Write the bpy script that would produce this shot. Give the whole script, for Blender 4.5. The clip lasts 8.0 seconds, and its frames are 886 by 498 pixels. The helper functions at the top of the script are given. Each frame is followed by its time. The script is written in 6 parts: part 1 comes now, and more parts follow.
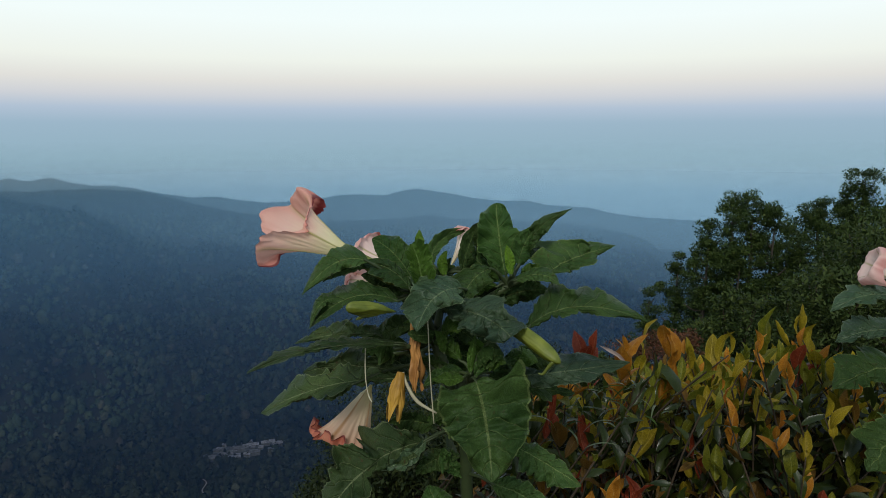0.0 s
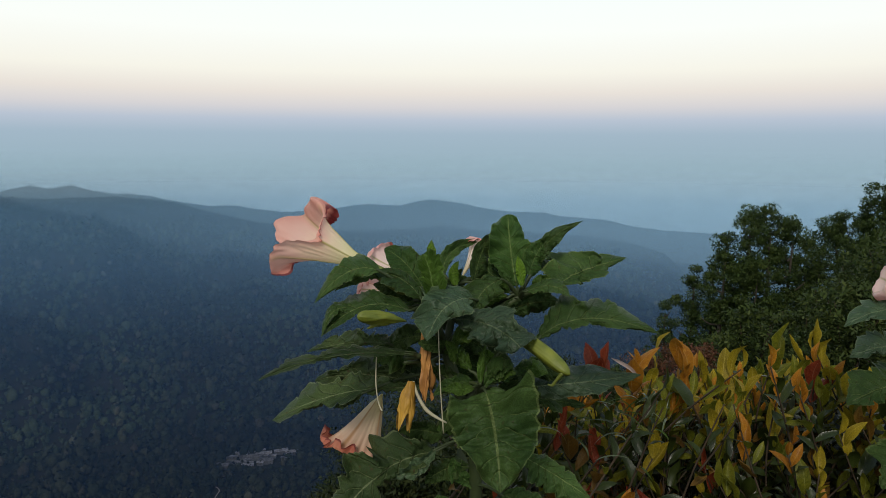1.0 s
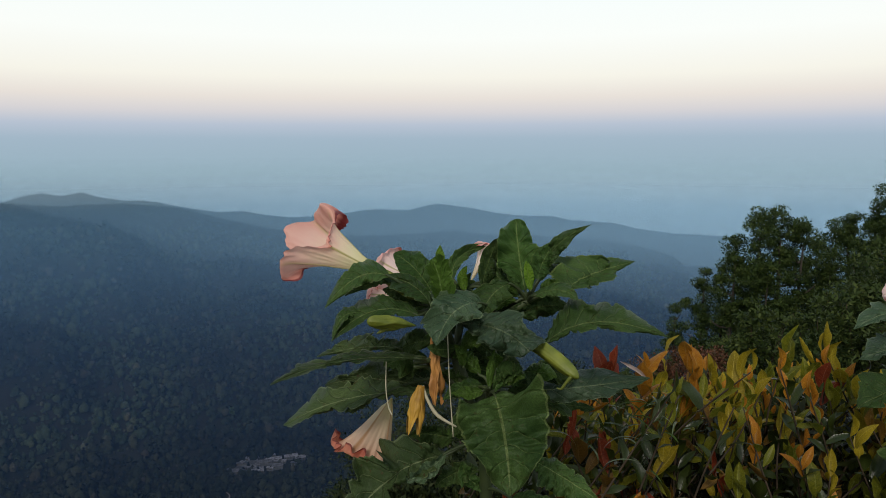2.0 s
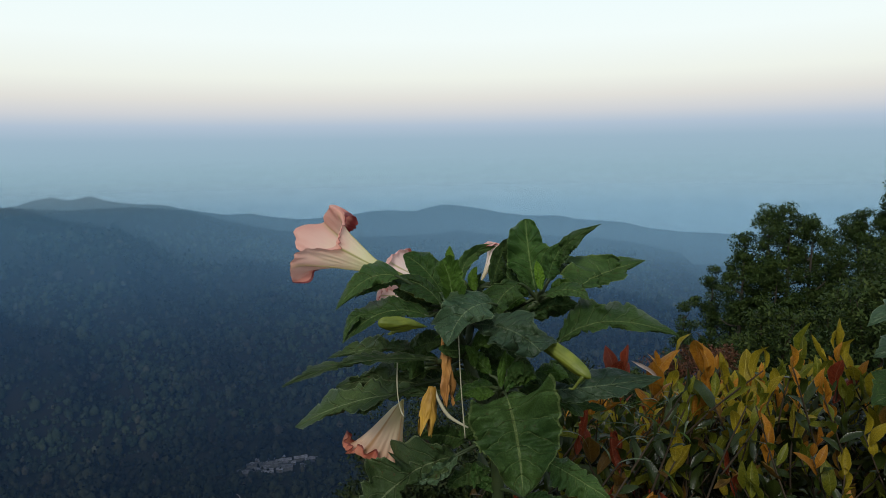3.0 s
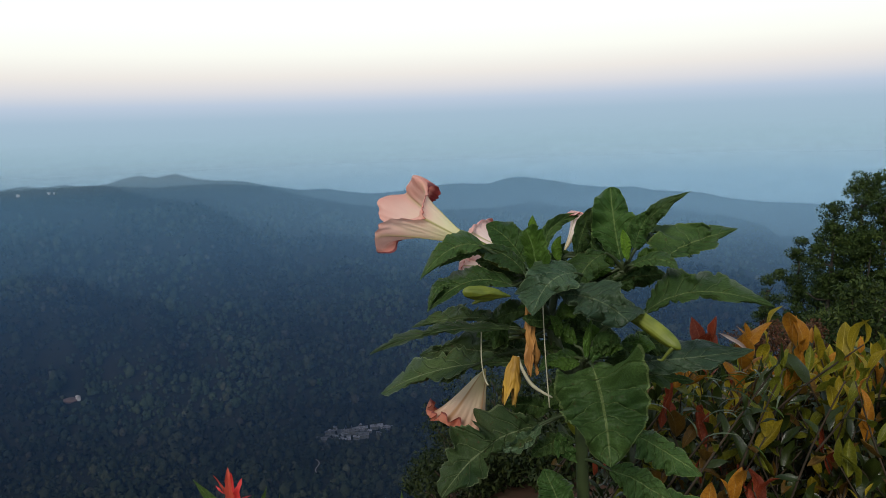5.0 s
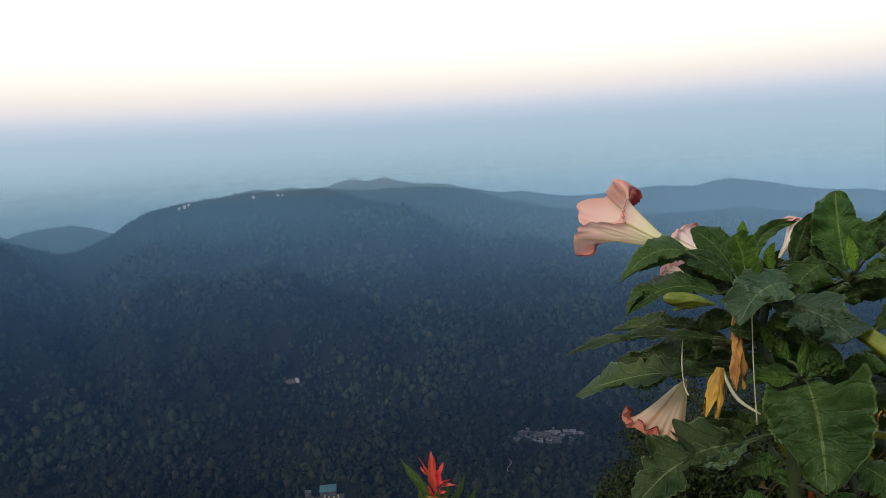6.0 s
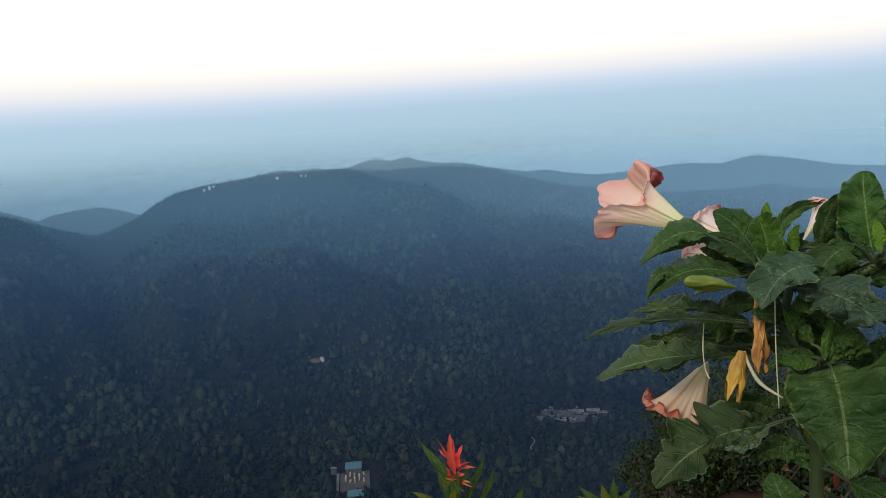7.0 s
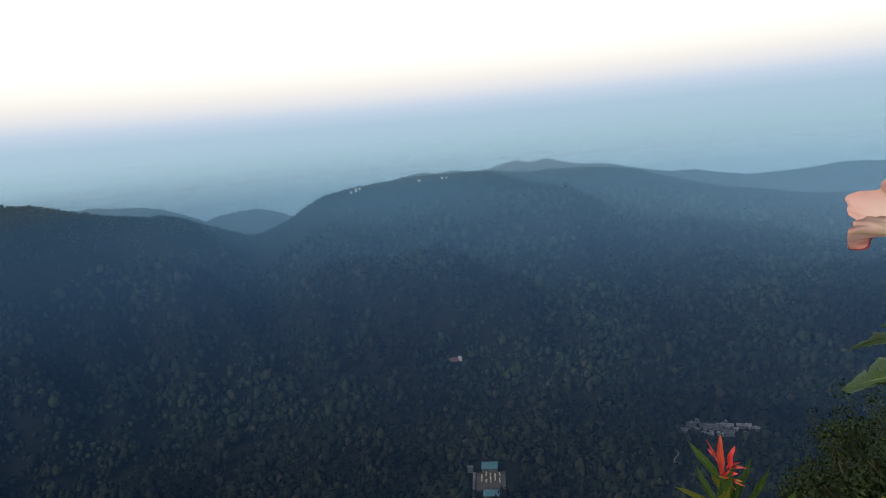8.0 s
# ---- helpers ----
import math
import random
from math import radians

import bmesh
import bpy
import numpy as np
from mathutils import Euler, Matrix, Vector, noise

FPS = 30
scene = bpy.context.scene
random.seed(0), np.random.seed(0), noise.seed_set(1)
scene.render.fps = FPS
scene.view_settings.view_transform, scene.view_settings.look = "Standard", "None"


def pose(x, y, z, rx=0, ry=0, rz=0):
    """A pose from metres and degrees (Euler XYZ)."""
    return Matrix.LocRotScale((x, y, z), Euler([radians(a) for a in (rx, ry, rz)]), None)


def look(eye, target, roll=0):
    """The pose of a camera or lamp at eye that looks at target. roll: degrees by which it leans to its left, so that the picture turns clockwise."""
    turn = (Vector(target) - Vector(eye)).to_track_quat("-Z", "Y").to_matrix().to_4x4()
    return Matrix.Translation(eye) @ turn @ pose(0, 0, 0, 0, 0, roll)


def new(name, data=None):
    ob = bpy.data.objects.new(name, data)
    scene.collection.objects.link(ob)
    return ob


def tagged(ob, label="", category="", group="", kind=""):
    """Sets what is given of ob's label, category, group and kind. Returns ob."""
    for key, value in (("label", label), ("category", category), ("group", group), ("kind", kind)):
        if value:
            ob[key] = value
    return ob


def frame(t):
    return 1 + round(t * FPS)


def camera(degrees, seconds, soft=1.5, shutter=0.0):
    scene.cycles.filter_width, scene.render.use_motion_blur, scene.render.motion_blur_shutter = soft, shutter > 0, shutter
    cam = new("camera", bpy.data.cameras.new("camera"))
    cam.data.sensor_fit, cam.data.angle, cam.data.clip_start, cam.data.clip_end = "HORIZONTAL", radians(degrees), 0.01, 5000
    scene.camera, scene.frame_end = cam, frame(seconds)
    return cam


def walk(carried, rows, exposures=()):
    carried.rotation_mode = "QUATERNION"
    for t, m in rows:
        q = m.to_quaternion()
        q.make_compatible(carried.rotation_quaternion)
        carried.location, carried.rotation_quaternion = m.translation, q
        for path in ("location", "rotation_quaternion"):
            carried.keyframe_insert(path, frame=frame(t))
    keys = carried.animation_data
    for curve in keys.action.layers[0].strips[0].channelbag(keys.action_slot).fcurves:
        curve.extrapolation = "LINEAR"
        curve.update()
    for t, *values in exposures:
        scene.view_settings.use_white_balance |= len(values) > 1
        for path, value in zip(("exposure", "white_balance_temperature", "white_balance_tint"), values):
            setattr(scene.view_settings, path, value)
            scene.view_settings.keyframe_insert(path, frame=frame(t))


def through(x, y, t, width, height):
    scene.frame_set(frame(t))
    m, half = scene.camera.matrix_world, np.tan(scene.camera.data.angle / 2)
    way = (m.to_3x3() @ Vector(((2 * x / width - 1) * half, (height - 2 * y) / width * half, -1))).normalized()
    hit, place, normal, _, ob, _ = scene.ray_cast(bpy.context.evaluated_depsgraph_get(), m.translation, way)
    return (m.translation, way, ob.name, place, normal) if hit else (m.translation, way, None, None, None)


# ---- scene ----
cam = camera(64.9, 8.0, soft=0.5)
PATH = [
    (0, (-0.017, 0.076, 1.588), (-0.017, 2.051, 1.274), -0.1),
    (0.5, (-0.015, 0.074, 1.59), (-0.026, 2.052, 1.293), -0.2),
    (1, (-0.012, 0.068, 1.589), (-0.055, 2.048, 1.305), 0.3),
    (1.5, (-0.012, 0.061, 1.59), (-0.073, 2.042, 1.316), -0.0),
    (3, (-0.016, 0.062, 1.591), (-0.104, 2.042, 1.321), -0.8),
    (3.5, (-0.032, 0.063, 1.588), (-0.189, 2.038, 1.312), -0.9),
    (4, (-0.029, 0.064, 1.587), (-0.158, 2.04, 1.305), -0.8),
    (5.5, (-0.033, 0.059, 1.586), (-0.566, 1.954, 1.231), -3.1),
    (6, (-0.028, 0.039, 1.59), (-0.859, 1.832, 1.281), -3.3),
    (6.5, (-0.03, 0.034, 1.581), (-0.971, 1.761, 1.22), -2.6),
    (7, (-0.023, 0.042, 1.595), (-0.912, 1.796, 1.233), -3.9),
    (7.5, (-0.038, 0.007, 1.617), (-1.05, 1.706, 1.314), -5.0),
    (8, (-0.121, -0.109, 1.631), (-1.345, 1.438, 1.304), -5.2),
]
walk(cam, [(t, look(eye, target, roll)) for t, eye, target, roll in PATH],
     [(0, -0.11, 6200, 7), (0.5, -0.09, 6420, 9), (1.0, -0.07, 6570, 11), (1.5, -0.06, 6640, 14), (2.8, -0.12, 6280, 7), (3.5, -0.12, 6200, 7), (4.2, -0.09, 6230, 7),
      (5.5, 0.1, 6420, 12), (6.5, 0.2, 6550, 11), (7.0, 0.3, 6350, 9), (7.5, 0.16, 6350, 9), (8, 0.20, 6350, 9)])

# ---- light ----
world = bpy.data.worlds.new("dusk_sky")
scene.world = world
world.use_nodes = True
wn, wl = world.node_tree.nodes, world.node_tree.links
wn.clear()
w_out = wn.new("ShaderNodeOutputWorld")
w_bg = wn.new("ShaderNodeBackground")
w_coord = wn.new("ShaderNodeTexCoord")
w_xyz = wn.new("ShaderNodeSeparateXYZ")
w_map = wn.new("ShaderNodeMapRange")
w_map.inputs["From Min"].default_value = -0.2
w_map.inputs["From Max"].default_value = 0.6
w_ramp = wn.new("ShaderNodeValToRGB")
w_sky = wn.new("ShaderNodeTexSky")
w_sky.sky_type = "NISHITA"
w_sky.sun_disc = False
w_sky.sun_elevation = radians(40)
w_sky.sun_rotation = radians(194)
w_sky.dust_density = 4.0
w_gain = wn.new("ShaderNodeMixRGB")
w_gain.blend_type = "ADD"
w_gain.inputs[0].default_value = 0.01
wl.new(w_coord.outputs["Generated"], w_xyz.inputs[0])
wl.new(w_xyz.outputs["Z"], w_map.inputs["Value"])
wl.new(w_map.outputs[0], w_ramp.inputs[0])
wl.new(w_ramp.outputs[0], w_gain.inputs[1])
wl.new(w_sky.outputs[0], w_gain.inputs[2])
wl.new(w_gain.outputs[0], w_bg.inputs[0])
wl.new(w_bg.outputs[0], w_out.inputs[0])


def ramp_set(ramp, stops):
    """Colour stops (position, rgb) for a colour ramp."""
    els = ramp.color_ramp.elements
    while len(els) > 1:
        els.remove(els[-1])
    els[0].position, els[0].color = stops[0][0], (*stops[0][1], 1)
    for p, c in stops[1:]:
        els.new(p).color = (*c, 1)


def sky_at(deg):
    return (math.sin(radians(deg)) + 0.2) / 0.8


# deep haze under the skyline, a pale rose rim at its top, then the bright afterglow
ramp_set(w_ramp, [
    (0.0, (0.03, 0.05, 0.08)),
    (sky_at(-8), (0.14, 0.24, 0.32)),
    (sky_at(-4), (0.22, 0.35, 0.43)),
    (sky_at(-1.5), (0.32, 0.465, 0.545)),
    (sky_at(1.2), (0.37, 0.495, 0.60)),
    (sky_at(2.3), (0.48, 0.56, 0.67)),
    (sky_at(3.3), (0.68, 0.67, 0.69)),
    (sky_at(4.4), (0.82, 0.77, 0.71)),
    (sky_at(6.0), (0.94, 0.93, 0.83)),
    (sky_at(9), (0.98, 1.02, 0.97)),
    (sky_at(15), (0.92, 1.02, 1.02)),
    (sky_at(26), (0.56, 0.68, 0.74)),
    (1.0, (0.30, 0.39, 0.48)),
])
sun = new("sun", bpy.data.lights.new("sun", "SUN"))
sun.data.energy = 2.1
sun.data.angle = radians(16)
sun.data.color = (1.0, 0.93, 0.85)
sun.matrix_world = look((-14, -55, 48), (0, 0, 0))


# ---- materials ----
def material(name):
    m = bpy.data.materials.new(name)
    m.use_nodes = True
    nodes, links = m.node_tree.nodes, m.node_tree.links
    return m, nodes, links, nodes["Principled BSDF"]


def noise_tex(nodes, links, scale, detail=4.0, coord="Object", rough=0.55):
    tc = nodes.new("ShaderNodeTexCoord")
    n = nodes.new("ShaderNodeTexNoise")
    n.inputs["Scale"].default_value = scale
    n.inputs["Detail"].default_value = detail
    n.inputs["Roughness"].default_value = rough
    links.new(tc.outputs[coord], n.inputs["Vector"])
    return n


def surface(name, stops, scale, rough=0.8, bump=0.3, bump_scale=None, random_from="", spread=0.25, metal=0.0, coord="Object", spec=0.4):
    """A mottled surface: colours along a noise, brightness varied from piece to piece, fine relief."""
    m, nodes, links, bsdf = material(name)
    n = noise_tex(nodes, links, scale, coord=coord)
    r = nodes.new("ShaderNodeValToRGB")
    k = len(stops)
    ramp_set(r, [(0.3 + 0.4 * i / max(1, k - 1), c) for i, c in enumerate(stops)])
    links.new(n.outputs["Fac"], r.inputs[0])
    colour = r.outputs[0]
    if random_from:
        if random_from == "island":
            g = nodes.new("ShaderNodeNewGeometry").outputs["Random Per Island"]
        else:
            g = nodes.new("ShaderNodeObjectInfo").outputs["Random"]
        mr = nodes.new("ShaderNodeMapRange")
        mr.inputs["To Min"].default_value = 1 - spread
        mr.inputs["To Max"].default_value = 1 + spread
        links.new(g, mr.inputs["Value"])
        hs = nodes.new("ShaderNodeHueSaturation")
        links.new(mr.outputs[0], hs.inputs["Value"])
        mh = nodes.new("ShaderNodeMapRange")
        mh.inputs["To Min"].default_value = 0.5 + 0.06 * spread
        mh.inputs["To Max"].default_value = 0.5 - 0.06 * spread
        links.new(g, mh.inputs["Value"])
        links.new(mh.outputs[0], hs.inputs["Hue"])
        links.new(colour, hs.inputs["Color"])
        colour = hs.outputs[0]
    links.new(colour, bsdf.inputs["Base Color"])
    bsdf.inputs["Roughness"].default_value = rough
    bsdf.inputs["Metallic"].default_value = metal
    bsdf.inputs["Specular IOR Level"].default_value = spec
    if bump:
        b = nodes.new("ShaderNodeBump")
        b.inputs["Strength"].default_value = bump
        n2 = noise_tex(nodes, links, bump_scale or scale * 4, 6.0, coord)
        links.new(n2.outputs["Fac"], b.inputs["Height"])
        links.new(b.outputs[0], bsdf.inputs["Normal"])
    return m


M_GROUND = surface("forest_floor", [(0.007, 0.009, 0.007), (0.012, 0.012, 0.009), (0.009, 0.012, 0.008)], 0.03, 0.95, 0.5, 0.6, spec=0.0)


def canopy_material(name, stops):
    """Treetops: each tree with a tone of its own, a few pale or dry ones, drifts of greener and browner wood."""
    m, nodes, links, bsdf = material(name)
    uv = nodes.new("ShaderNodeUVMap")
    xyz = nodes.new("ShaderNodeSeparateXYZ")
    links.new(uv.outputs[0], xyz.inputs[0])
    tone = nodes.new("ShaderNodeValToRGB")
    ramp_set(tone, stops)
    links.new(xyz.outputs["X"], tone.inputs[0])
    drift = noise_tex(nodes, links, 0.006, 3.0)
    wide = nodes.new("ShaderNodeValToRGB")
    ramp_set(wide, [(0.36, (0.62, 0.58, 0.60)), (0.5, (0.95, 0.95, 0.92)), (0.64, (1.30, 1.35, 1.10))])
    links.new(drift.outputs["Fac"], wide.inputs[0])
    mul = nodes.new("ShaderNodeMixRGB")
    mul.blend_type = "MULTIPLY"
    mul.inputs[0].default_value = 1.0
    links.new(tone.outputs[0], mul.inputs[1])
    links.new(wide.outputs[0], mul.inputs[2])
    tuft = nodes.new("ShaderNodeMapRange")
    tuft.inputs["To Min"].default_value, tuft.inputs["To Max"].default_value = 0.8, 1.2
    links.new(xyz.outputs["Y"], tuft.inputs["Value"])
    hs = nodes.new("ShaderNodeHueSaturation")
    links.new(tuft.outputs[0], hs.inputs["Value"])
    links.new(mul.outputs[0], hs.inputs["Color"])
    leafy = noise_tex(nodes, links, 0.9, 5.0, rough=0.7)
    lm = nodes.new("ShaderNodeMapRange")
    lm.inputs["From Min"].default_value, lm.inputs["From Max"].default_value = 0.3, 0.7
    lm.inputs["To Min"].default_value, lm.inputs["To Max"].default_value = 0.55, 1.5
    links.new(leafy.outputs["Fac"], lm.inputs["Value"])
    speck = nodes.new("ShaderNodeHueSaturation")
    links.new(lm.outputs[0], speck.inputs["Value"])
    links.new(hs.outputs[0], speck.inputs["Color"])
    links.new(speck.outputs[0], bsdf.inputs["Base Color"])
    bump = nodes.new("ShaderNodeBump")
    bump.inputs["Strength"].default_value = 0.9
    bump.inputs["Distance"].default_value = 1.2
    links.new(leafy.outputs["Fac"], bump.inputs["Height"])
    links.new(bump.outputs[0], bsdf.inputs["Normal"])
    bsdf.inputs["Roughness"].default_value = 0.95
    bsdf.inputs["Specular IOR Level"].default_value = 0.0
    return m


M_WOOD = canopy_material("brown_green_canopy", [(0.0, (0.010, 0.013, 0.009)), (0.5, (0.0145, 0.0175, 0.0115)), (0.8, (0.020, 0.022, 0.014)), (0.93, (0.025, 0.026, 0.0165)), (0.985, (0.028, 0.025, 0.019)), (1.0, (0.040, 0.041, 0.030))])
# greener slope wood; the slopes' brighter light is put into its colour
M_WOOD_GREEN_LIT = canopy_material("lit_green_canopy", [(0.0, (0.012, 0.0175, 0.0125)), (0.5, (0.018, 0.0245, 0.0165)), (0.8, (0.024, 0.031, 0.0195)), (0.94, (0.029, 0.032, 0.021)), (0.985, (0.034, 0.032, 0.024)), (1.0, (0.048, 0.049, 0.037))])
M_SLOPE = surface("dry_slope", [(0.022, 0.014, 0.008), (0.060, 0.028, 0.016), (0.03, 0.028, 0.012)], 0.6, 0.95, 0.6, 6.0, spec=0.1)


# tints of the sheets that paint haze before the hills
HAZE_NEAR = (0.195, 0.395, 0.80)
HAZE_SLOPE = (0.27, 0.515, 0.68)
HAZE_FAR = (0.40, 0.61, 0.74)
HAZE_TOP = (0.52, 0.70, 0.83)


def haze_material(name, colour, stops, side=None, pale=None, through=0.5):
    """Haze painted on a see-through sheet: scatters light both ways, denser or thinner with height."""
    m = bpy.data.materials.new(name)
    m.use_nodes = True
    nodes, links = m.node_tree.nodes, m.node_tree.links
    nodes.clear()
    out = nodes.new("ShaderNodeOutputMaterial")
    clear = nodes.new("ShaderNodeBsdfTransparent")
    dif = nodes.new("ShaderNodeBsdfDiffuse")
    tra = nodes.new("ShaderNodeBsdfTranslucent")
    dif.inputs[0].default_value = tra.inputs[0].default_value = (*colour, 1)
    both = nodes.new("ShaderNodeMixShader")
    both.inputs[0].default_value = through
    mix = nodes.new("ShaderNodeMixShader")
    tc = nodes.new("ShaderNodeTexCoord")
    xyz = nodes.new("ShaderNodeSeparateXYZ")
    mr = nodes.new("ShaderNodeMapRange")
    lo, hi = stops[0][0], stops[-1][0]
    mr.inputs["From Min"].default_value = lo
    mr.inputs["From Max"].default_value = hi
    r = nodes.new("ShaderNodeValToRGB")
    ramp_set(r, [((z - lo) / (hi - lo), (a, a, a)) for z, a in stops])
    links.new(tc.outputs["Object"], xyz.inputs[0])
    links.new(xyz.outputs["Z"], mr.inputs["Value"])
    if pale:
        # haze colour raised to the sky's brightness towards its top
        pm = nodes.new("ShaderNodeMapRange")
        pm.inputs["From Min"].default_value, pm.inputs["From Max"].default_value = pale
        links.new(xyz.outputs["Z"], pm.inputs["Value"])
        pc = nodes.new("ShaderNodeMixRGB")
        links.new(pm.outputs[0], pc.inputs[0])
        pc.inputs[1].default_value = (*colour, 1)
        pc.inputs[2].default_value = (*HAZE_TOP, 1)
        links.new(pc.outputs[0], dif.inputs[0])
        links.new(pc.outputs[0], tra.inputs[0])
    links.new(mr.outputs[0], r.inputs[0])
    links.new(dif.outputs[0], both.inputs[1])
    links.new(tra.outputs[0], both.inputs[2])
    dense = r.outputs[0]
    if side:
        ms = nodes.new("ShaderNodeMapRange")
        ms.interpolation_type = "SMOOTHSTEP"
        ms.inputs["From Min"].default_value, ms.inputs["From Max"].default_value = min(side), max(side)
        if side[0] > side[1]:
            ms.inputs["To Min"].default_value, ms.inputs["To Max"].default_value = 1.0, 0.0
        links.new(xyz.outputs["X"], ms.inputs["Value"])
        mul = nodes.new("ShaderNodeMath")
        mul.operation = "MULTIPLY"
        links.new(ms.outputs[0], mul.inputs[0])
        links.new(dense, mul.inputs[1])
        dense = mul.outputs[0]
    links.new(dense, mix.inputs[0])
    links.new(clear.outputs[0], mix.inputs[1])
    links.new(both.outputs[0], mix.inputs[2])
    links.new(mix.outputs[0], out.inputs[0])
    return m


# ---- building helpers ----
def mesh_object(name, verts, faces, mat, parent=None, smooth=True, uvs=None):
    me = bpy.data.meshes.new(name)
    me.from_pydata([tuple(v) for v in verts], [], [tuple(f) for f in faces])
    if uvs is not None:
        layer = me.uv_layers.new(name="UVMap")
        idx = np.zeros(len(me.loops), dtype=np.int32)
        me.loops.foreach_get("vertex_index", idx)
        layer.data.foreach_set("uv", np.asarray(uvs, dtype=np.float32)[idx].ravel())
    if mat:
        me.materials.append(mat)
    if smooth:
        me.polygons.foreach_set("use_smooth", [True] * len(me.polygons))
    me.update()
    ob = new(name, me)
    if parent:
        ob.parent = parent
    return ob


def part(name, bm, mat, parent, label=""):
    """One bmesh as one mesh object under a thing or a part."""
    me = bpy.data.meshes.new(name)
    bm.to_mesh(me)
    bm.free()
    me.materials.append(mat)
    ob = new(name, me)
    ob.parent = parent
    return tagged(ob, label) if label else ob


def thing(name, at, label, category, group=""):
    ob = new(name)
    ob.empty_display_size = 0.1
    ob.location = at
    return tagged(ob, label, category, group)


def table(pairs, x):
    xs, ys = zip(*pairs)
    return np.interp(x, xs, ys)


def polar(az, r, z):
    return Vector((r * math.sin(radians(az)), r * math.cos(radians(az)), z))


# ---- the land ----
# crest lines as (azimuth, angle of sight) and (azimuth, distance), azimuth clockwise from +y
MAIN_E = [(-110, -1.0), (-85, -1.2), (-76, -1.5), (-70.3, -2.11), (-68.4, -2.44), (-67.3, -2.71), (-65.8, -3.18), (-64.1, -3.62), (-62.1, -4.14), (-61.0, -4.35),
          (-60.0, -4.28), (-58.6, -4.59), (-57.2, -5.16), (-55.2, -5.99), (-53.7, -6.53), (-52.7, -6.44), (-50.7, -5.72), (-49.2, -4.79), (-47.7, -4.08),
          (-45.3, -3.66), (-42.8, -3.47), (-40.8, -3.24), (-39.0, -3.15), (-34.9, -3.22), (-32.6, -3.45), (-30.2, -3.63), (-26.8, -3.5), (-24, -3.75), (-21.8, -4.22), (-19.5, -4.9),
          (-16, -5.75), (-9.9, -6.55), (-7.0, -6.51), (-3.6, -6.41), (-1.3, -6.2), (0.9, -6.53), (5.9, -6.55), (9.3, -6.73), (12.2, -6.99), (14.4, -7.38),
          (16.5, -8.07), (17.4, -8.88), (19, -10.4), (24, -13.5), (60, -16)]
MAIN_R = [(-110, 950), (-70, 1080), (-58, 1250), (-53, 1350), (-47, 1400), (-35, 1420), (-28, 1560), (-20, 1720), (-8, 1750), (8, 1650), (20, 1450), (60, 1200)]
FAR_E = [(-46, -6.5), (-44.5, -4.2), (-43.2, -3.56), (-41.5, -3.26), (-39.5, -2.94), (-38.4, -3.13), (-36.8, -3.0), (-35.6, -3.24), (-34.0, -3.15), (-33.2, -2.86), (-31.8, -2.61),
         (-30.7, -2.89), (-29.3, -2.62), (-28.2, -3.03), (-26.6, -3.33), (-25.0, -3.42), (-24.0, -3.57), (-23.0, -3.86), (-21.5, -4.15), (-19.8, -4.45), (-18.1, -4.40),
         (-16.5, -4.72), (-14.2, -5.02), (-12.6, -4.97), (-10.2, -4.78), (-8.4, -4.50), (-7.0, -4.44), (-4.7, -4.56), (-3.6, -4.24), (-2.2, -4.02), (-0.9, -4.21),
         (0.5, -4.4), (2.3, -4.77), (4.1, -4.99), (5.4, -5.03), (7.0, -5.02), (8.4, -5.33), (9.9, -5.40), (12.1, -5.56), (13.9, -6.0), (16.4, -6.3), (22, -6.45), (60, -6.5)]
LEFT_E = [(-80, -4.0), (-72, -3.6), (-65.8, -3.18), (-64.7, -3.04), (-63.4, -3.27), (-61.3, -3.42), (-59.9, -3.77), (-58.5, -4.33), (-57.4, -4.81), (-55, -6), (-47, -7)]
KNOLL_E = [(-60, -7), (-58, -5.7), (-56.9, -5.06), (-56.1, -4.77), (-54.5, -4.6), (-52.9, -4.53), (-51.9, -4.78), (-50.6, -5.27), (-49, -6.2), (-46, -7)]
# how steeply the ground falls away from the viewpoint
FALL = [(-180, 0.25), (-120, 0.5), (-80, 0.85), (-14.5, 0.9), (-11, 0.52), (-4, 0.43), (4, 0.37), (9, 0.33), (16, 0.31), (22, 0.29), (28, 0.25), (34, 0.2), (45, 0.12), (90, 0.05), (150, 0.1), (180, 0.25)]
# how far the near spur reaches before it drops
SPUR = [(-180, 200), (-90, 60), (-12, 30), (2, 30), (8, 34), (14, 46), (22, 62), (34, 90), (60, 140), (120, 300), (180, 200)]
FLOOR_Z = -330.0
EYE_Z = 1.6


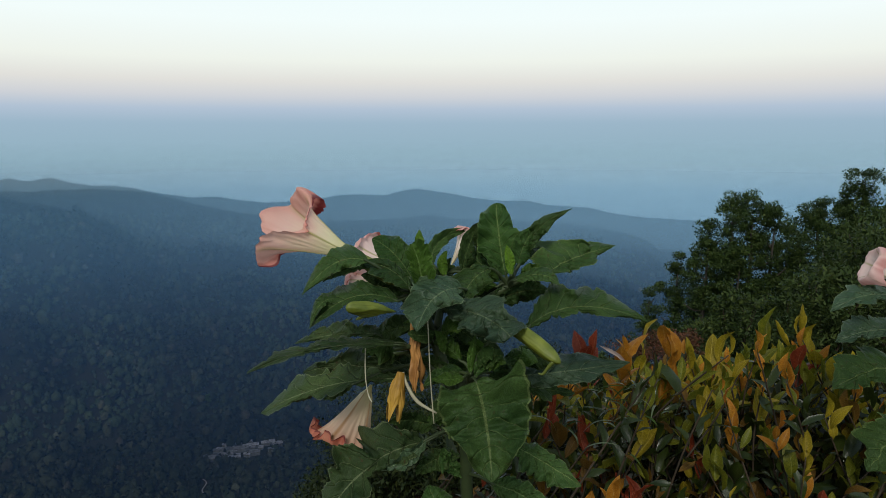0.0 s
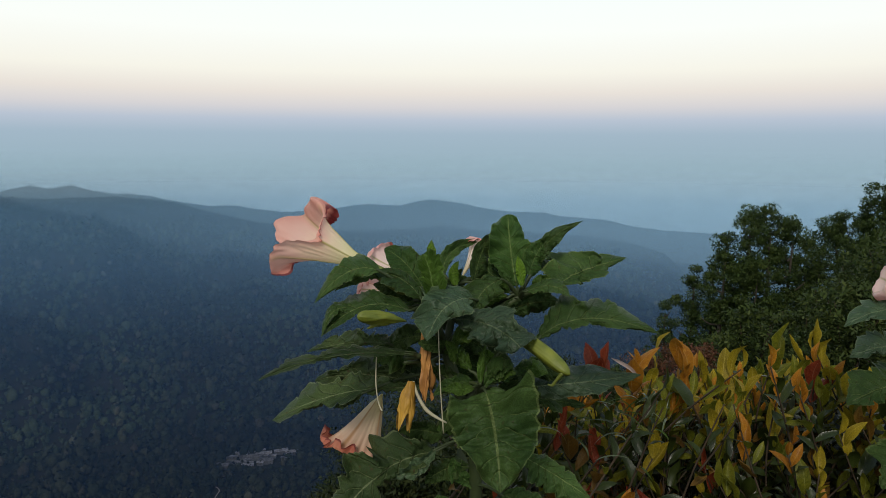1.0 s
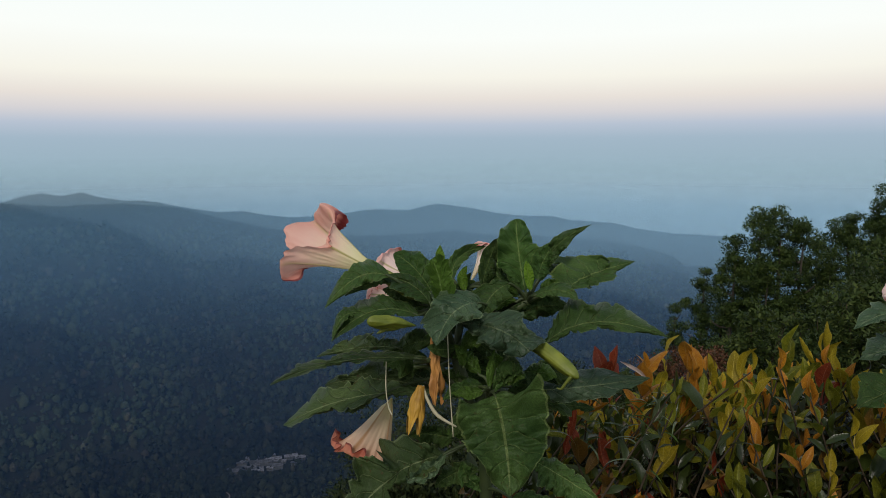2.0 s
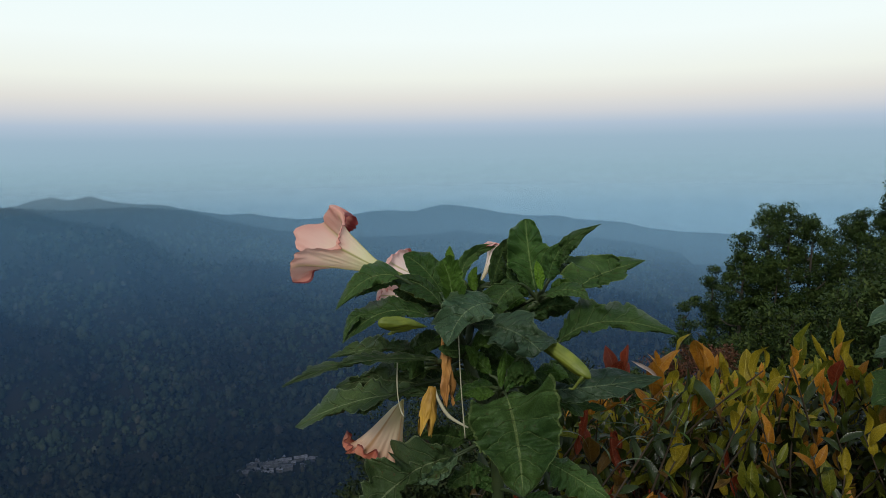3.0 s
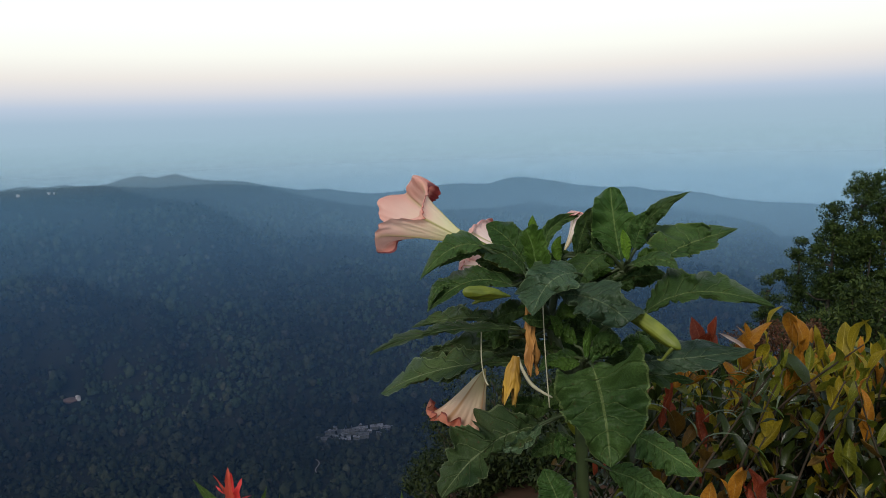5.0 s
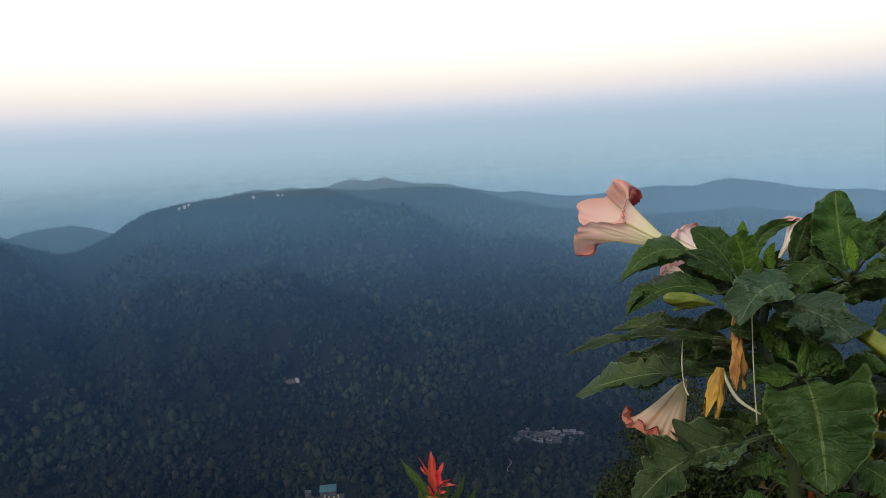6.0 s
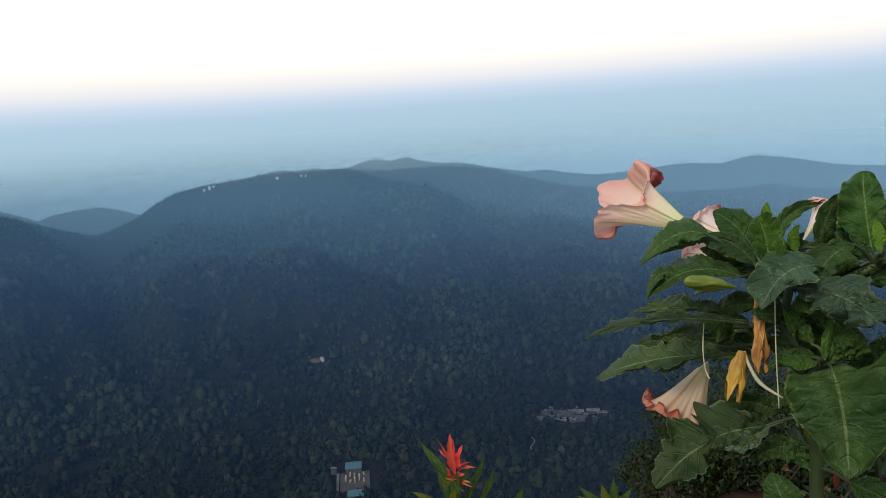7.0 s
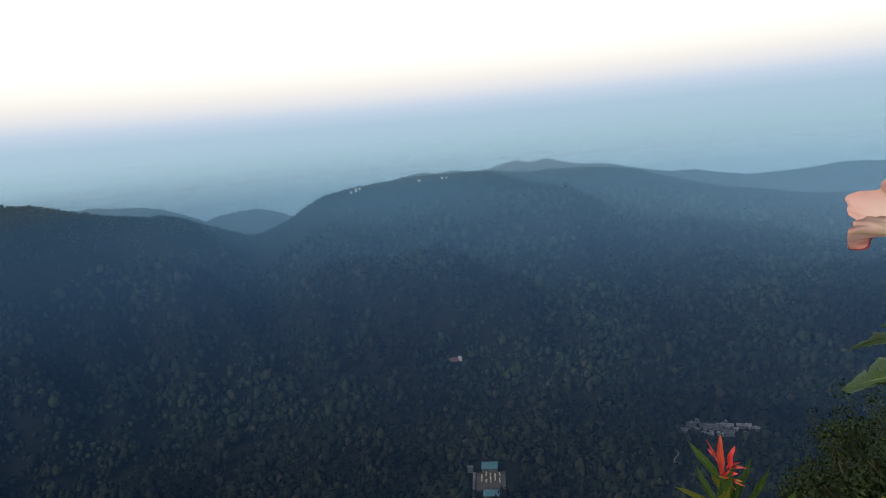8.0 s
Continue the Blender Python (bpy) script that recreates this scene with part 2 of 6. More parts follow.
def land_height(az, r):
    """Height of the bare ground; az (degrees) and r (metres) are arrays."""
    s = table(FALL, az)
    k = np.clip(r - 1.3, 0, None)
    end = table(SPUR, az)
    near = -s * np.minimum(k, end) - 0.95 * np.clip(k - end, 0, None)
    floor = FLOOR_Z - 0.22 * np.clip(r - 3300, 0, None)
    near = np.maximum(near, floor - 60)

    def ridge(crest, dist, front, back):
        top = EYE_Z + np.tan(np.radians(crest)) * dist
        u = np.clip((dist - r) / front, 0, 1)
        v = np.clip((r - dist) / back, 0, 1)
        w = np.where(r < dist, 1 - (u ** 1.15) * (1.25 - 0.25 * u), 0.5 + 0.5 * np.cos(np.pi * v))
        return FLOOR_Z + (top - FLOOR_Z) * w

    rm = table(MAIN_R, az)
    main = ridge(table(MAIN_E, az) - 0.17, rm, rm - 770, 420)
    far = ridge(table(FAR_E, az) - 0.09, 2500 + 0 * az, 700, 500)
    left = ridge(table(LEFT_E, az) - 0.09, 2650 + 0 * az, 450, 300)
    knoll = ridge(table(KNOLL_E, az) - 0.09, 2200 + 0 * az, 400, 350)
    far = np.where(az < -46, FLOOR_Z, far)
    left = np.where(az > -47, FLOOR_Z, left)
    knoll = np.where((az > -46) | (az < -60), FLOOR_Z, knoll)
    return np.maximum.reduce([near, floor, main, far, left, knoll])


def fold_noise(x, y):
    """Gullies and knolls on the far slopes."""
    out = np.zeros(len(x))
    for i in range(len(x)):
        out[i] = noise.fractal((x[i] / 170, y[i] / 170, 0.3), 0.9, 2.1, 4)
    return out


AZ = np.concatenate([np.arange(-180, -82, 4.0), np.arange(-82, 46, 0.4), np.arange(46, 180, 4.0), [180.0]])
RR = np.concatenate([[0.0, 0.8], np.geomspace(1.3, 90, 46), np.geomspace(97, 700, 34), np.arange(715, 1800, 14.0), np.arange(1810, 3200, 40.0), np.geomspace(3300, 4900, 8)])
ga, gr = np.meshgrid(AZ, RR)
fa, fr = ga.ravel(), gr.ravel()
fz = land_height(fa, fr)
fx, fy = fr * np.sin(np.radians(fa)), fr * np.cos(np.radians(fa))


def crest_gap(az, r):
    """Zero at the crests, one away from them, so that gullies leave the skyline alone."""
    a = np.clip(np.abs(r - table(MAIN_R, az)) / 260, 0, 1)
    return np.where(r > 1900, 0.0, a)


def land_z(az, r):
    az, r = np.atleast_1d(np.asarray(az, float)), np.atleast_1d(np.asarray(r, float))
    z = land_height(az, r)
    x, y = r * np.sin(np.radians(az)), r * np.cos(np.radians(az))
    rise = np.clip((z - FLOOR_Z) / 60, 0.2, 1)
    far = np.clip((r - 650) / 150, 0, 1) * np.clip((3300 - r) / 200, 0, 1)
    z = z + 42 * fold_noise(x, y) * rise * far * crest_gap(az, r)
    # spurs and gullies that run slantwise down the slopes
    spur = np.array([abs(noise.noise((a / 5.5 + (q - 1000) / 620, q / 900, 5.0))) for a, q in zip(az, r)])
    z = z + 46 * (0.28 - spur) * rise * far * crest_gap(az, r)
    near = np.clip((r - 2) / 20, 0, 1) * np.clip((140 - r) / 40, 0, 1)
    if near.any():
        z = z + near * 0.5 * np.array([noise.fractal((x[i] / 5, y[i] / 5, 7.0), 1.0, 2.0, 3) if near[i] > 0 else 0 for i in range(len(x))])
    return z


fz = land_z(fa, fr)
na, nr = len(AZ), len(RR)
faces = [(i * na + j, i * na + j + 1, (i + 1) * na + j + 1, (i + 1) * na + j) for i in range(nr - 1) for j in range(na - 1)]
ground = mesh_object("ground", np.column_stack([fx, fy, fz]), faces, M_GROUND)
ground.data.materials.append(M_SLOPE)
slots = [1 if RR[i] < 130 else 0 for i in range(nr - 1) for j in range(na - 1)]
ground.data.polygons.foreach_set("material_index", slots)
tagged(ground, "hillside and forested valley floor falling away from a viewpoint", "ground", kind="structure")


def big_mesh(name, verts, quads, mat, parent=None, normals=None):
    me = bpy.data.meshes.new(name)
    me.vertices.add(len(verts))
    me.vertices.foreach_set("co", np.asarray(verts, np.float32).ravel())
    q = np.asarray(quads, np.int32)
    me.loops.add(q.size)
    me.loops.foreach_set("vertex_index", q.ravel())
    me.polygons.add(len(q))
    me.polygons.foreach_set("loop_start", np.arange(0, q.size, q.shape[1], dtype=np.int32))
    me.polygons.foreach_set("loop_total", np.full(len(q), q.shape[1], dtype=np.int32))
    me.update(calc_edges=True)
    me.materials.append(mat)
    if normals is not None:
        me.polygons.foreach_set("use_smooth", [True] * len(q))
        me.normals_split_custom_set_from_vertices(normals)
    ob = new(name, me)
    if parent:
        ob.parent = parent
    return ob


def dome():
    """A coarse rounded crown, open below."""
    bm = bmesh.new()
    bmesh.ops.create_icosphere(bm, subdivisions=1, radius=1.0)
    v = np.array([x.co[:] for x in bm.verts])
    f = np.array([[x.index for x in p.verts] for p in bm.faces])
    bm.free()
    return v, f[v[f].mean(axis=1)[:, 2] > -0.5]


def scatter_crowns(name, az, r, radius, tufts, mat, label, seed):
    """Many uneven tree crowns, each a lumpy dome with leafy tufts round it, joined into one canopy.
    The first texture coordinate is the tree's own tone."""
    rng = np.random.default_rng(seed)
    z = land_z(az, r)
    n = len(az)
    x, y = r * np.sin(np.radians(az)), r * np.cos(np.radians(az))
    tall = radius * rng.uniform(0.9, 1.8, n)
    size = np.stack([radius, radius, tall], axis=1)[:, None, :]
    foot = np.stack([x, y, z + 0.5 * tall], axis=1)[:, None, :]
    d = rng.normal(size=(n, tufts, 3))
    d /= np.linalg.norm(d, axis=2)[:, :, None]
    d[:, :, 2] = np.abs(d[:, :, 2]) * 1.15 - 0.15
    c = d * rng.uniform(0.7, 1.1, (n, tufts, 1)) * size + foot
    nrm = d + rng.normal(size=d.shape) * 0.4
    nrm /= np.linalg.norm(nrm, axis=2)[:, :, None]
    e = np.cross(nrm, rng.normal(size=d.shape))
    e /= np.linalg.norm(e, axis=2)[:, :, None] + 1e-9
    g = np.cross(nrm, e)
    big = (radius[:, None] * rng.uniform(0.22, 0.50, (n, tufts)))[:, :, None]
    sag = nrm * big * 0.35
    quad = np.stack([c + e * big - sag, c + g * big * 0.8, c - e * big - sag, c - g * big * 0.8], axis=2).reshape(n, tufts * 4, 3)
    v, f = dome()
    lump = v[None] * rng.uniform(0.50, 0.98, (n, len(v), 1))
    core = lump * size + foot
    # the tufts take the light as parts of one rounded crown
    round_n = np.repeat(d, 4, axis=1) * 0.75 + np.array([0, 0, 0.5])
    core_n = np.repeat(v[None], n, axis=0) * 0.85 + np.array([0, 0, 0.4])
    per = tufts * 4 + len(v)
    verts = np.concatenate([quad, core], axis=1).reshape(-1, 3)
    normals = np.concatenate([round_n, core_n], axis=1).reshape(-1, 3)
    normals /= np.linalg.norm(normals, axis=1)[:, None]
    q0 = np.arange(tufts * 4).reshape(-1, 4)
    tri = np.concatenate([q0[:, [0, 1, 2]], q0[:, [0, 2, 3]], f + tufts * 4])
    faces = (tri[None] + (np.arange(n) * per)[:, None, None]).reshape(-1, 3)
    ob = big_mesh(name, verts, faces, mat, None, normals)
    own = rng.random(n)
    layer = ob.data.uv_layers.new(name="UVMap")
    tone = np.repeat(own, len(tri) * 3)
    fine = np.concatenate([np.repeat(rng.random((n, tufts)), 3, axis=1).repeat(2, axis=1), np.full((n, len(f) * 3), 0.4)], axis=1).ravel()
    layer.data.foreach_set("uv", np.stack([tone, fine], axis=1).astype(np.float32).ravel())
    return tagged(ob, label, "forest", kind="stuff")


TOWN = [(-20.2, 668, 5, 13), (-16.4, 738, 42, 24), (-35.9, 632, 24, 34), (-37.9, 880, 12, 30)]  # clearings: azimuth, distance, half width, half depth


def clear_of(az, r):
    ok = np.ones(len(az), bool)
    for a, d, w, h in TOWN:
        side = np.radians(az - a) * d
        ok &= ((side / w) ** 2 + ((r - d) / h) ** 2) > 1
    return ok


rng = np.random.default_rng(5)
for n, r0, r1, tufts, name, wide, mat in ((13500, 520, 810, 10, "valley_forest", 1.08, M_WOOD), (19000, 800, 1180, 6, "hill_forest", 1.12, M_WOOD_GREEN_LIT), (21000, 1160, 1790, 5, "slope_forest", 1.25, M_WOOD_GREEN_LIT)):
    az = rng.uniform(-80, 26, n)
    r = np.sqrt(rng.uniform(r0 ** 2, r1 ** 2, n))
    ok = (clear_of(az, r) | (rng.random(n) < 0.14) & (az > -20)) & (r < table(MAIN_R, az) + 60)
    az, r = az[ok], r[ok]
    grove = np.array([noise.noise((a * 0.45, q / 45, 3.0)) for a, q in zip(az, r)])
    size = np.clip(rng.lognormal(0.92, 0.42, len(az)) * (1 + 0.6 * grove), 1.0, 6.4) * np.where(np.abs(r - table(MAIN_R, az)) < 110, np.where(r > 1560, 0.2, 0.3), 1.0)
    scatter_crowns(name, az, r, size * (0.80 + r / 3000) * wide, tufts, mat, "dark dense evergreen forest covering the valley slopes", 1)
n = 7500
az = rng.uniform(-80, 20, n)
r = table(MAIN_R, az) + rng.uniform(-75, 25, n)
scatter_crowns("crest_forest", az, r, rng.uniform(1.0, 2.0, n) * np.where(r > 1560, 0.6, 1.0), 4, M_WOOD_GREEN_LIT, "low dense forest along the wooded crest", 4)
n = 9000
az = rng.uniform(-75, 30, n)
crest = np.where(az < -57, 2650, np.where(az < -47, 2200, 2500))
r = np.where(rng.random(n) < 0.5, crest + rng.uniform(-60, 20, n), rng.uniform(2000, 2800, n))
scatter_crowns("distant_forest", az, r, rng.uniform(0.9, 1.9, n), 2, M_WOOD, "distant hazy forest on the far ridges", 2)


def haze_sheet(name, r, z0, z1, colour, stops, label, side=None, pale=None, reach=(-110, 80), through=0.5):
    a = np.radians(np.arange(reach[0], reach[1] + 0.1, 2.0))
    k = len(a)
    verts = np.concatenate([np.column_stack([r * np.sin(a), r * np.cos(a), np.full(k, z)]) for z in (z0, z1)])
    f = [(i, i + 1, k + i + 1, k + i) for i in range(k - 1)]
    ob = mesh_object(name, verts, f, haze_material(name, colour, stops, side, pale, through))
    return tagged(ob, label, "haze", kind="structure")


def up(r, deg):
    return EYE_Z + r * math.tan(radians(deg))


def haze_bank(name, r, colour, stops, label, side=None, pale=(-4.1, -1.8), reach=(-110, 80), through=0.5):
    """A sheet painted as haze at distance r; stops are (angle of sight, density)."""
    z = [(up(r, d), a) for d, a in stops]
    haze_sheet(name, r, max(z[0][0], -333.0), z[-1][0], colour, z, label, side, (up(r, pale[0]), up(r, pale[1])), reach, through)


haze_bank("haze_valley", 520, HAZE_NEAR, [(-34, 0.045), (-26, 0.06), (-20, 0.092), (-14, 0.13), (-9, 0.17), (-5, 0.15), (-3, 0.10), (-1.5, 0.04), (-0.2, 0.0)], "sheet painted as thin blue evening haze over the valley")
haze_bank("haze_slope", 900, HAZE_SLOPE, [(-17, 0.0), (-13, 0.035), (-10, 0.072), (-7, 0.125), (-4, 0.15), (-2.6, 0.11), (-1.5, 0.048), (-0.2, 0.0)], "sheet painted as thin blue evening haze before the wooded slope")
haze_bank("haze_upper_slope", 1080, HAZE_SLOPE, [(-15, 0.0), (-11, 0.05), (-8, 0.11), (-5, 0.155), (-2.6, 0.11), (-1.5, 0.058), (-0.2, 0.0)], "sheet painted as thin blue evening haze high on the slope", (-1060, -700))
haze_bank("haze_crest", 1250, HAZE_SLOPE, [(-10, 0.0), (-7.5, 0.08), (-5, 0.15), (-2.6, 0.13), (-1.5, 0.061), (-0.2, 0.0)], "sheet painted as thin blue evening haze below the wooded crest", (-560, -900), (-4.1, -1.8), (-110, -20))
haze_bank("haze_gorge", 1250, HAZE_FAR, [(-13.5, 0.0), (-10, 0.16), (-8, 0.28), (-6.5, 0.32), (-5, 0.19), (-2.6, 0.07), (-1.5, 0.034), (-0.2, 0.0)], "sheet painted as blue evening haze filling the gorge mouth", (-640, 240), (-4.1, -1.8), (-31, 80))
haze_bank("haze_saddle", 1450, HAZE_FAR, [(-13.5, 0.0), (-10, 0.08), (-7.5, 0.11), (-5, 0.16), (-2.6, 0.15), (-1.5, 0.05), (-0.2, 0.0)], "sheet painted as blue evening haze behind the nearer hill")
haze_bank("haze_middle", 2050, HAZE_FAR, [(-9.2, 0.22), (-6.8, 0.26), (-5.4, 0.24), (-4.2, 0.27), (-2.6, 0.33), (-1.5, 0.12), (-0.2, 0.0)], "sheet painted as blue evening haze between the ridges")
haze_bank("haze_distance", 2960, (0.40, 0.58, 0.70), [(-6.6, 1.0), (-4.6, 1.0), (-4.2, 0.97), (-3.7, 0.86), (-3.2, 0.66), (-2.7, 0.42), (-2.2, 0.19), (-1.8, 0.07), (-1.4, 0.0)], "sheet painted as deep blue evening haze over the far plain", None, (-6.0, -2.6), (-110, 80), 0.1)


# ---- plant materials ----
def leaf_material(name, dark, light, vein, veins=8.0, rough=0.45, through=0.25, spots=0.0, slant=1.3, gloss=0.08, relief=0.8):
    """A leaf with a pale midrib and side veins drawn along its own length, mottled, slightly see-through."""
    m, nodes, links, bsdf = material(name)
    out = nodes["Material Output"]
    tc = nodes.new("ShaderNodeTexCoord")
    xyz = nodes.new("ShaderNodeSeparateXYZ")
    links.new(tc.outputs["UV"], xyz.inputs[0])

    def calc(op, a, b=None, c=None):
        k = nodes.new("ShaderNodeMath")
        k.operation = op
        for i, v in enumerate((a, b, c)):
            if v is None:
                continue
            if isinstance(v, (int, float)):
                k.inputs[i].default_value = v
            else:
                links.new(v, k.inputs[i])
        return k.outputs[0]

    n = noise_tex(nodes, links, 16.0, 5.0)
    info = nodes.new("ShaderNodeObjectInfo")
    r = nodes.new("ShaderNodeValToRGB")
    ramp_set(r, [(0.3, dark), (0.72, light)])
    links.new(n.outputs["Fac"], r.inputs[0])
    side = calc("ABSOLUTE", calc("SUBTRACT", xyz.outputs["Y"], 0.5))
    wig = noise_tex(nodes, links, 40.0, 2.0)
    bend = noise_tex(nodes, links, 11.0, 2.0)
    along = calc("ADD", calc("MULTIPLY", xyz.outputs["X"], veins), calc("ADD", calc("MULTIPLY", wig.outputs["Fac"], 0.16), calc("MULTIPLY", bend.outputs["Fac"], 0.9)))
    phase = calc("FRACT", calc("SUBTRACT", along, calc("MULTIPLY", side, 2 * slant)))
    near = calc("ABSOLUTE", calc("SUBTRACT", phase, 0.5))
    # side veins taper towards the margin
    lateral = calc("MINIMUM", calc("MAXIMUM", calc("MULTIPLY", calc("SUBTRACT", near, calc("ADD", 0.462, calc("MULTIPLY", side, 0.05))), 50.0), 0.0), 1.0)
    soft = calc("MULTIPLY", calc("SMOOTH_MIN", calc("MULTIPLY", calc("SUBTRACT", near, 0.38), 8.0), 1.0, 0.1), 1.0)
    soft = calc("MAXIMUM", soft, 0.0)
    mid = calc("LESS_THAN", side, 0.016)
    # pale margin painted in for the bright rim light on leaf edges
    rim = calc("MULTIPLY", calc("GREATER_THAN", side, 0.476), 0.62)
    vein_f = calc("MAXIMUM", rim, calc("MAXIMUM", calc("MULTIPLY", lateral, 0.62), calc("MULTIPLY", mid, 0.8)))
    mix = nodes.new("ShaderNodeMixRGB")
    links.new(vein_f, mix.inputs[0])
    links.new(r.outputs[0], mix.inputs[1])
    mix.inputs[2].default_value = (*vein, 1)
    colour = mix.outputs[0]
    if spots:
        sp = noise_tex(nodes, links, 130.0, 2.0)
        sr = nodes.new("ShaderNodeValToRGB")
        ramp_set(sr, [(0.66, (0, 0, 0)), (0.70, (spots, spots, spots))])
        links.new(sp.outputs["Fac"], sr.inputs[0])
        m2 = nodes.new("ShaderNodeMixRGB")
        links.new(sr.outputs[0], m2.inputs[0])
        links.new(colour, m2.inputs[1])
        m2.inputs[2].default_value = (0.05, 0.038, 0.014, 1)
        colour = m2.outputs[0]
    net = nodes.new("ShaderNodeTexVoronoi")
    net.feature = "DISTANCE_TO_EDGE"
    net.inputs["Scale"].default_value = 240.0
    links.new(tc.outputs["Object"], net.inputs["Vector"])
    cell = nodes.new("ShaderNodeMapRange")
    cell.inputs["From Min"].default_value, cell.inputs["From Max"].default_value = 0.0, 0.09
    cell.inputs["To Min"].default_value, cell.inputs["To Max"].default_value = 1.36, 0.91
    links.new(net.outputs["Distance"], cell.inputs["Value"])
    grain = noise_tex(nodes, links, 420.0, 3.0)
    gm = nodes.new("ShaderNodeMapRange")
    gm.inputs["From Min"].default_value, gm.inputs["From Max"].default_value = 0.3, 0.7
    gm.inputs["To Min"].default_value, gm.inputs["To Max"].default_value = 0.86, 1.14
    links.new(grain.outputs["Fac"], gm.inputs["Value"])
    fine_c = nodes.new("ShaderNodeMixRGB")
    fine_c.blend_type = "MULTIPLY"
    fine_c.inputs[0].default_value = 1.0
    links.new(colour, fine_c.inputs[1])
    comb = nodes.new("ShaderNodeCombineColor")
    both = calc("MULTIPLY", cell.outputs[0], gm.outputs[0])
    for i in range(3):
        links.new(both, comb.inputs[i])
    links.new(comb.outputs[0], fine_c.inputs[2])
    colour = fine_c.outputs[0]
    hs = nodes.new("ShaderNodeHueSaturation")
    mv = nodes.new("ShaderNodeMapRange")
    mv.inputs["To Min"].default_value, mv.inputs["To Max"].default_value = 0.74, 1.22
    links.new(info.outputs["Random"], mv.inputs["Value"])
    links.new(mv.outputs[0], hs.inputs["Value"])
    links.new(colour, hs.inputs["Color"])
    links.new(hs.outputs[0], bsdf.inputs["Base Color"])
    bsdf.inputs["Roughness"].default_value = rough
    bsdf.inputs["Specular IOR Level"].default_value = gloss
    tra = nodes.new("ShaderNodeBsdfTranslucent")
    links.new(hs.outputs[0], tra.inputs[0])
    ms = nodes.new("ShaderNodeMixShader")
    ms.inputs[0].default_value = through
    links.new(bsdf.outputs[0], ms.inputs[1])
    links.new(tra.outputs[0], ms.inputs[2])
    links.new(ms.outputs[0], out.inputs["Surface"])
    b = nodes.new("ShaderNodeBump")
    b.inputs["Strength"].default_value = relief
    b.inputs["Distance"].default_value = 0.003
    fine = noise_tex(nodes, links, 110.0, 4.0)
    links.new(calc("SUBTRACT", calc("ADD", calc("MULTIPLY", fine.outputs["Fac"], 0.5), calc("MULTIPLY", calc("MINIMUM", net.outputs["Distance"], 0.3), 0.40)), calc("MULTIPLY", soft, 0.6)), b.inputs["Height"])
    links.new(b.outputs[0], bsdf.inputs["Normal"])
    return m


LEAF_A = leaf_material("trumpet_leaf_green", (0.022, 0.048, 0.013), (0.060, 0.104, 0.026), (0.135, 0.175, 0.060), spots=0.5, rough=0.46, gloss=0.11)
# grey-green leaf copy with the sky's bluish sheen put into its colour
LEAF_B = leaf_material("trumpet_leaf_grey_sheen", (0.023, 0.049, 0.025), (0.064, 0.102, 0.047), (0.13, 0.17, 0.085), spots=0.3, rough=0.42, gloss=0.24)
LEAF_C = leaf_material("trumpet_leaf_fresh", (0.023, 0.055, 0.013), (0.057, 0.105, 0.024), (0.115, 0.16, 0.050), rough=0.46, gloss=0.1)
# darker copy of the leaf green, the crown's shade put into its colour
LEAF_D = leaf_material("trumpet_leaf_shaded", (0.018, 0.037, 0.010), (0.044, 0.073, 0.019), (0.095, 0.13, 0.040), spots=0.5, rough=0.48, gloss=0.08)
LEAF_E = leaf_material("trumpet_leaf_weathered", (0.020, 0.040, 0.013), (0.062, 0.090, 0.030), (0.15, 0.18, 0.085), spots=0.9, rough=0.5, gloss=0.1, relief=1.0)
LEAF_M = leaf_material("trumpet_leaf_new", (0.035, 0.075, 0.012), (0.070, 0.125, 0.020), (0.11, 0.17, 0.05), through=0.3, gloss=0.1)
LEAF_Y = leaf_material("trumpet_leaf_young", (0.08, 0.155, 0.015), (0.13, 0.225, 0.022), (0.15, 0.23, 0.06), through=0.35)
BUSH = {
    "yellow": leaf_material("bush_leaf_yellow", (0.165, 0.125, 0.009), (0.33, 0.245, 0.016), (0.38, 0.30, 0.06), 10, 0.36, 0.38, gloss=0.14, relief=0.2),
    "lime": leaf_material("bush_leaf_lime", (0.065, 0.078, 0.007), (0.165, 0.158, 0.013), (0.24, 0.25, 0.06), 10, 0.36, 0.38, gloss=0.14, relief=0.2),
    "orange": leaf_material("bush_leaf_orange", (0.24, 0.085, 0.010), (0.38, 0.17, 0.016), (0.40, 0.24, 0.07), 10, 0.36, 0.38, gloss=0.14, relief=0.2),
    "red": leaf_material("bush_leaf_red", (0.14, 0.022, 0.010), (0.25, 0.050, 0.020), (0.32, 0.12, 0.07), 10, 0.36, 0.38, gloss=0.14, relief=0.2),
    "brown": leaf_material("bush_leaf_brown", (0.08, 0.042, 0.008), (0.15, 0.08, 0.014), (0.20, 0.13, 0.05), 10, 0.36, 0.3, gloss=0.14, relief=0.2),
    "green": leaf_material("bush_leaf_green", (0.013, 0.024, 0.004), (0.036, 0.052, 0.008), (0.05, 0.062, 0.016), 10, 0.30, 0.2, gloss=0.4, relief=0.2),
}
LEAF_BLADE_Y = leaf_material("yellowing_blade_leaf", (0.085, 0.095, 0.012), (0.15, 0.14, 0.018), (0.18, 0.18, 0.05), 4, 0.4, 0.3)
LEAF_BLADE = leaf_material("blade_leaf", (0.032, 0.062, 0.014), (0.06, 0.095, 0.020), (0.10, 0.13, 0.04), 4, 0.4, 0.3)
M_STEM = surface("green_stem", [(0.02, 0.032, 0.010), (0.04, 0.058, 0.016)], 30, 0.6, 0.2)
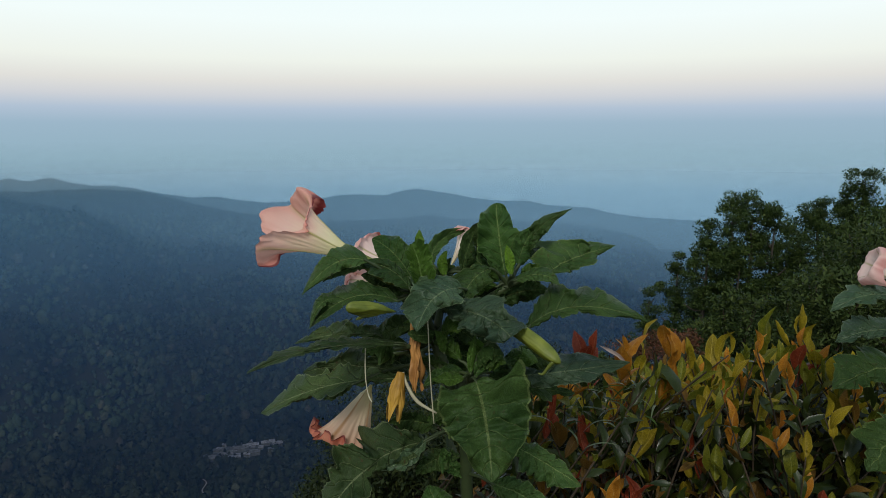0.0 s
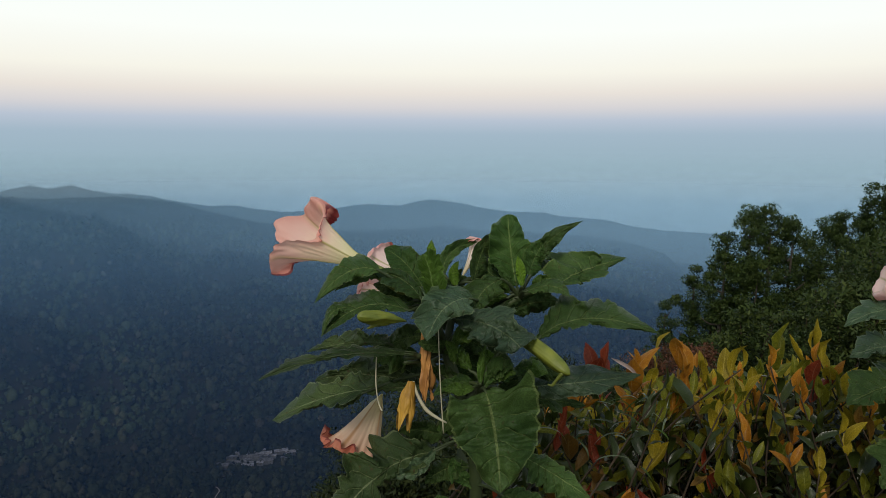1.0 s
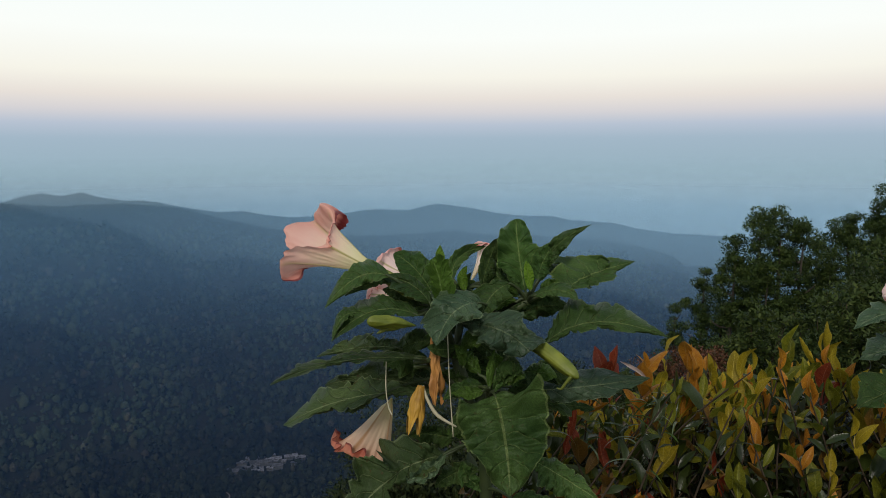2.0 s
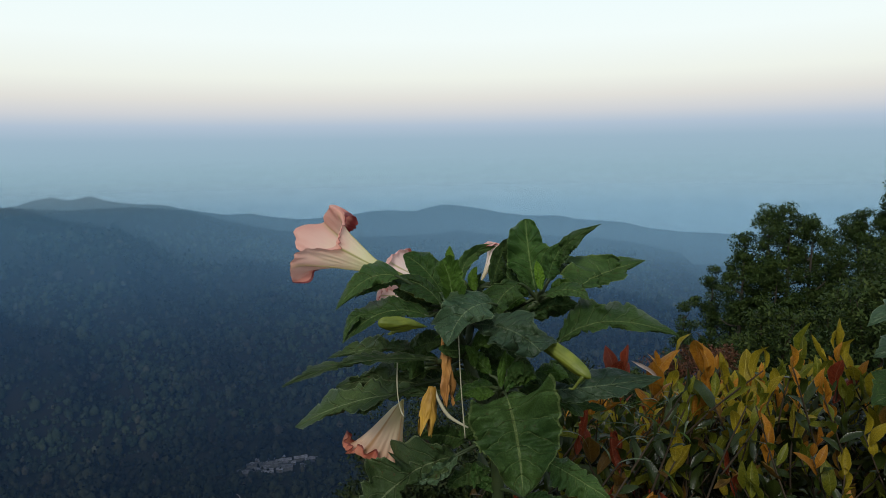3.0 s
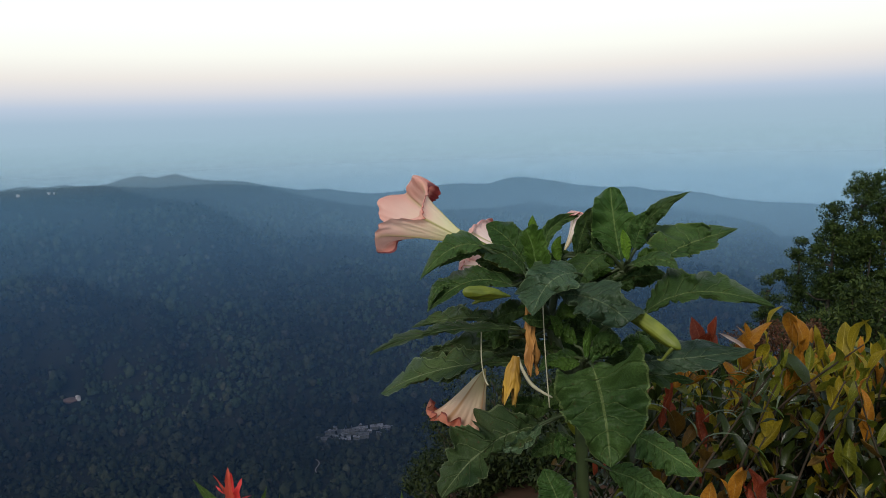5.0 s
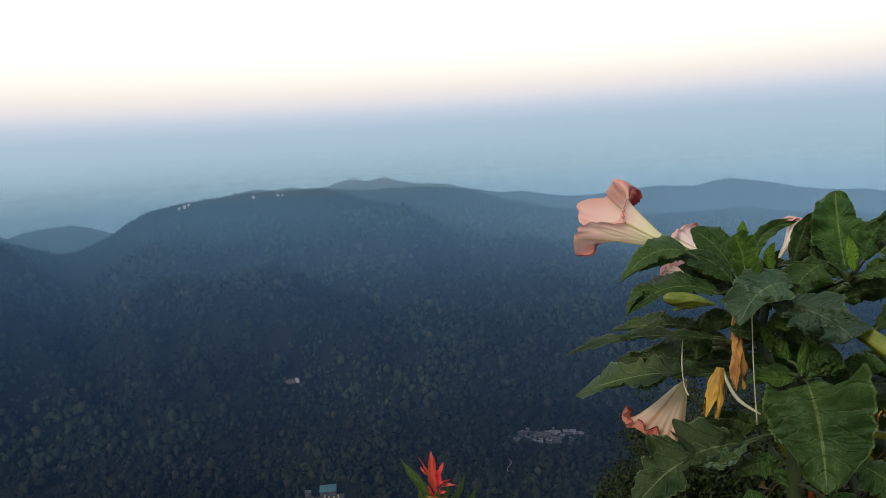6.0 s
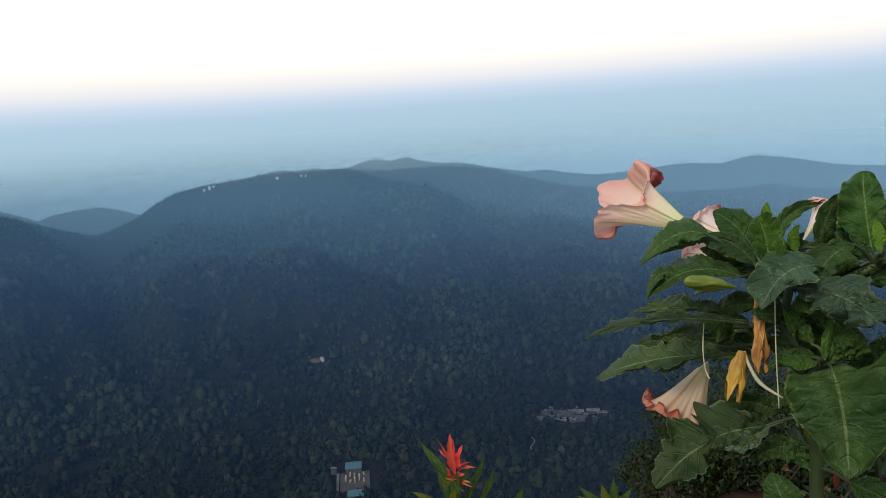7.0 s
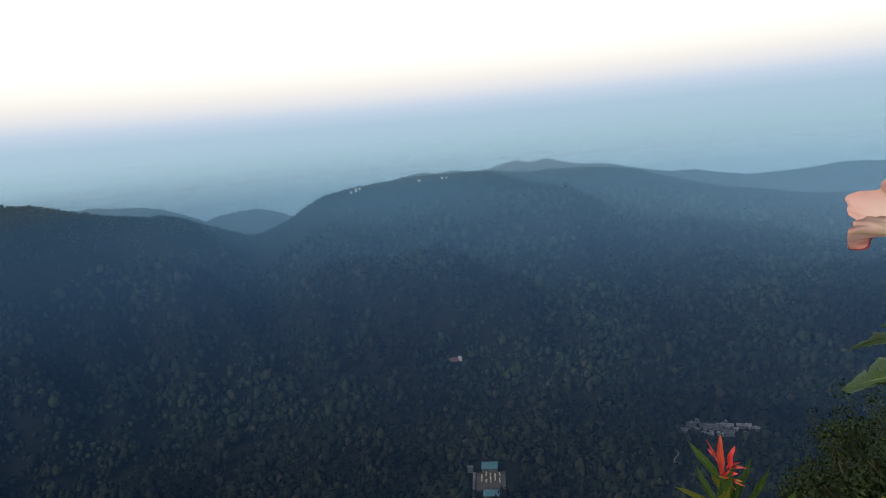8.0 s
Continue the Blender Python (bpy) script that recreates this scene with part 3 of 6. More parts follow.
M_BARK = surface("grey_bark", [(0.03, 0.025, 0.018), (0.06, 0.05, 0.038)], 14, 0.9, 0.5)
M_TWIG = surface("brown_twig", [(0.022, 0.016, 0.008), (0.045, 0.028, 0.014)], 30, 0.8, 0.3)
M_STYLE = surface("pale_style", [(0.34, 0.31, 0.2), (0.46, 0.43, 0.3)], 40, 0.6, 0.1)
M_CALYX = surface("yellow_green_calyx", [(0.05, 0.075, 0.010), (0.13, 0.15, 0.020)], 28, 0.55, 0.35, 150)
M_DRYPALE = surface("pale_dry_leaf", [(0.22, 0.16, 0.14), (0.34, 0.27, 0.24)], 30, 0.8, 0.3)
M_BUD = surface("fresh_calyx", [(0.055, 0.080, 0.007), (0.155, 0.175, 0.016)], 40, 0.55, 0.35, 150)
M_YELLOW = surface("withered_yellow", [(0.20, 0.10, 0.010), (0.42, 0.235, 0.025)], 34, 0.6, 0.4, 90)
M_AMBER = surface("withered_orange", [(0.17, 0.07, 0.014), (0.42, 0.20, 0.05)], 34, 0.6, 0.4, 90)
M_PETAL_ORANGE = surface("orange_red_petal", [(0.30, 0.026, 0.018), (0.46, 0.070, 0.036)], 30, 0.5, 0.2)
M_REDPETAL = surface("scarlet_petal", [(0.42, 0.02, 0.02), (0.56, 0.05, 0.04)], 30, 0.5, 0.2)


def petal_material(name, stops, through=0.4, rim=None, rib_colour=(0.36, 0.33, 0.07)):
    """Trumpet petal: colours run from throat to rim, with fine pleats along it."""
    m, nodes, links, bsdf = material(name)
    out = nodes["Material Output"]
    tc = nodes.new("ShaderNodeTexCoord")
    xyz = nodes.new("ShaderNodeSeparateXYZ")
    links.new(tc.outputs["UV"], xyz.inputs[0])
    sc = nodes.new("ShaderNodeMapping")
    sc.inputs["Scale"].default_value = (26, 1.6, 1)
    links.new(tc.outputs["UV"], sc.inputs[0])
    st = nodes.new("ShaderNodeTexNoise")
    st.inputs["Scale"].default_value = 1.0
    st.inputs["Detail"].default_value = 4.0
    links.new(sc.outputs[0], st.inputs["Vector"])
    add = nodes.new("ShaderNodeMath")
    add.operation = "MULTIPLY_ADD"
    links.new(st.outputs["Fac"], add.inputs[0])
    add.inputs[1].default_value = 0.16
    off = nodes.new("ShaderNodeMath")
    off.operation = "SUBTRACT"
    links.new(xyz.outputs["Y"], off.inputs[0])
    off.inputs[1].default_value = 0.22
    blot = noise_tex(nodes, links, 22.0, 2.0)
    shift = nodes.new("ShaderNodeMath")
    shift.operation = "MULTIPLY_ADD"
    links.new(blot.outputs["Fac"], shift.inputs[0])
    shift.inputs[1].default_value = 0.28
    links.new(off.outputs[0], shift.inputs[2])
    links.new(shift.outputs[0], add.inputs[2])
    r = nodes.new("ShaderNodeValToRGB")
    ramp_set(r, stops)
    links.new(add.outputs[0], r.inputs[0])
    rib = nodes.new("ShaderNodeMath")
    rib.operation = "MULTIPLY"
    links.new(xyz.outputs["X"], rib.inputs[0])
    rib.inputs[1].default_value = 5 * math.pi
    sn = nodes.new("ShaderNodeMath")
    sn.operation = "SINE"
    links.new(rib.outputs[0], sn.inputs[0])
    ab = nodes.new("ShaderNodeMath")
    ab.operation = "ABSOLUTE"
    links.new(sn.outputs[0], ab.inputs[0])
    line = nodes.new("ShaderNodeMapRange")
    line.inputs["From Min"].default_value, line.inputs["From Max"].default_value = 0.0, 0.30
    line.inputs["To Min"].default_value, line.inputs["To Max"].default_value = 0.85, 0.0
    links.new(ab.outputs[0], line.inputs["Value"])
    fade = nodes.new("ShaderNodeMapRange")
    fade.inputs["From Min"].default_value, fade.inputs["From Max"].default_value = 0.55, 0.85
    fade.inputs["To Min"].default_value, fade.inputs["To Max"].default_value = 1.0, 0.15
    links.new(xyz.outputs["Y"], fade.inputs["Value"])
    amt = nodes.new("ShaderNodeMath")
    amt.operation = "MULTIPLY"
    links.new(line.outputs[0], amt.inputs[0])
    links.new(fade.outputs[0], amt.inputs[1])
    tint = nodes.new("ShaderNodeMixRGB")
    links.new(amt.outputs[0], tint.inputs[0])
    links.new(r.outputs[0], tint.inputs[1])
    tint.inputs[2].default_value = (*rib_colour, 1)
    skin = tint.outputs[0]
    if rim:
        # thin bruised line along the margin, broken here and there
        edge = nodes.new("ShaderNodeMath")
        edge.operation = "MULTIPLY_ADD"
        links.new(blot.outputs["Fac"], edge.inputs[0])
        edge.inputs[1].default_value = 0.02
        links.new(xyz.outputs["Y"], edge.inputs[2])
        band = nodes.new("ShaderNodeMapRange")
        band.inputs["From Min"].default_value, band.inputs["From Max"].default_value = 0.982, 0.996
        links.new(edge.outputs[0], band.inputs["Value"])
        dark = nodes.new("ShaderNodeMixRGB")
        links.new(band.outputs[0], dark.inputs[0])
        links.new(skin, dark.inputs[1])
        dark.inputs[2].default_value = (*rim, 1)
        skin = dark.outputs[0]
    links.new(skin, bsdf.inputs["Base Color"])
    bsdf.inputs["Roughness"].default_value = 0.55
    tra = nodes.new("ShaderNodeBsdfTranslucent")
    links.new(skin, tra.inputs[0])
    ms = nodes.new("ShaderNodeMixShader")
    ms.inputs[0].default_value = through
    links.new(bsdf.outputs[0], ms.inputs[1])
    links.new(tra.outputs[0], ms.inputs[2])
    links.new(ms.outputs[0], out.inputs["Surface"])
    b = nodes.new("ShaderNodeBump")
    b.inputs["Strength"].default_value = 0.35
    b.inputs["Distance"].default_value = 0.003
    links.new(st.outputs["Fac"], b.inputs["Height"])
    links.new(b.outputs[0], bsdf.inputs["Normal"])
    return m


M_PETAL = petal_material("salmon_trumpet_petal", [(0.0, (0.46, 0.45, 0.12)), (0.12, (0.76, 0.69, 0.33)), (0.35, (0.82, 0.75, 0.47)), (0.54, (0.83, 0.66, 0.48)), (0.68, (0.80, 0.51, 0.42)), (0.84, (0.78, 0.42, 0.34)), (0.97, (0.80, 0.40, 0.32)), (1.03, (0.70, 0.28, 0.22))], rim=(0.20, 0.03, 0.03))
M_WILT = petal_material("withering_petal", [(0.0, (0.55, 0.48, 0.18)), (0.15, (0.76, 0.64, 0.38)), (0.4, (0.80, 0.60, 0.42)), (0.62, (0.76, 0.47, 0.32)), (0.84, (0.66, 0.28, 0.17)), (1.0, (0.46, 0.12, 0.07))], rim=(0.18, 0.03, 0.02), rib_colour=(0.50, 0.26, 0.10))
M_PALE = petal_material("pale_pink_trumpet_petal", [(0.0, (0.70, 0.66, 0.45)), (0.4, (0.84, 0.70, 0.62)), (0.85, (0.82, 0.56, 0.51)), (1.0, (0.70, 0.34, 0.31))])
M_PINK = petal_material("pink_trumpet_petal", [(0.0, (0.70, 0.62, 0.35)), (0.35, (0.88, 0.74, 0.66)), (0.8, (0.86, 0.58, 0.53)), (0.97, (0.80, 0.42, 0.38)), (1.0, (0.5, 0.12, 0.10))])


# ---- plant shapes ----
def ortho(along, face):
    e1 = Vector(along).normalized()
    n = Vector(face)
    n = (n - e1 * n.dot(e1)).normalized()
    return e1, n.cross(e1).normalized(), n


def leaf_shape(length, width, arch, fold, wave, seed, nu=26, nv=12, veins=8.0, quilt=0.016, peak=0.42, teeth=0.05, tip=0.8):
    """Leaf along +x with its face to +z. fold > 0 lifts the margins, < 0 lets them hang."""
    rng = random.Random(seed)
    ph, ph2 = rng.uniform(0, 6.28), rng.uniform(0, 6.28)
    sway = rng.uniform(-0.05, 0.05) * length
    twist = rng.uniform(-0.5, 0.5) * min(1.0, wave * 20)
    curl = rng.uniform(-0.05, 0.09) * length * min(1.0, wave * 20)
    verts, uvs = [], []
    for i in range(nu + 1):
        u = i / nu
        a = u / peak if u < peak else (1 - u) / (1 - peak)
        a = max(0.0, a)
        prof = math.sin(a * math.pi / 2) ** (0.72 if u < peak else tip)
        tw = twist * (u - 0.3)
        for j in range(nv + 1):
            v = 2 * j / nv - 1
            av = abs(v)
            s = 1 if v > 0 else -1
            rag = 1 + (teeth + 0.7 * wave) * (math.sin(u * 38 + s + ph) * 0.7 + noise.noise((u * 8, seed * 1.7, s * 3.0)) * 2.2)
            half = max(width / 2 * prof * rag, width * 0.012)
            z = fold * half * av ** 1.4
            z += wave * width * (math.sin(u * 12 + (ph if v > 0 else ph2)) + 0.8 * noise.noise((u * 6, s * 2.0, seed * 0.7))) * av ** 2 * prof * 1.9
            z += quilt * width * abs(math.sin(math.pi * (u * veins - av * 1.3))) * prof * min(1, 4 * av)
            z += 1.6 * quilt * width * noise.noise((u * 9, v * 3, seed * 0.9)) * prof + 0.8 * quilt * width * noise.noise((u * 22, v * 8, seed * 0.3)) * prof
            y = half * v * (1 - 0.22 * abs(fold) * av)
            y, z = y * math.cos(tw) - z * math.sin(tw), y * math.sin(tw) + z * math.cos(tw)
            z += arch * length * 4 * u * (1 - u) + curl * max(0.0, u - 0.6) ** 2 * 6
            verts.append((length * u, y + sway * math.sin(math.pi * u), z))
            uvs.append((u, 0.5 + v / 2))
    w = nv + 1
    faces = [(i * w + j, (i + 1) * w + j, (i + 1) * w + j + 1, i * w + j + 1) for i in range(nu) for j in range(nv)]
    return verts, faces, uvs


def tube(points, radii, sides=8, closed=True):
    """Round tapered stem through points."""
    pts = [Vector(p) for p in points]
    # rounded course
    fine, rad = [], []
    for i in range(len(pts) - 1):
        p0, p1, p2, p3 = pts[max(i - 1, 0)], pts[i], pts[i + 1], pts[min(i + 2, len(pts) - 1)]
        for k in range(4):
            t = k / 4
            fine.append(0.5 * ((2 * p1) + (p2 - p0) * t + (2 * p0 - 5 * p1 + 4 * p2 - p3) * t * t + (3 * p1 - p0 - 3 * p2 + p3) * t ** 3))
            rad.append(radii[i] * (1 - t) + radii[i + 1] * t)
    fine.append(pts[-1])
    rad.append(radii[-1])
    verts, faces = [], []
    ref = Vector((0.31, 0.9, 0.2))
    for i, p in enumerate(fine):
        d = (fine[min(i + 1, len(fine) - 1)] - fine[max(i - 1, 0)]).normalized()
        a = d.cross(ref).normalized()
        b = d.cross(a)
        for s in range(sides):
            t = 2 * math.pi * s / sides
            verts.append(p + (a * math.cos(t) + b * math.sin(t)) * rad[i])
    n = len(fine)
    for i in range(n - 1):
        for s in range(sides):
            s2 = (s + 1) % sides
            faces.append((i * sides + s, i * sides + s2, (i + 1) * sides + s2, (i + 1) * sides + s))
    if closed:
        faces.append(tuple(reversed(range(sides))))
        faces.append(tuple(range((n - 1) * sides, n * sides)))
    return verts, faces


def placed(ob, origin, e1, e2, e3):
    """Stand ob at a point with its axes along e1, e2, e3 (in the parent's space when it has one)."""
    m = Matrix((e1, e2, e3)).transposed().to_4x4()
    off = ob.parent.matrix_basis.translation if ob.parent else Vector()
    m.translation = Vector(origin) - off
    ob.matrix_basis = m
    return ob


def stem_part(name, parent, points, radii, mat, sides=8, label=""):
    off = parent.location
    root = parent
    v, f = tube([Vector(p) - off for p in points], radii, sides)
    ob = mesh_object(name, v, f, mat, root)
    return tagged(ob, label) if label else ob


def trumpet_shape(length, radius, seed, limb=0.2, droop=0.0, squash=1.0, ragged=0.06, pleat=0.03, curl=0.3, ruffle=0.10, belly=0.0, fine=0.02):
    """Trumpet corolla along +x from the throat: a ribbed tube and a ruffled limb of five lobes that rolls back."""
    ax = [0, .12, .25, .38, .52, .65, .77, .87, .94, .985, 1.01, 1.0, .96]
    rd = [.09, .12, .16, .22, .30, .41, .53, .66, .78, .89, .98, 1.03, 1.05]
    full = [.10, .22, .36, .50, .62, .72, .80, .88, .95, 1.0, 1.02, 1.02, 1.0]
    rd = [a * (1 - belly) + b * belly for a, b in zip(rd, full)]
    na, ns = 120, 44
    verts, uvs = [], []
    for i in range(ns + 1):
        s = i / ns
        a0 = np.interp(s, np.linspace(0, 1, len(ax)), ax)
        r0 = np.interp(s, np.linspace(0, 1, len(rd)), rd)
        lim = max(0.0, (s - 0.62) / 0.38)
        for j in range(na + 1):
            th = 2 * math.pi * j / na
            c = 0.5 + 0.5 * math.cos(5 * th)
            point = c ** 4
            cx, cy = math.cos(th), math.sin(th)
            nz = noise.noise((cx * 1.5 + seed, cy * 1.5, s * 1.4))
            n2 = noise.noise((cx * 4.0 + seed * 2, cy * 4.0, s * 2.5))
            rib = math.exp(-((math.sin(2.5 * th)) / 0.16) ** 2)
            r = r0 * (1 + pleat * (0.3 + s) * math.cos(5 * th) + fine * math.sin(22 * th + seed) * s) + 0.035 * rib * (1 - lim) * s
            r += lim ** 2 * limb * (0.5 * point + 0.5 * c) + lim * (0.16 * nz + ruffle * n2)
            roll = curl * (0.35 + 0.9 * noise.noise((cx * 1.1 + seed * 3, cy * 1.1, 4.0)) + 0.5 * point)
            a = a0 - lim ** 2 * 0.06 * c - lim ** 3 * roll + lim ** 2 * ruffle * 1.2 * n2
            r -= max(0.0, lim - 0.75) * max(0.0, roll) * 0.8
            a += ragged * lim ** 3 * noise.noise((th * 5, seed * 3.1, 0.5))
            r *= min(1.0, 0.3 + s * 6)
            y = r * radius * cx
            z = r * radius * cy * squash - droop * length * s * s
            verts.append((a * length, y, z))
            uvs.append((j / na, s))
    w = na + 1
    faces = [(i * w + j, (i + 1) * w + j, (i + 1) * w + j + 1, i * w + j + 1) for i in range(ns) for j in range(na)]
    return verts, faces, uvs


def flower(parent, throat, mouth, radius, mat, seed, face=(0, 0, 1), label="", **kw):
    along = Vector(mouth) - Vector(throat)
    v, f, uv = trumpet_shape(along.length, radius, seed, **kw)
    ob = mesh_object("flower", v, f, mat, parent, uvs=uv)
    placed(ob, throat, *ortho(along, face))
    return tagged(ob, label) if label else ob


LIMB = [(4, 0.76, 0.34, 0.66, 0.29), (30, 0.66, 0.25, 0.64, 0.26), (58, 0.63, 0.22, 0.6, 0.24), (72, 0.62, 0.21, 0.58, 0.25), (84, 0.68, 0.23, 0.64, 0.25), (100, 0.8, 0.26, 0.84, 0.27), (126, 0.92, 0.3, 0.96, 0.32), (147, 1.0, 0.38, 0.95, 0.44), (160, 1.04, 0.44, 0.90, 0.49), (171, 1.0, 0.44, 0.79, 0.50),
        (182, 0.92, 0.34, 0.74, 0.33), (205, 0.88, 0.28, 0.8, 0.27), (230, 1.14, 0.30, 1.10, 0.34), (256, 1.40, 0.34, 1.20, 0.38), (271, 1.42, 0.42, 1.1, 0.46), (284, 1.34, 0.54, 0.7, 0.46), (297, 1.42, 0.52, 0.64, 0.40), (310, 1.4, 0.47, 0.6, 0.35), (325, 1.33, 0.51, 0.6, 0.4), (340, 1.24, 0.48, 0.66, 0.39), (352, 1.09, 0.45, 0.71, 0.36)]


def corolla(parent, throat, mouth, mat, label, seed=1.0):
    """The open trumpet: a ribbed tube whose wall flares into lobes that roll back to different depths.
    Rows of LIMB: turn about the axis from the upper side, then the course of the wall there."""
    along = Vector(mouth) - Vector(throat)
    length = along.length
    na, ns = 180, 70
    rows = np.array(LIMB)
    th = np.arange(na + 1) * 360.0 / na
    ring = np.arange(na) * 360.0 / na
    soft = np.exp(-0.5 * (np.arange(-6, 7) / 1.8) ** 2)
    soft /= soft.sum()
    course = []
    for c in range(1, 5):
        v = np.interp(ring, rows[:, 0], rows[:, c], period=360.0)
        v = np.convolve(np.concatenate([v[-6:], v, v[:6]]), soft, "valid")
        course.append(np.append(v, v[0]))
    verts, uvs = [], []
    for i in range(ns + 1):
        s = i / ns
        lim = max(0.0, (s - 0.5) / 0.5)
        for j in range(na + 1):
            a2, r2, a3, r3 = (c[j] for c in course)
            t = math.radians(th[j])
            if s < 0.5:
                a = s
                r = float(np.interp(a, (0, .12, .27, .4, .5), (.034, .050, .084, .128, .162)))
            else:
                k = lim
                b0, b1, b2, b3 = (1 - k) ** 3, 3 * k * (1 - k) ** 2, 3 * k * k * (1 - k), k ** 3
                a = 0.5 * b0 + 0.66 * b1 + a2 * b2 + a3 * b3
                r = 0.162 * b0 + 0.205 * b1 * min(1, r3 / .25) + r2 * b2 + r3 * b3
            cx, cy = math.cos(t), math.sin(t)
            rib = math.exp(-(math.sin(2.5 * t) / 0.13) ** 2)
            n1 = noise.noise((cx * 2.2 + seed, cy * 2.2, s * 3.0))
            n2 = noise.noise((cx * 6.0, cy * 6.0 + seed, s * 7.0))
            r *= 1 + 0.04 * math.cos(5 * t) * (1 - lim) + 0.06 * rib * (1 - 0.6 * lim)
            n3 = noise.noise((cx * 4.0 + seed * 2, cy * 4.0, s * 4.0))
            r += lim * (0.026 * n1 + 0.012 * n2) + lim ** 2 * 0.030 * n3 + 0.003 * n2
            a += lim * (0.026 * n1 - 0.012 * n2) + lim ** 2 * 0.035 * noise.noise((cx * 3.5, cy * 3.5 + 4, s * 3 + seed)) + lim ** 6 * 0.03 * noise.noise((9 * cx, 9 * cy, seed))
            verts.append((a * length, r * length * cx, r * length * cy))
            pale = 0.17 * math.exp(-((th[j] - 118) / 34) ** 2) * min(1.0, lim * 1.6) * min(1.0, (1 - s) / 0.03)
            uvs.append((j / na, s - pale))
    w = na + 1
    faces = [(i * w + j, (i + 1) * w + j, (i + 1) * w + j + 1, i * w + j + 1) for i in range(ns) for j in range(na)]
    ob = mesh_object("flower", verts, faces, mat, parent, uvs=uvs)
    e1 = along.normalized()
    near = Vector((0, -1, 0))
    near = (near - e1 * near.dot(e1)).normalized()
    rise = near.cross(e1)
    if rise.z < 0:
        rise = -rise
    m = Matrix((e1, rise, near)).transposed().to_4x4()
    m.translation = Vector(throat) - parent.matrix_basis.translation
    ob.matrix_basis = m
    return tagged(ob, label)


def pod_shape(length, radius, teeth=0, bend=0.0, seed=0, ribs=5, rough=0.04, point=0.0, folds=0.0):
    """Swollen ribbed calyx along +x; with teeth its far end is cut into points."""
    na, ns = 60, 36
    verts = []
    for i in range(ns + 1):
        s = i / ns
        if teeth:
            r0 = 0.45 + 0.55 * math.sin(min(1, s * 1.5) * math.pi / 2)
        else:
            r0 = min(1.0, (s / 0.3 + 0.08) ** 0.7) * math.sqrt(max(0.02, 1 - max(0.0, (s - 0.72) / 0.28) ** 2.4)) * (0.86 + 0.14 * math.sin(s * 3.1))
        if point < 0:
            r0 *= 1 + point * (1 - s)
        elif point:
            r0 *= 1 - point * max(0.0, s - 0.35) / 0.65
        for j in range(na):
            th = 2 * math.pi * j / na
            cut = (0.5 + 0.5 * math.cos(teeth * th)) if teeth else 1
            x = s if not teeth else s * (0.62 + 0.38 * cut)
            cx, cy = math.cos(th), math.sin(th)
            r = r0 * (1 + 0.08 * (1 - 2 * abs(math.sin(ribs * th / 2)))) * (1 + rough * noise.noise((cx * 1.3, cy * 1.3 + s * 4, seed)) * 3)
            r *= 1 + folds * (noise.noise((cx * 5, cy * 5, s * 1.6 + seed)) + 0.5 * noise.noise((cx * 11, cy * 11, s * 2.5 + seed)))
            kink = folds * radius * 2.5 * s * noise.noise((s * 3.1, seed, 0.3))
            verts.append((x * length, r * radius * cx + kink, r * radius * cy + bend * length * math.sin(math.pi * s) - kink * 0.5))
    faces = [(i * na + j, (i + 1) * na + j, (i + 1) * na + (j + 1) % na, i * na + (j + 1) % na) for i in range(ns) for j in range(na)]
    if not teeth:
        faces += [tuple(range(na)), tuple(reversed(range(ns * na, ns * na + na)))]
    return verts, faces


def pod(name, parent, a, b, radius, mat, label="", face=(0, 0, 1), **kw):
    along = Vector(b) - Vector(a)
    v, f = pod_shape(along.length, radius, **kw)
    ob = mesh_object(name, v, f, mat, parent)
    placed(ob, a, *ortho(along, face))
    return tagged(ob, label) if label else ob


# ---- the trees of the near spur ----
def small_leaf(name, dark, light, scale, spread, through, gloss):
    """Small leaves in the mass: each leaf a little lighter or darker, light shining through."""
    m = surface(name, [dark, light], scale, 0.6, 0.0, None, "island", spread, spec=gloss)
    nodes, links = m.node_tree.nodes, m.node_tree.links
    bsdf, out = nodes["Principled BSDF"], nodes["Material Output"]
    tra = nodes.new("ShaderNodeBsdfTranslucent")
    links.new(bsdf.inputs["Base Color"].links[0].from_socket, tra.inputs[0])
    mix = nodes.new("ShaderNodeMixShader")
    mix.inputs[0].default_value = through
    links.new(bsdf.outputs[0], mix.inputs[1])
    links.new(tra.outputs[0], mix.inputs[2])
    links.new(mix.outputs[0], out.inputs["Surface"])
    return m


M_TREELEAF = small_leaf("tree_leaf", (0.021, 0.041, 0.009), (0.058, 0.090, 0.017), 0.8, 0.32, 0.3, 0.2)
M_SHRUBLEAF = small_leaf("shrub_leaf", (0.024, 0.043, 0.010), (0.056, 0.080, 0.019), 1.4, 0.35, 0.25, 0.15)
M_TANGLE = small_leaf("tangled_leaf", (0.012, 0.022, 0.006), (0.034, 0.045, 0.011), 1.4, 0.4, 0.25, 0.15)
M_DRYLEAF = small_leaf("dry_leaf", (0.075, 0.036, 0.020), (0.15, 0.072, 0.036), 2.0, 0.4, 0.3, 0.1)


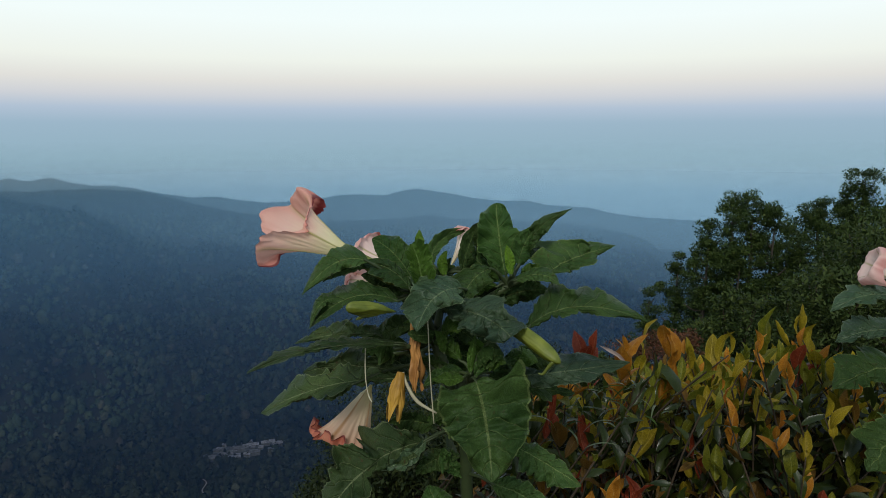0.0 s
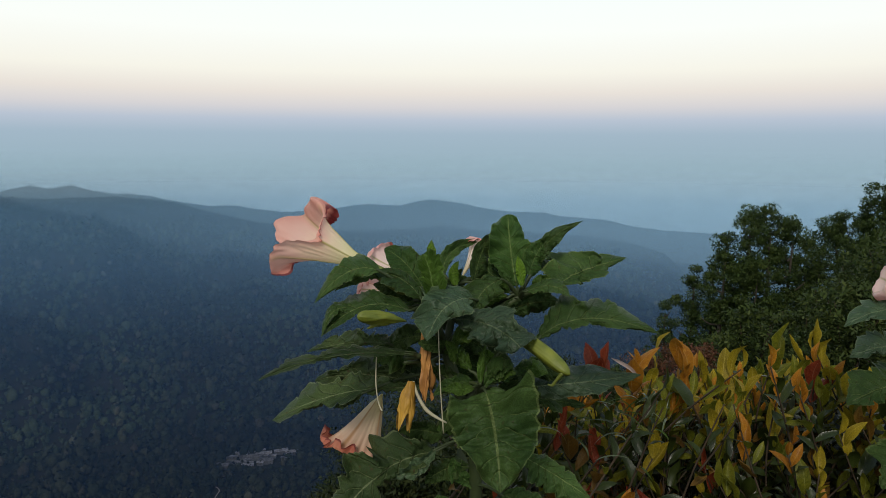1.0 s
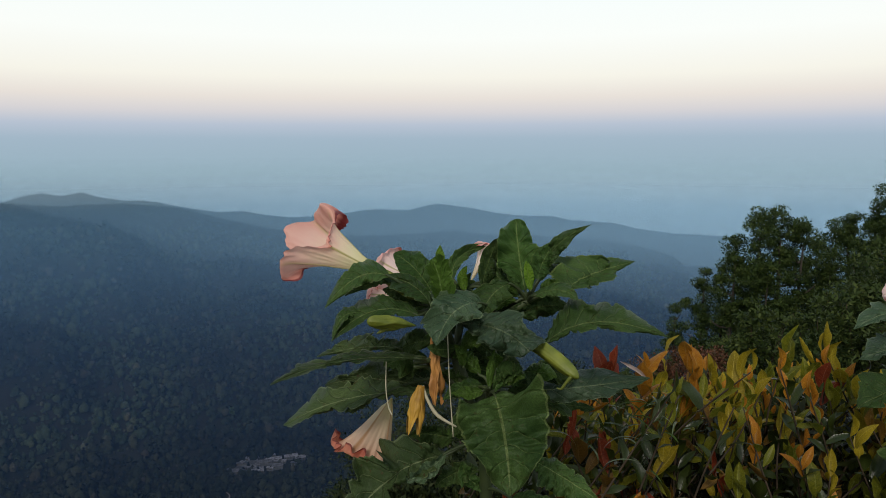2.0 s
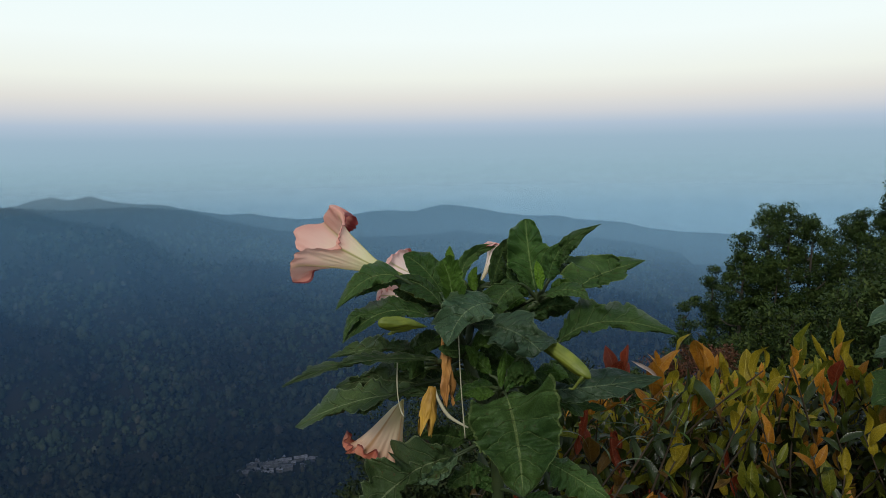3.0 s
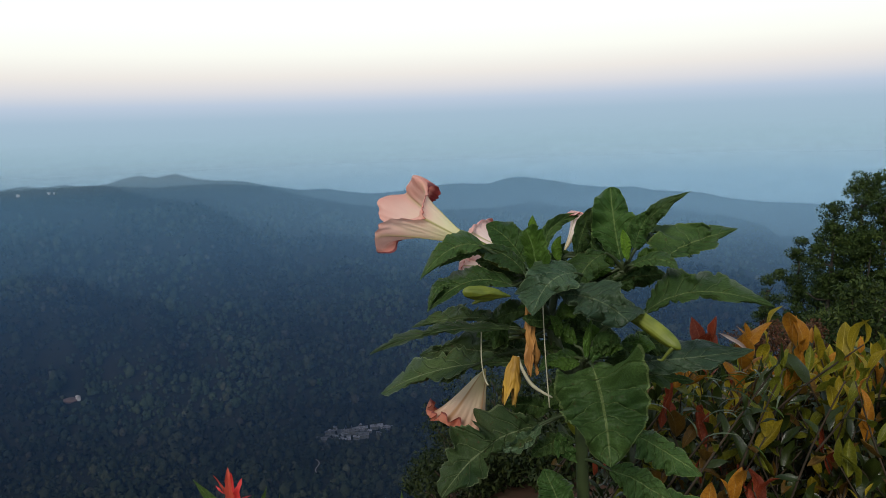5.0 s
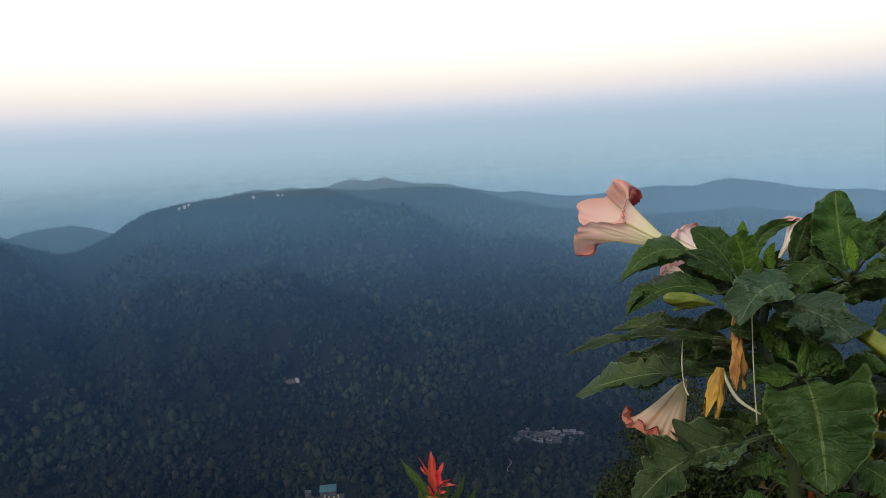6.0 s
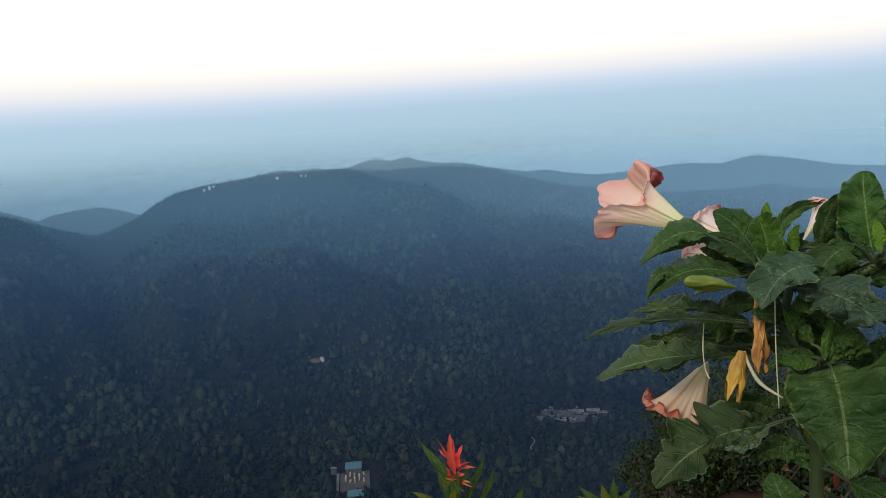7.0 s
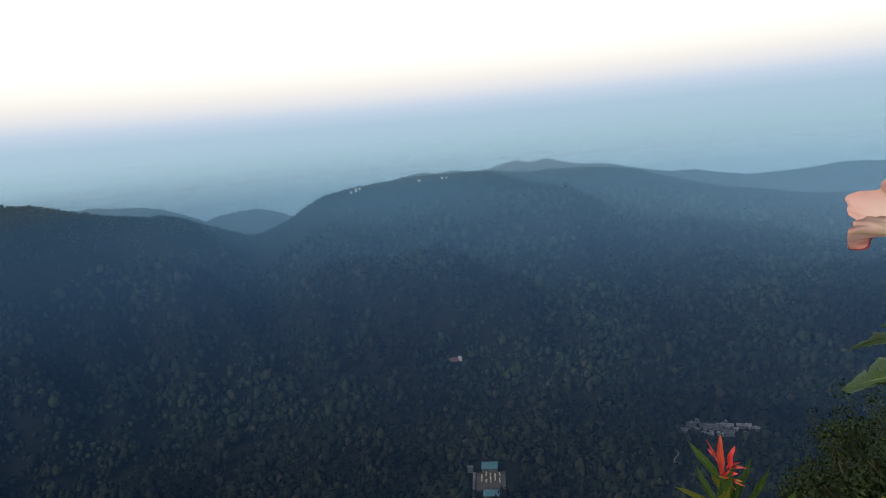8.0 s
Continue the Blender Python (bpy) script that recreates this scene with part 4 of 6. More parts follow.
def leaf_cloud(centres, radii, count, size, seed, flat=0.75, aspect=0.45):
    """Many small bent leaves in clumps: vertices, quads, and normals that follow each clump's round form."""
    rng = np.random.default_rng(seed)
    centres, radii = np.asarray(centres, float), np.asarray(radii, float)
    idx = np.repeat(np.arange(len(centres)), count)
    d = rng.normal(size=(len(idx), 3))
    d /= np.linalg.norm(d, axis=1)[:, None]
    rad = radii[idx] * rng.uniform(0.25, 1.0, len(idx)) ** 0.5
    c = centres[idx] + d * rad[:, None] * np.array([1, 1, flat])
    a = d * 0.6 + rng.normal(size=d.shape) * 0.7 + np.array([0, 0, -0.15])
    a /= np.linalg.norm(a, axis=1)[:, None]
    b = np.cross(a, rng.normal(size=d.shape) * 0.5 + np.array([0, 0, 1.0]))
    b /= np.linalg.norm(b, axis=1)[:, None] + 1e-9
    s = size * rng.uniform(0.6, 1.35, len(idx))[:, None]
    n = np.cross(a, b)
    p0, p2 = c - a * s * 0.5, c + a * s * 0.5 - n * s * 0.12
    p1, p3 = c + b * s * aspect * 0.5, c - b * s * aspect * 0.5
    away = (np.sum(n * d, axis=1) > 0)[:, None]
    verts = np.stack([p0, np.where(away, p3, p1), p2, np.where(away, p1, p3)], axis=1).reshape(-1, 3)
    soft = d * 0.8 + np.where(away, n, -n) * 0.5 + np.array([0, 0, 0.25])
    soft /= np.linalg.norm(soft, axis=1)[:, None]
    return verts, np.arange(len(verts)).reshape(-1, 4), np.repeat(soft, 4, axis=0)


def tree(az, r, top_deg, spread, seed, label, clumps=70, leaves=110, leaf=0.2, bare=0.30, name="tree", lean=0.0):
    """Tapered trunk, forking limbs and an open crown of leaf clumps."""
    rng = random.Random(seed)
    gz = float(land_z(az, r)[0])
    at = polar(az, r, gz)
    h = up(r, top_deg) - gz
    ob = thing(name, at, label, "tree", "trees on the spur")
    trunk_top = Vector((lean, rng.uniform(-.3, .3), h * 0.8))
    v, f = tube([(0, 0, -0.3), (lean * .3, 0.1, h * 0.3), (lean * .7, -0.1, h * 0.58), trunk_top], [h * .015, h * .012, h * .008, h * .003], 8)
    mesh_object("trunk", v, f, M_BARK, ob)
    ends = []
    for k in range(9):
        t = bare + (0.86 - bare) * k / 8
        ang = k * 2.4 + rng.uniform(-.4, .4)
        reach = spread * (1.05 - 0.62 * (t - bare) / (1 - bare)) * rng.uniform(0.65, 1.0)
        start = Vector((lean * t, 0, h * t * 0.8 / 0.86))
        end = start + Vector((math.cos(ang) * reach, math.sin(ang) * reach, h * rng.uniform(0.02, 0.09)))
        mid = (start + end) / 2 + Vector((0, 0, -0.02 * h))
        v, f = tube([start, mid, end], [h * .008, h * .005, h * .002], 6)
        mesh_object("limb", v, f, M_BARK, ob)
        ends.append((mid, end))
    ends.append((trunk_top, trunk_top + Vector((0, 0, h * 0.14))))
    centres, radii = [], []
    lobes = [(rng.uniform(0, 6.28), rng.uniform(bare + 0.1, 0.97), rng.uniform(0.35, 0.75)) for _ in range(7)]
    for i in range(clumps):
        if i % 3 == 0:
            # clumps that fill the lobes of the crown
            ang, t, off = lobes[i % 7]
            p = Vector((math.cos(ang) * off * spread, math.sin(ang) * off * spread, h * (t - 0.06))) + Vector((rng.gauss(0, .22), rng.gauss(0, .22), rng.gauss(0, .25))) * spread
        else:
            t = rng.uniform(bare, 0.97) ** 0.85
            wide = spread * (1.08 - 0.75 * max(0.0, t - 0.35) / 0.65) * (0.75 + 0.35 * math.sin(t * 17 + seed))
            ang, q = rng.uniform(0, 6.28), rng.random() ** 0.5
            p = Vector((lean * t + math.cos(ang) * wide * q, math.sin(ang) * wide * q, h * t * 0.97))
        p.z = min(p.z, h * 0.96)
        centres.append(p)
        radii.append(rng.uniform(0.24, 0.52) * (0.7 + 0.22 * spread))
    v, q, soft = leaf_cloud(centres, radii, int(leaves * 1.15), leaf * 0.76, seed)
    v[:, 2] = np.minimum(v[:, 2], h)
    big_mesh("crown", v, q, M_TREELEAF, ob, soft)
    return ob


def shrub(az, r, height, width, seed, label, clumps=26, leaves=90, leaf=0.12, mat=None, name="shrub", rise=0.0):
    rng = random.Random(seed)
    gz = float(land_z(az, r)[0]) + rise
    ob = thing(name, polar(az, r, gz), label, "shrub", "shrubs on the slope")
    for k in range(4):
        a = k * 1.7 + rng.random()
        v, f = tube([(0, 0, -0.2), (math.cos(a) * width * .15, math.sin(a) * width * .15, height * .4), (math.cos(a) * width * .34, math.sin(a) * width * .34, height * .8)], [.03, .02, .008], 5)
        mesh_object("branch", v, f, M_TWIG, ob)
    centres, radii = [], []
    for i in range(clumps):
        a, q = rng.uniform(0, 6.28), rng.random() ** 0.6
        z = rng.uniform(0.05, 0.88)
        w = width / 2 * q * math.sqrt(max(0.05, 1 - (z - 0.3) ** 2 * 1.6))
        centres.append((math.cos(a) * w, math.sin(a) * w, z * height))
        radii.append(width * rng.uniform(0.10, 0.2))
    v, q, soft = leaf_cloud(centres, radii, int(leaves * 0.7), leaf * 1.06, seed)
    big_mesh("foliage", v, q, mat or M_SHRUBLEAF, ob, soft)
    return ob


T_LABEL = "slender green broadleaf tree with an open crown on the slope"
T_DARK = "tall dark green broadleaf tree on the rising slope"
T_SMALL = "small dense green tree at the edge of the spur"
tree(24.0, 38, -3.4, 1.5, 11, T_LABEL, 120, 130, .17, .10)
tree(22.6, 37, -3.5, 1.2, 12, T_LABEL, 100, 130, .17, .10)
tree(25.4, 39, -4.2, 1.2, 14, T_LABEL, 90, 130, .17, .06)
tree(20.9, 37, -5.8, 1.3, 21, T_LABEL, 100, 130, .17, .04)
tree(18.8, 41, -8.5, 1.1, 13, T_SMALL, 80, 130, .17, .02)
tree(16.8, 44, -11.4, 1.1, 19, T_SMALL, 60, 120, .17, .02)
tree(20.2, 40, -9.0, 1.3, 22, T_SMALL, 80, 130, .17, .02)
tree(26.5, 42, -5.9, 1.4, 26, T_LABEL, 100, 130, .17, .04)
tree(28.5, 46, -3.9, 1.5, 15, T_LABEL, 110, 130, .18, .06)
tree(30.0, 45, -2.7, 1.4, 27, T_LABEL, 110, 130, .18, .06)
tree(31.0, 43, -1.3, 1.9, 16, T_DARK, 130, 130, .18, .06)
tree(33.2, 41, -1.5, 2.2, 17, T_DARK, 130, 120, .18, .04)
tree(29.9, 39, -5.8, 1.7, 18, T_LABEL, 110, 120, .17, .02)
tree(32.4, 37, -4.6, 2.0, 24, T_DARK, 120, 120, .17, .02)
tree(27.3, 40, -6.7, 1.5, 23, T_LABEL, 100, 120, .17, .02)
tree(23.2, 36, -7.6, 1.7, 28, T_LABEL, 110, 120, .17, .02)
tree(36.8, 40, -2.0, 2.4, 20, T_DARK, 90, 110, .18, .1)
S_LABEL = "rounded leafy green shrub on the dry slope"
S_ROUND = "rounded dense shrub with hanging dark green leaves"
S_DRY = "low reddish dry shrub on the slope"
shrub(23.1, 20, 3.3, 1.7, 31, S_ROUND, 70, 120, .12)
shrub(29.6, 19, 3.0, 2.2, 32, S_ROUND, 70, 120, .13)
shrub(33.0, 21, 4.2, 3.0, 33, S_ROUND, 70, 120, .13)
shrub(31.0, 28, 4.6, 3.4, 34, S_LABEL, 60, 110, .15)
shrub(27.0, 28, 3.4, 2.8, 35, S_LABEL, 50, 110, .15)
shrub(20.6, 27, 2.1, 2.2, 36, S_DRY, 40, 100, .13, M_DRYLEAF)
shrub(17.8, 29, 2.6, 2.6, 37, S_DRY, 40, 100, .13, M_DRYLEAF)
shrub(13.4, 27, 1.4, 2.2, 38, S_LABEL, 44, 110, .14)
shrub(10.4, 24, 1.2, 2.4, 39, S_LABEL, 44, 110, .14)
shrub(15.6, 28, 2.2, 2.2, 40, S_DRY, 36, 90, .12, M_DRYLEAF)
shrub(19.2, 25, 1.9, 2.0, 46, S_DRY, 36, 90, .12, M_DRYLEAF)
shrub(22.3, 31, 3.4, 3.0, 43, S_LABEL, 60, 110, .15)
shrub(25.2, 30, 3.2, 2.6, 44, S_LABEL, 60, 110, .15)
shrub(15.6, 38, 2.0, 2.0, 45, S_LABEL, 50, 110, .15)
shrub(35.8, 24, 4.6, 3.4, 41, S_LABEL, 60, 110, .15)
for k, (a, r, hgt, w) in enumerate([(28.5, 36, 4.6, 3.6), (33.0, 34, 5.4, 4.2), (30.6, 34, 4.4, 3.6), (24.4, 35, 3.6, 3.2), (21.2, 35, 3.0, 2.8), (26.4, 36, 3.4, 3.0), (36.0, 32, 5.2, 4.4)]):
    shrub(a, r, hgt, w, 90 + k, "dense dark green undergrowth beneath the trees", 70, 110, .15)
# lower slope under the viewpoint
for k, (a, r, h, w) in enumerate([(-8.6, 14.5, 1.1, 2.0), (-6.5, 13, 1.5, 2.3), (-4.5, 16, 2.2, 2.8), (-2.0, 12.5, 1.7, 2.4), (0.5, 15, 2.2, 2.6), (3.0, 12, 1.3, 2.2),
                                  (-7.5, 9.5, 1.0, 1.5), (-4.0, 9.0, 0.9, 1.5), (-0.5, 8.5, 0.9, 1.5), (2.5, 8.0, 0.9, 1.5), (6.0, 12, 1.4, 2.2), (5.0, 17, 1.8, 2.6), (8.0, 19, 1.6, 2.6),
                                  (9.5, 13, 1.2, 2.0), (12.5, 14, 1.2, 2.0), (-9.4, 18, 1.0, 2.0), (-7.0, 19, 2.0, 2.8)]):
    shrub(a, r, h, w, 50 + k, "tangled dark green bush on the steep slope", 44, 130, .075, M_TANGLE)

# ---- houses in the valley ----
M_WALL = surface("pale_house_wall", [(0.035, 0.035, 0.035), (0.08, 0.08, 0.078)], 0.4, 0.9, 0.1)
M_ROOF = surface("grey_sheet_roof", [(0.028, 0.028, 0.032), (0.19, 0.175, 0.18)], 0.3, 0.6, 0.1, None, "object", 0.7)
M_TEAL = surface("teal_sheet_roof", [(0.07, 0.17, 0.20), (0.10, 0.22, 0.245)], 0.3, 0.6, 0.1)
M_RUST = surface("rust_red_earth", [(0.045, 0.026, 0.020), (0.085, 0.050, 0.038)], 0.1, 0.95, 0.2)
M_DRIVE = surface("pale_drive", [(0.085, 0.066, 0.056), (0.125, 0.10, 0.085)], 0.2, 0.95, 0.2)
M_YARD = surface("trodden_yard", [(0.028, 0.022, 0.018), (0.055, 0.042, 0.034)], 0.1, 0.95, 0.2)
M_CREAM = surface("cream_stacks", [(0.22, 0.18, 0.11), (0.3, 0.26, 0.18)], 0.4, 0.9, 0.1)


def box(bm, x0, x1, y0, y1, z0, z1):
    m = Matrix.Translation(((x0 + x1) / 2, (y0 + y1) / 2, (z0 + z1) / 2)) @ Matrix.Diagonal((x1 - x0, y1 - y0, z1 - z0, 1))
    bmesh.ops.create_cube(bm, size=1.0, matrix=m)


def gable(bm, w, d, z, rise, over=0.5):
    x, y = w / 2 + over, d / 2 + over
    lo = [bm.verts.new(p) for p in ((-x, -y, z), (x, -y, z), (x, 0, z + rise), (-x, 0, z + rise), (-x, y, z), (x, y, z))]
    a, b, c, e, g, h = lo
    fs = [bm.faces.new((a, b, c, e)), bm.faces.new((e, c, h, g))]
    bmesh.ops.solidify(bm, geom=fs, thickness=0.25)


def house(x, y, w, d, h, turn, roof, label, wall=None, lift=0.0):
    az, r = math.degrees(math.atan2(x, y)), math.hypot(x, y)
    ob = thing("house", (x, y, float(land_z(az, r)[0]) + lift), label, "house", "houses in the valley")
    ob.rotation_euler = (0, 0, radians(turn))
    bm = bmesh.new()
    box(bm, -w / 2, w / 2, -d / 2, d / 2, -3.0, h)
    part("wall", bm, wall or M_WALL, ob)
    bm = bmesh.new()
    gable(bm, w, d, h, d * 0.22)
    part("roof", bm, roof, ob)
    for k in (-0.28, 0.28):
        bm = bmesh.new()
        box(bm, w * k - 0.7, w * k + 0.7, -d / 2 - 0.06, -d / 2 + 0.1, h * 0.35, h * 0.75)
        part("window", bm, M_BARK, ob)
    return ob


# village in the clearing: lanes of sheet roofs along a slanting terrace
rh = random.Random(9)
c = polar(-16.4, 738, 0)
VILLAGE = "low village house with a weathered grey sheet roof"
for k in range(40):
    along = rh.uniform(-1, 1)
    x = c.x + 33 * along + rh.gauss(0, 2.5)
    y = c.y + 11 * along + rh.uniform(-1, 1) * (17 * (1 - along * along) ** 0.5 + 3)
    house(x, y, rh.uniform(3.4, 8.6), rh.uniform(2.8, 5.0), rh.uniform(1.5, 2.8), rh.choice((12, 24, 100, -8)) + rh.uniform(-12, 12), M_ROOF, VILLAGE, lift=1.2)
for x, y, w in ((-36, -20, 13), (-33, -25, 9), (-8, -4, 15), (2, 4, 12), (16, 14, 14), (27, 10, 10), (8, -12, 11)):
    house(c.x + x, c.y + y, w, 6.5, 2.6, 18 + x * 0.3, M_ROOF, "long village shed with a pale sheet roof", lift=1.6)
c = polar(-36.2, 640, 0)
house(c.x, c.y + 4, 15, 14, 2.6, 30, M_TEAL, "large hall with a teal sheet roof in a clearing", lift=3)
house(c.x + 30, c.y - 38, 14, 11, 2.6, 30, M_TEAL, "low building with a teal sheet roof beside a yard", lift=2)
house(c.x - 15, c.y - 8, 5, 4, 3, 20, M_ROOF, "tiny white hut beside the yard", lift=3)
c2 = polar(-36.0, 620, 0)
yard = thing("yard", (c2.x, c2.y, float(land_z(-36.0, 620)[0]) + 1.5), "fenced earth yard with rows of cream stacks", "yard")
yard.rotation_euler = (0, 0, radians(34))
bm = bmesh.new()
box(bm, -14, 14, -17, 17, -4, 0)
part("yard_floor", bm, M_YARD, yard)
ry = random.Random(3)
for i in range(5):
    for j in range(6):
        if ry.random() < 0.25:
            continue
        x0, y0 = -9.5 + i * 4.3 + ry.uniform(-.3, .3), -4 + j * 3.2 + ry.uniform(-.4, .4)
        bm = bmesh.new()
        box(bm, x0, x0 + ry.uniform(1.0, 1.7), y0, y0 + ry.uniform(1.6, 2.6), 0, ry.uniform(0.9, 2.0))
        part("stack", bm, M_CREAM, yard)
bm = bmesh.new()
box(bm, -17.5, -15, -40, 18, -4, 0.2)
part("drive", bm, M_DRIVE, yard)
# a pale footpath that winds out of the trees
rows = []
for k in range(13):
    q = 684 - 2.6 * k
    a = -20.25 + 0.22 * math.sin(k * 0.5) + 0.012 * k
    for side in (-0.05, 0.05):
        rows.append(polar(a + side, q, float(land_z(a, q)[0]) + 0.6))
path = mesh_object("footpath", rows, [(2 * k, 2 * k + 1, 2 * k + 3, 2 * k + 2) for k in range(12)], M_DRIVE)
tagged(path, "pale winding earth footpath between the trees", "footpath", kind="structure")
pale_z = float(land_z(-19.5, 845)[0])
tree(-19.5, 845, math.degrees(math.atan2(pale_z + 12 - EYE_Z, 845)), 4.6, 61, "pale green tree standing out from the dark forest", 40, 30, 2.6, 0.15)
# houses on the crest and a scar of red earth
M_PALEROOF = surface("pale_crest_roof", [(0.40, 0.34, 0.31), (0.58, 0.52, 0.48)], 0.3, 0.7, 0.1)
for a, r, w in ((-45.0, 1385, 8), (-44.7, 1388, 6), (-45.4, 1380, 5), (-39.8, 1390, 4), (-37.9, 1395, 4), (-37.5, 1395, 3.5)):
    p = polar(a, r, 0)
    house(p.x, p.y, w, 5, w * 0.45, a, M_PALEROOF, "pale house on the wooded crest", M_PALEROOF, lift=1.5)
far_r = np.arange(760.0, 1300.0, 4.0)
sight = np.degrees(np.arctan2(land_z(np.full(len(far_r), -37.9), far_r) + 3 - EYE_Z, far_r))
scar_r = float(far_r[np.argmax(sight > -18.35)])
p = polar(-37.9, scar_r, 0)
house(p.x + 3, p.y, 5, 3.6, 2, -30, M_PALEROOF, "pale hut above a scar of red earth", M_PALEROOF, lift=3)
bm = bmesh.new()
bmesh.ops.create_icosphere(bm, subdivisions=3, radius=1.0, matrix=Matrix.Diagonal((10, 7, 3, 1)))
for v in bm.verts:
    v.co *= 1 + 0.3 * noise.noise(v.co * 0.2)
scar = thing("earth_bank", (p.x - 6, p.y - 4, float(land_z(-37.9, scar_r)[0])), "bank of bare red earth among trees", "earth bank")
part("bank", bm, M_RUST, scar)

# ---- the angel's trumpet shrub ----
plant = thing("flowering_shrub", (0.03, 1.10, float(land_z(1.6, 1.1)[0])), "tall shrub with large toothed leaves and hanging salmon trumpet flowers", "shrub")


def trumpet_leaf(node, base, bend, tip, wa, wb, ta, tb, mat, seed, teeth=0.04, peak=0.45, tip_round=0.8, owner=None, droop=1.0):
    """A leaf whose midrib runs from base to tip, bent towards bend. wa, wb: breadth of its two halves; ta, tb: how far
    their margins stand towards the path (+) or away from it (-). Its stalk springs from the wood at node."""
    owner = owner or plant
    b, c, t = Vector(base), Vector(bend), Vector(tip)
    rng_ = random.Random(seed)
    ph = [rng_.uniform(0, 6.28) for _ in range(4)]
    nu, nv = 72, 18
    span = (t - b).length
    bites = [[(rng_.uniform(0.2, 0.9), rng_.uniform(0.15, 0.5)) for _ in range(3 if teeth > 0.075 else (1 if teeth > 0.035 else 0))] for _ in range(2)]
    rough = 1.5 if teeth > 0.075 else 1.0
    verts, uvs = [], []
    for i in range(nu + 1):
        u = i / nu
        m = b * (1 - u) ** 2 + c * 2 * u * (1 - u) + t * u * u
        d = ((c - b) * (1 - u) + (t - c) * u).normalized()
        n = Vector((0, -1, 0.12))
        n = (n - d * n.dot(d)).normalized()
        e = n.cross(d).normalized()
        a = u / peak if u < peak else max(0.0, (1 - u) / (1 - peak))
        prof = math.sin(a * math.pi / 2) ** (0.62 if u < peak else tip_round)
        for j in range(nv + 1):
            v = 2 * j / nv - 1
            s, av = (1 if v >= 0 else -1), abs(v)
            w, tilt = (wa, ta) if s > 0 else (wb, tb)
            k = 0 if s > 0 else 1
            saw = (u * span * 95 + ph[k] + 0.6 * noise.noise((u * 4, seed, s))) % 1.0
            rag = 1 + (0.02 + 1.9 * teeth) * (0.5 * (saw - 0.5) * (0.4 + 2 * abs(noise.noise((u * 5, seed * 2.3, s)))) + 3.0 * noise.noise((u * 6, seed * 1.7, s * 3.0)) + 1.0 * noise.noise((u * 17, seed * 1.1, s * 3.0)) + 0.8 * noise.noise((u * 45, seed * 0.8, s * 3.0))) + 0.012 * (saw - 0.5)
            # coarse teeth and torn bites of weathered leaves
            rag -= 2.4 * max(0.0, teeth - 0.045) * ((u * (8 + 3 * ph[k] / 6.28) + ph[k]) % 1.0) ** 2
            for bite, deep in bites[k]:
                rag -= deep * max(0.0, 1 - abs(u - bite) / 0.022)
            half = max(w * prof * rag, 0.0006)
            ripple = (0.30 * math.sin(u * 13 + ph[2 + k]) + 0.62 * noise.noise((u * 6, s * 2.0, seed * 0.7)) + 0.30 * noise.noise((u * 15, s * 2.0, seed * 1.9))) * w * av ** 2 * prof * (0.75 + 7 * teeth)
            ripple += 0.12 * math.sin(u * span * 170 + 5 * ph[k]) * w * av ** 3 * prof
            ripple -= (0.22 + 0.2 * noise.noise((u * 3, seed * 0.5, s))) * w * max(0.0, av - 0.6) ** 2 * 4 * prof * droop
            veins = 0.06 * w * abs(math.sin(math.pi * (u * 8 - av * 1.3))) ** 0.7 * prof * min(1, 4 * av)
            lump = (1 + 7 * teeth) * (0.13 * noise.noise((u * 8, v * 3, seed * 0.9)) + 0.05 * noise.noise((u * 26, v * 9, seed * 0.4)) + 0.018 * noise.noise((u * 60, v * 20, seed * 0.2))) * w * prof
            p = m + e * (s * half * av) + n * (2.2 * tilt * half * av ** 1.25 + 1.7 * ripple * rough + veins * rough + 1.8 * lump)
            verts.append(p - b)
            uvs.append((u, 0.5 + v / 2))
    q = nv + 1
    faces = [(i * q + j, (i + 1) * q + j, (i + 1) * q + j + 1, i * q + j + 1) for i in range(nu) for j in range(nv)]
    ob = mesh_object("leaf", verts, faces, mat, owner, uvs=uvs)
    ob.location = b - owner.location
    mid = (Vector(node) + b) / 2 + Vector((0, 0, 0.004))
    v, f = tube([Vector(node) - b, mid - b, Vector(), (c - b) * 0.12], [0.0032, 0.0026, 0.0018, 0.0008], 6)
    mesh_object("leaf_stalk", v, f, M_STEM, ob)
    return ob


trumpet_leaf((0.079, 1.080, 1.372), (0.077, 1.100, 1.385), (0.068, 1.125, 1.425), (0.065, 1.150, 1.489), 0.0363, 0.0294, 0.35, 0.25, LEAF_C, 1, 0.015, 0.5, 0.5)
trumpet_leaf((0.079, 1.080, 1.372), (0.081, 1.060, 1.392), (0.078, 1.060, 1.414), (0.074, 1.060, 1.437), 0.0065, 0.0089, 0.3, -0.3, LEAF_Y, 2, 0.0, 0.5, 0.8)
trumpet_leaf((0.079, 1.080, 1.372), (0.095, 1.090, 1.403), (0.096, 1.105, 1.421), (0.122, 1.120, 1.456), 0.0195, 0.0161, 0.25, -0.2, LEAF_C, 3, 0.02, 0.5, 0.7)
trumpet_leaf((0.079, 1.080, 1.372), (0.110, 1.120, 1.419), (0.116, 1.110, 1.461), (0.173, 1.100, 1.485), 0.0119, 0.0128, -0.3, 0.3, LEAF_A, 4, 0.03, 0.35, 1.1)
trumpet_leaf((0.079, 1.080, 1.372), (0.137, 1.060, 1.399), (0.163, 1.090, 1.413), (0.244, 1.120, 1.427), 0.0315, 0.0160, -0.65, 0.4, LEAF_A, 5, 0.06, 0.35, 0.9)
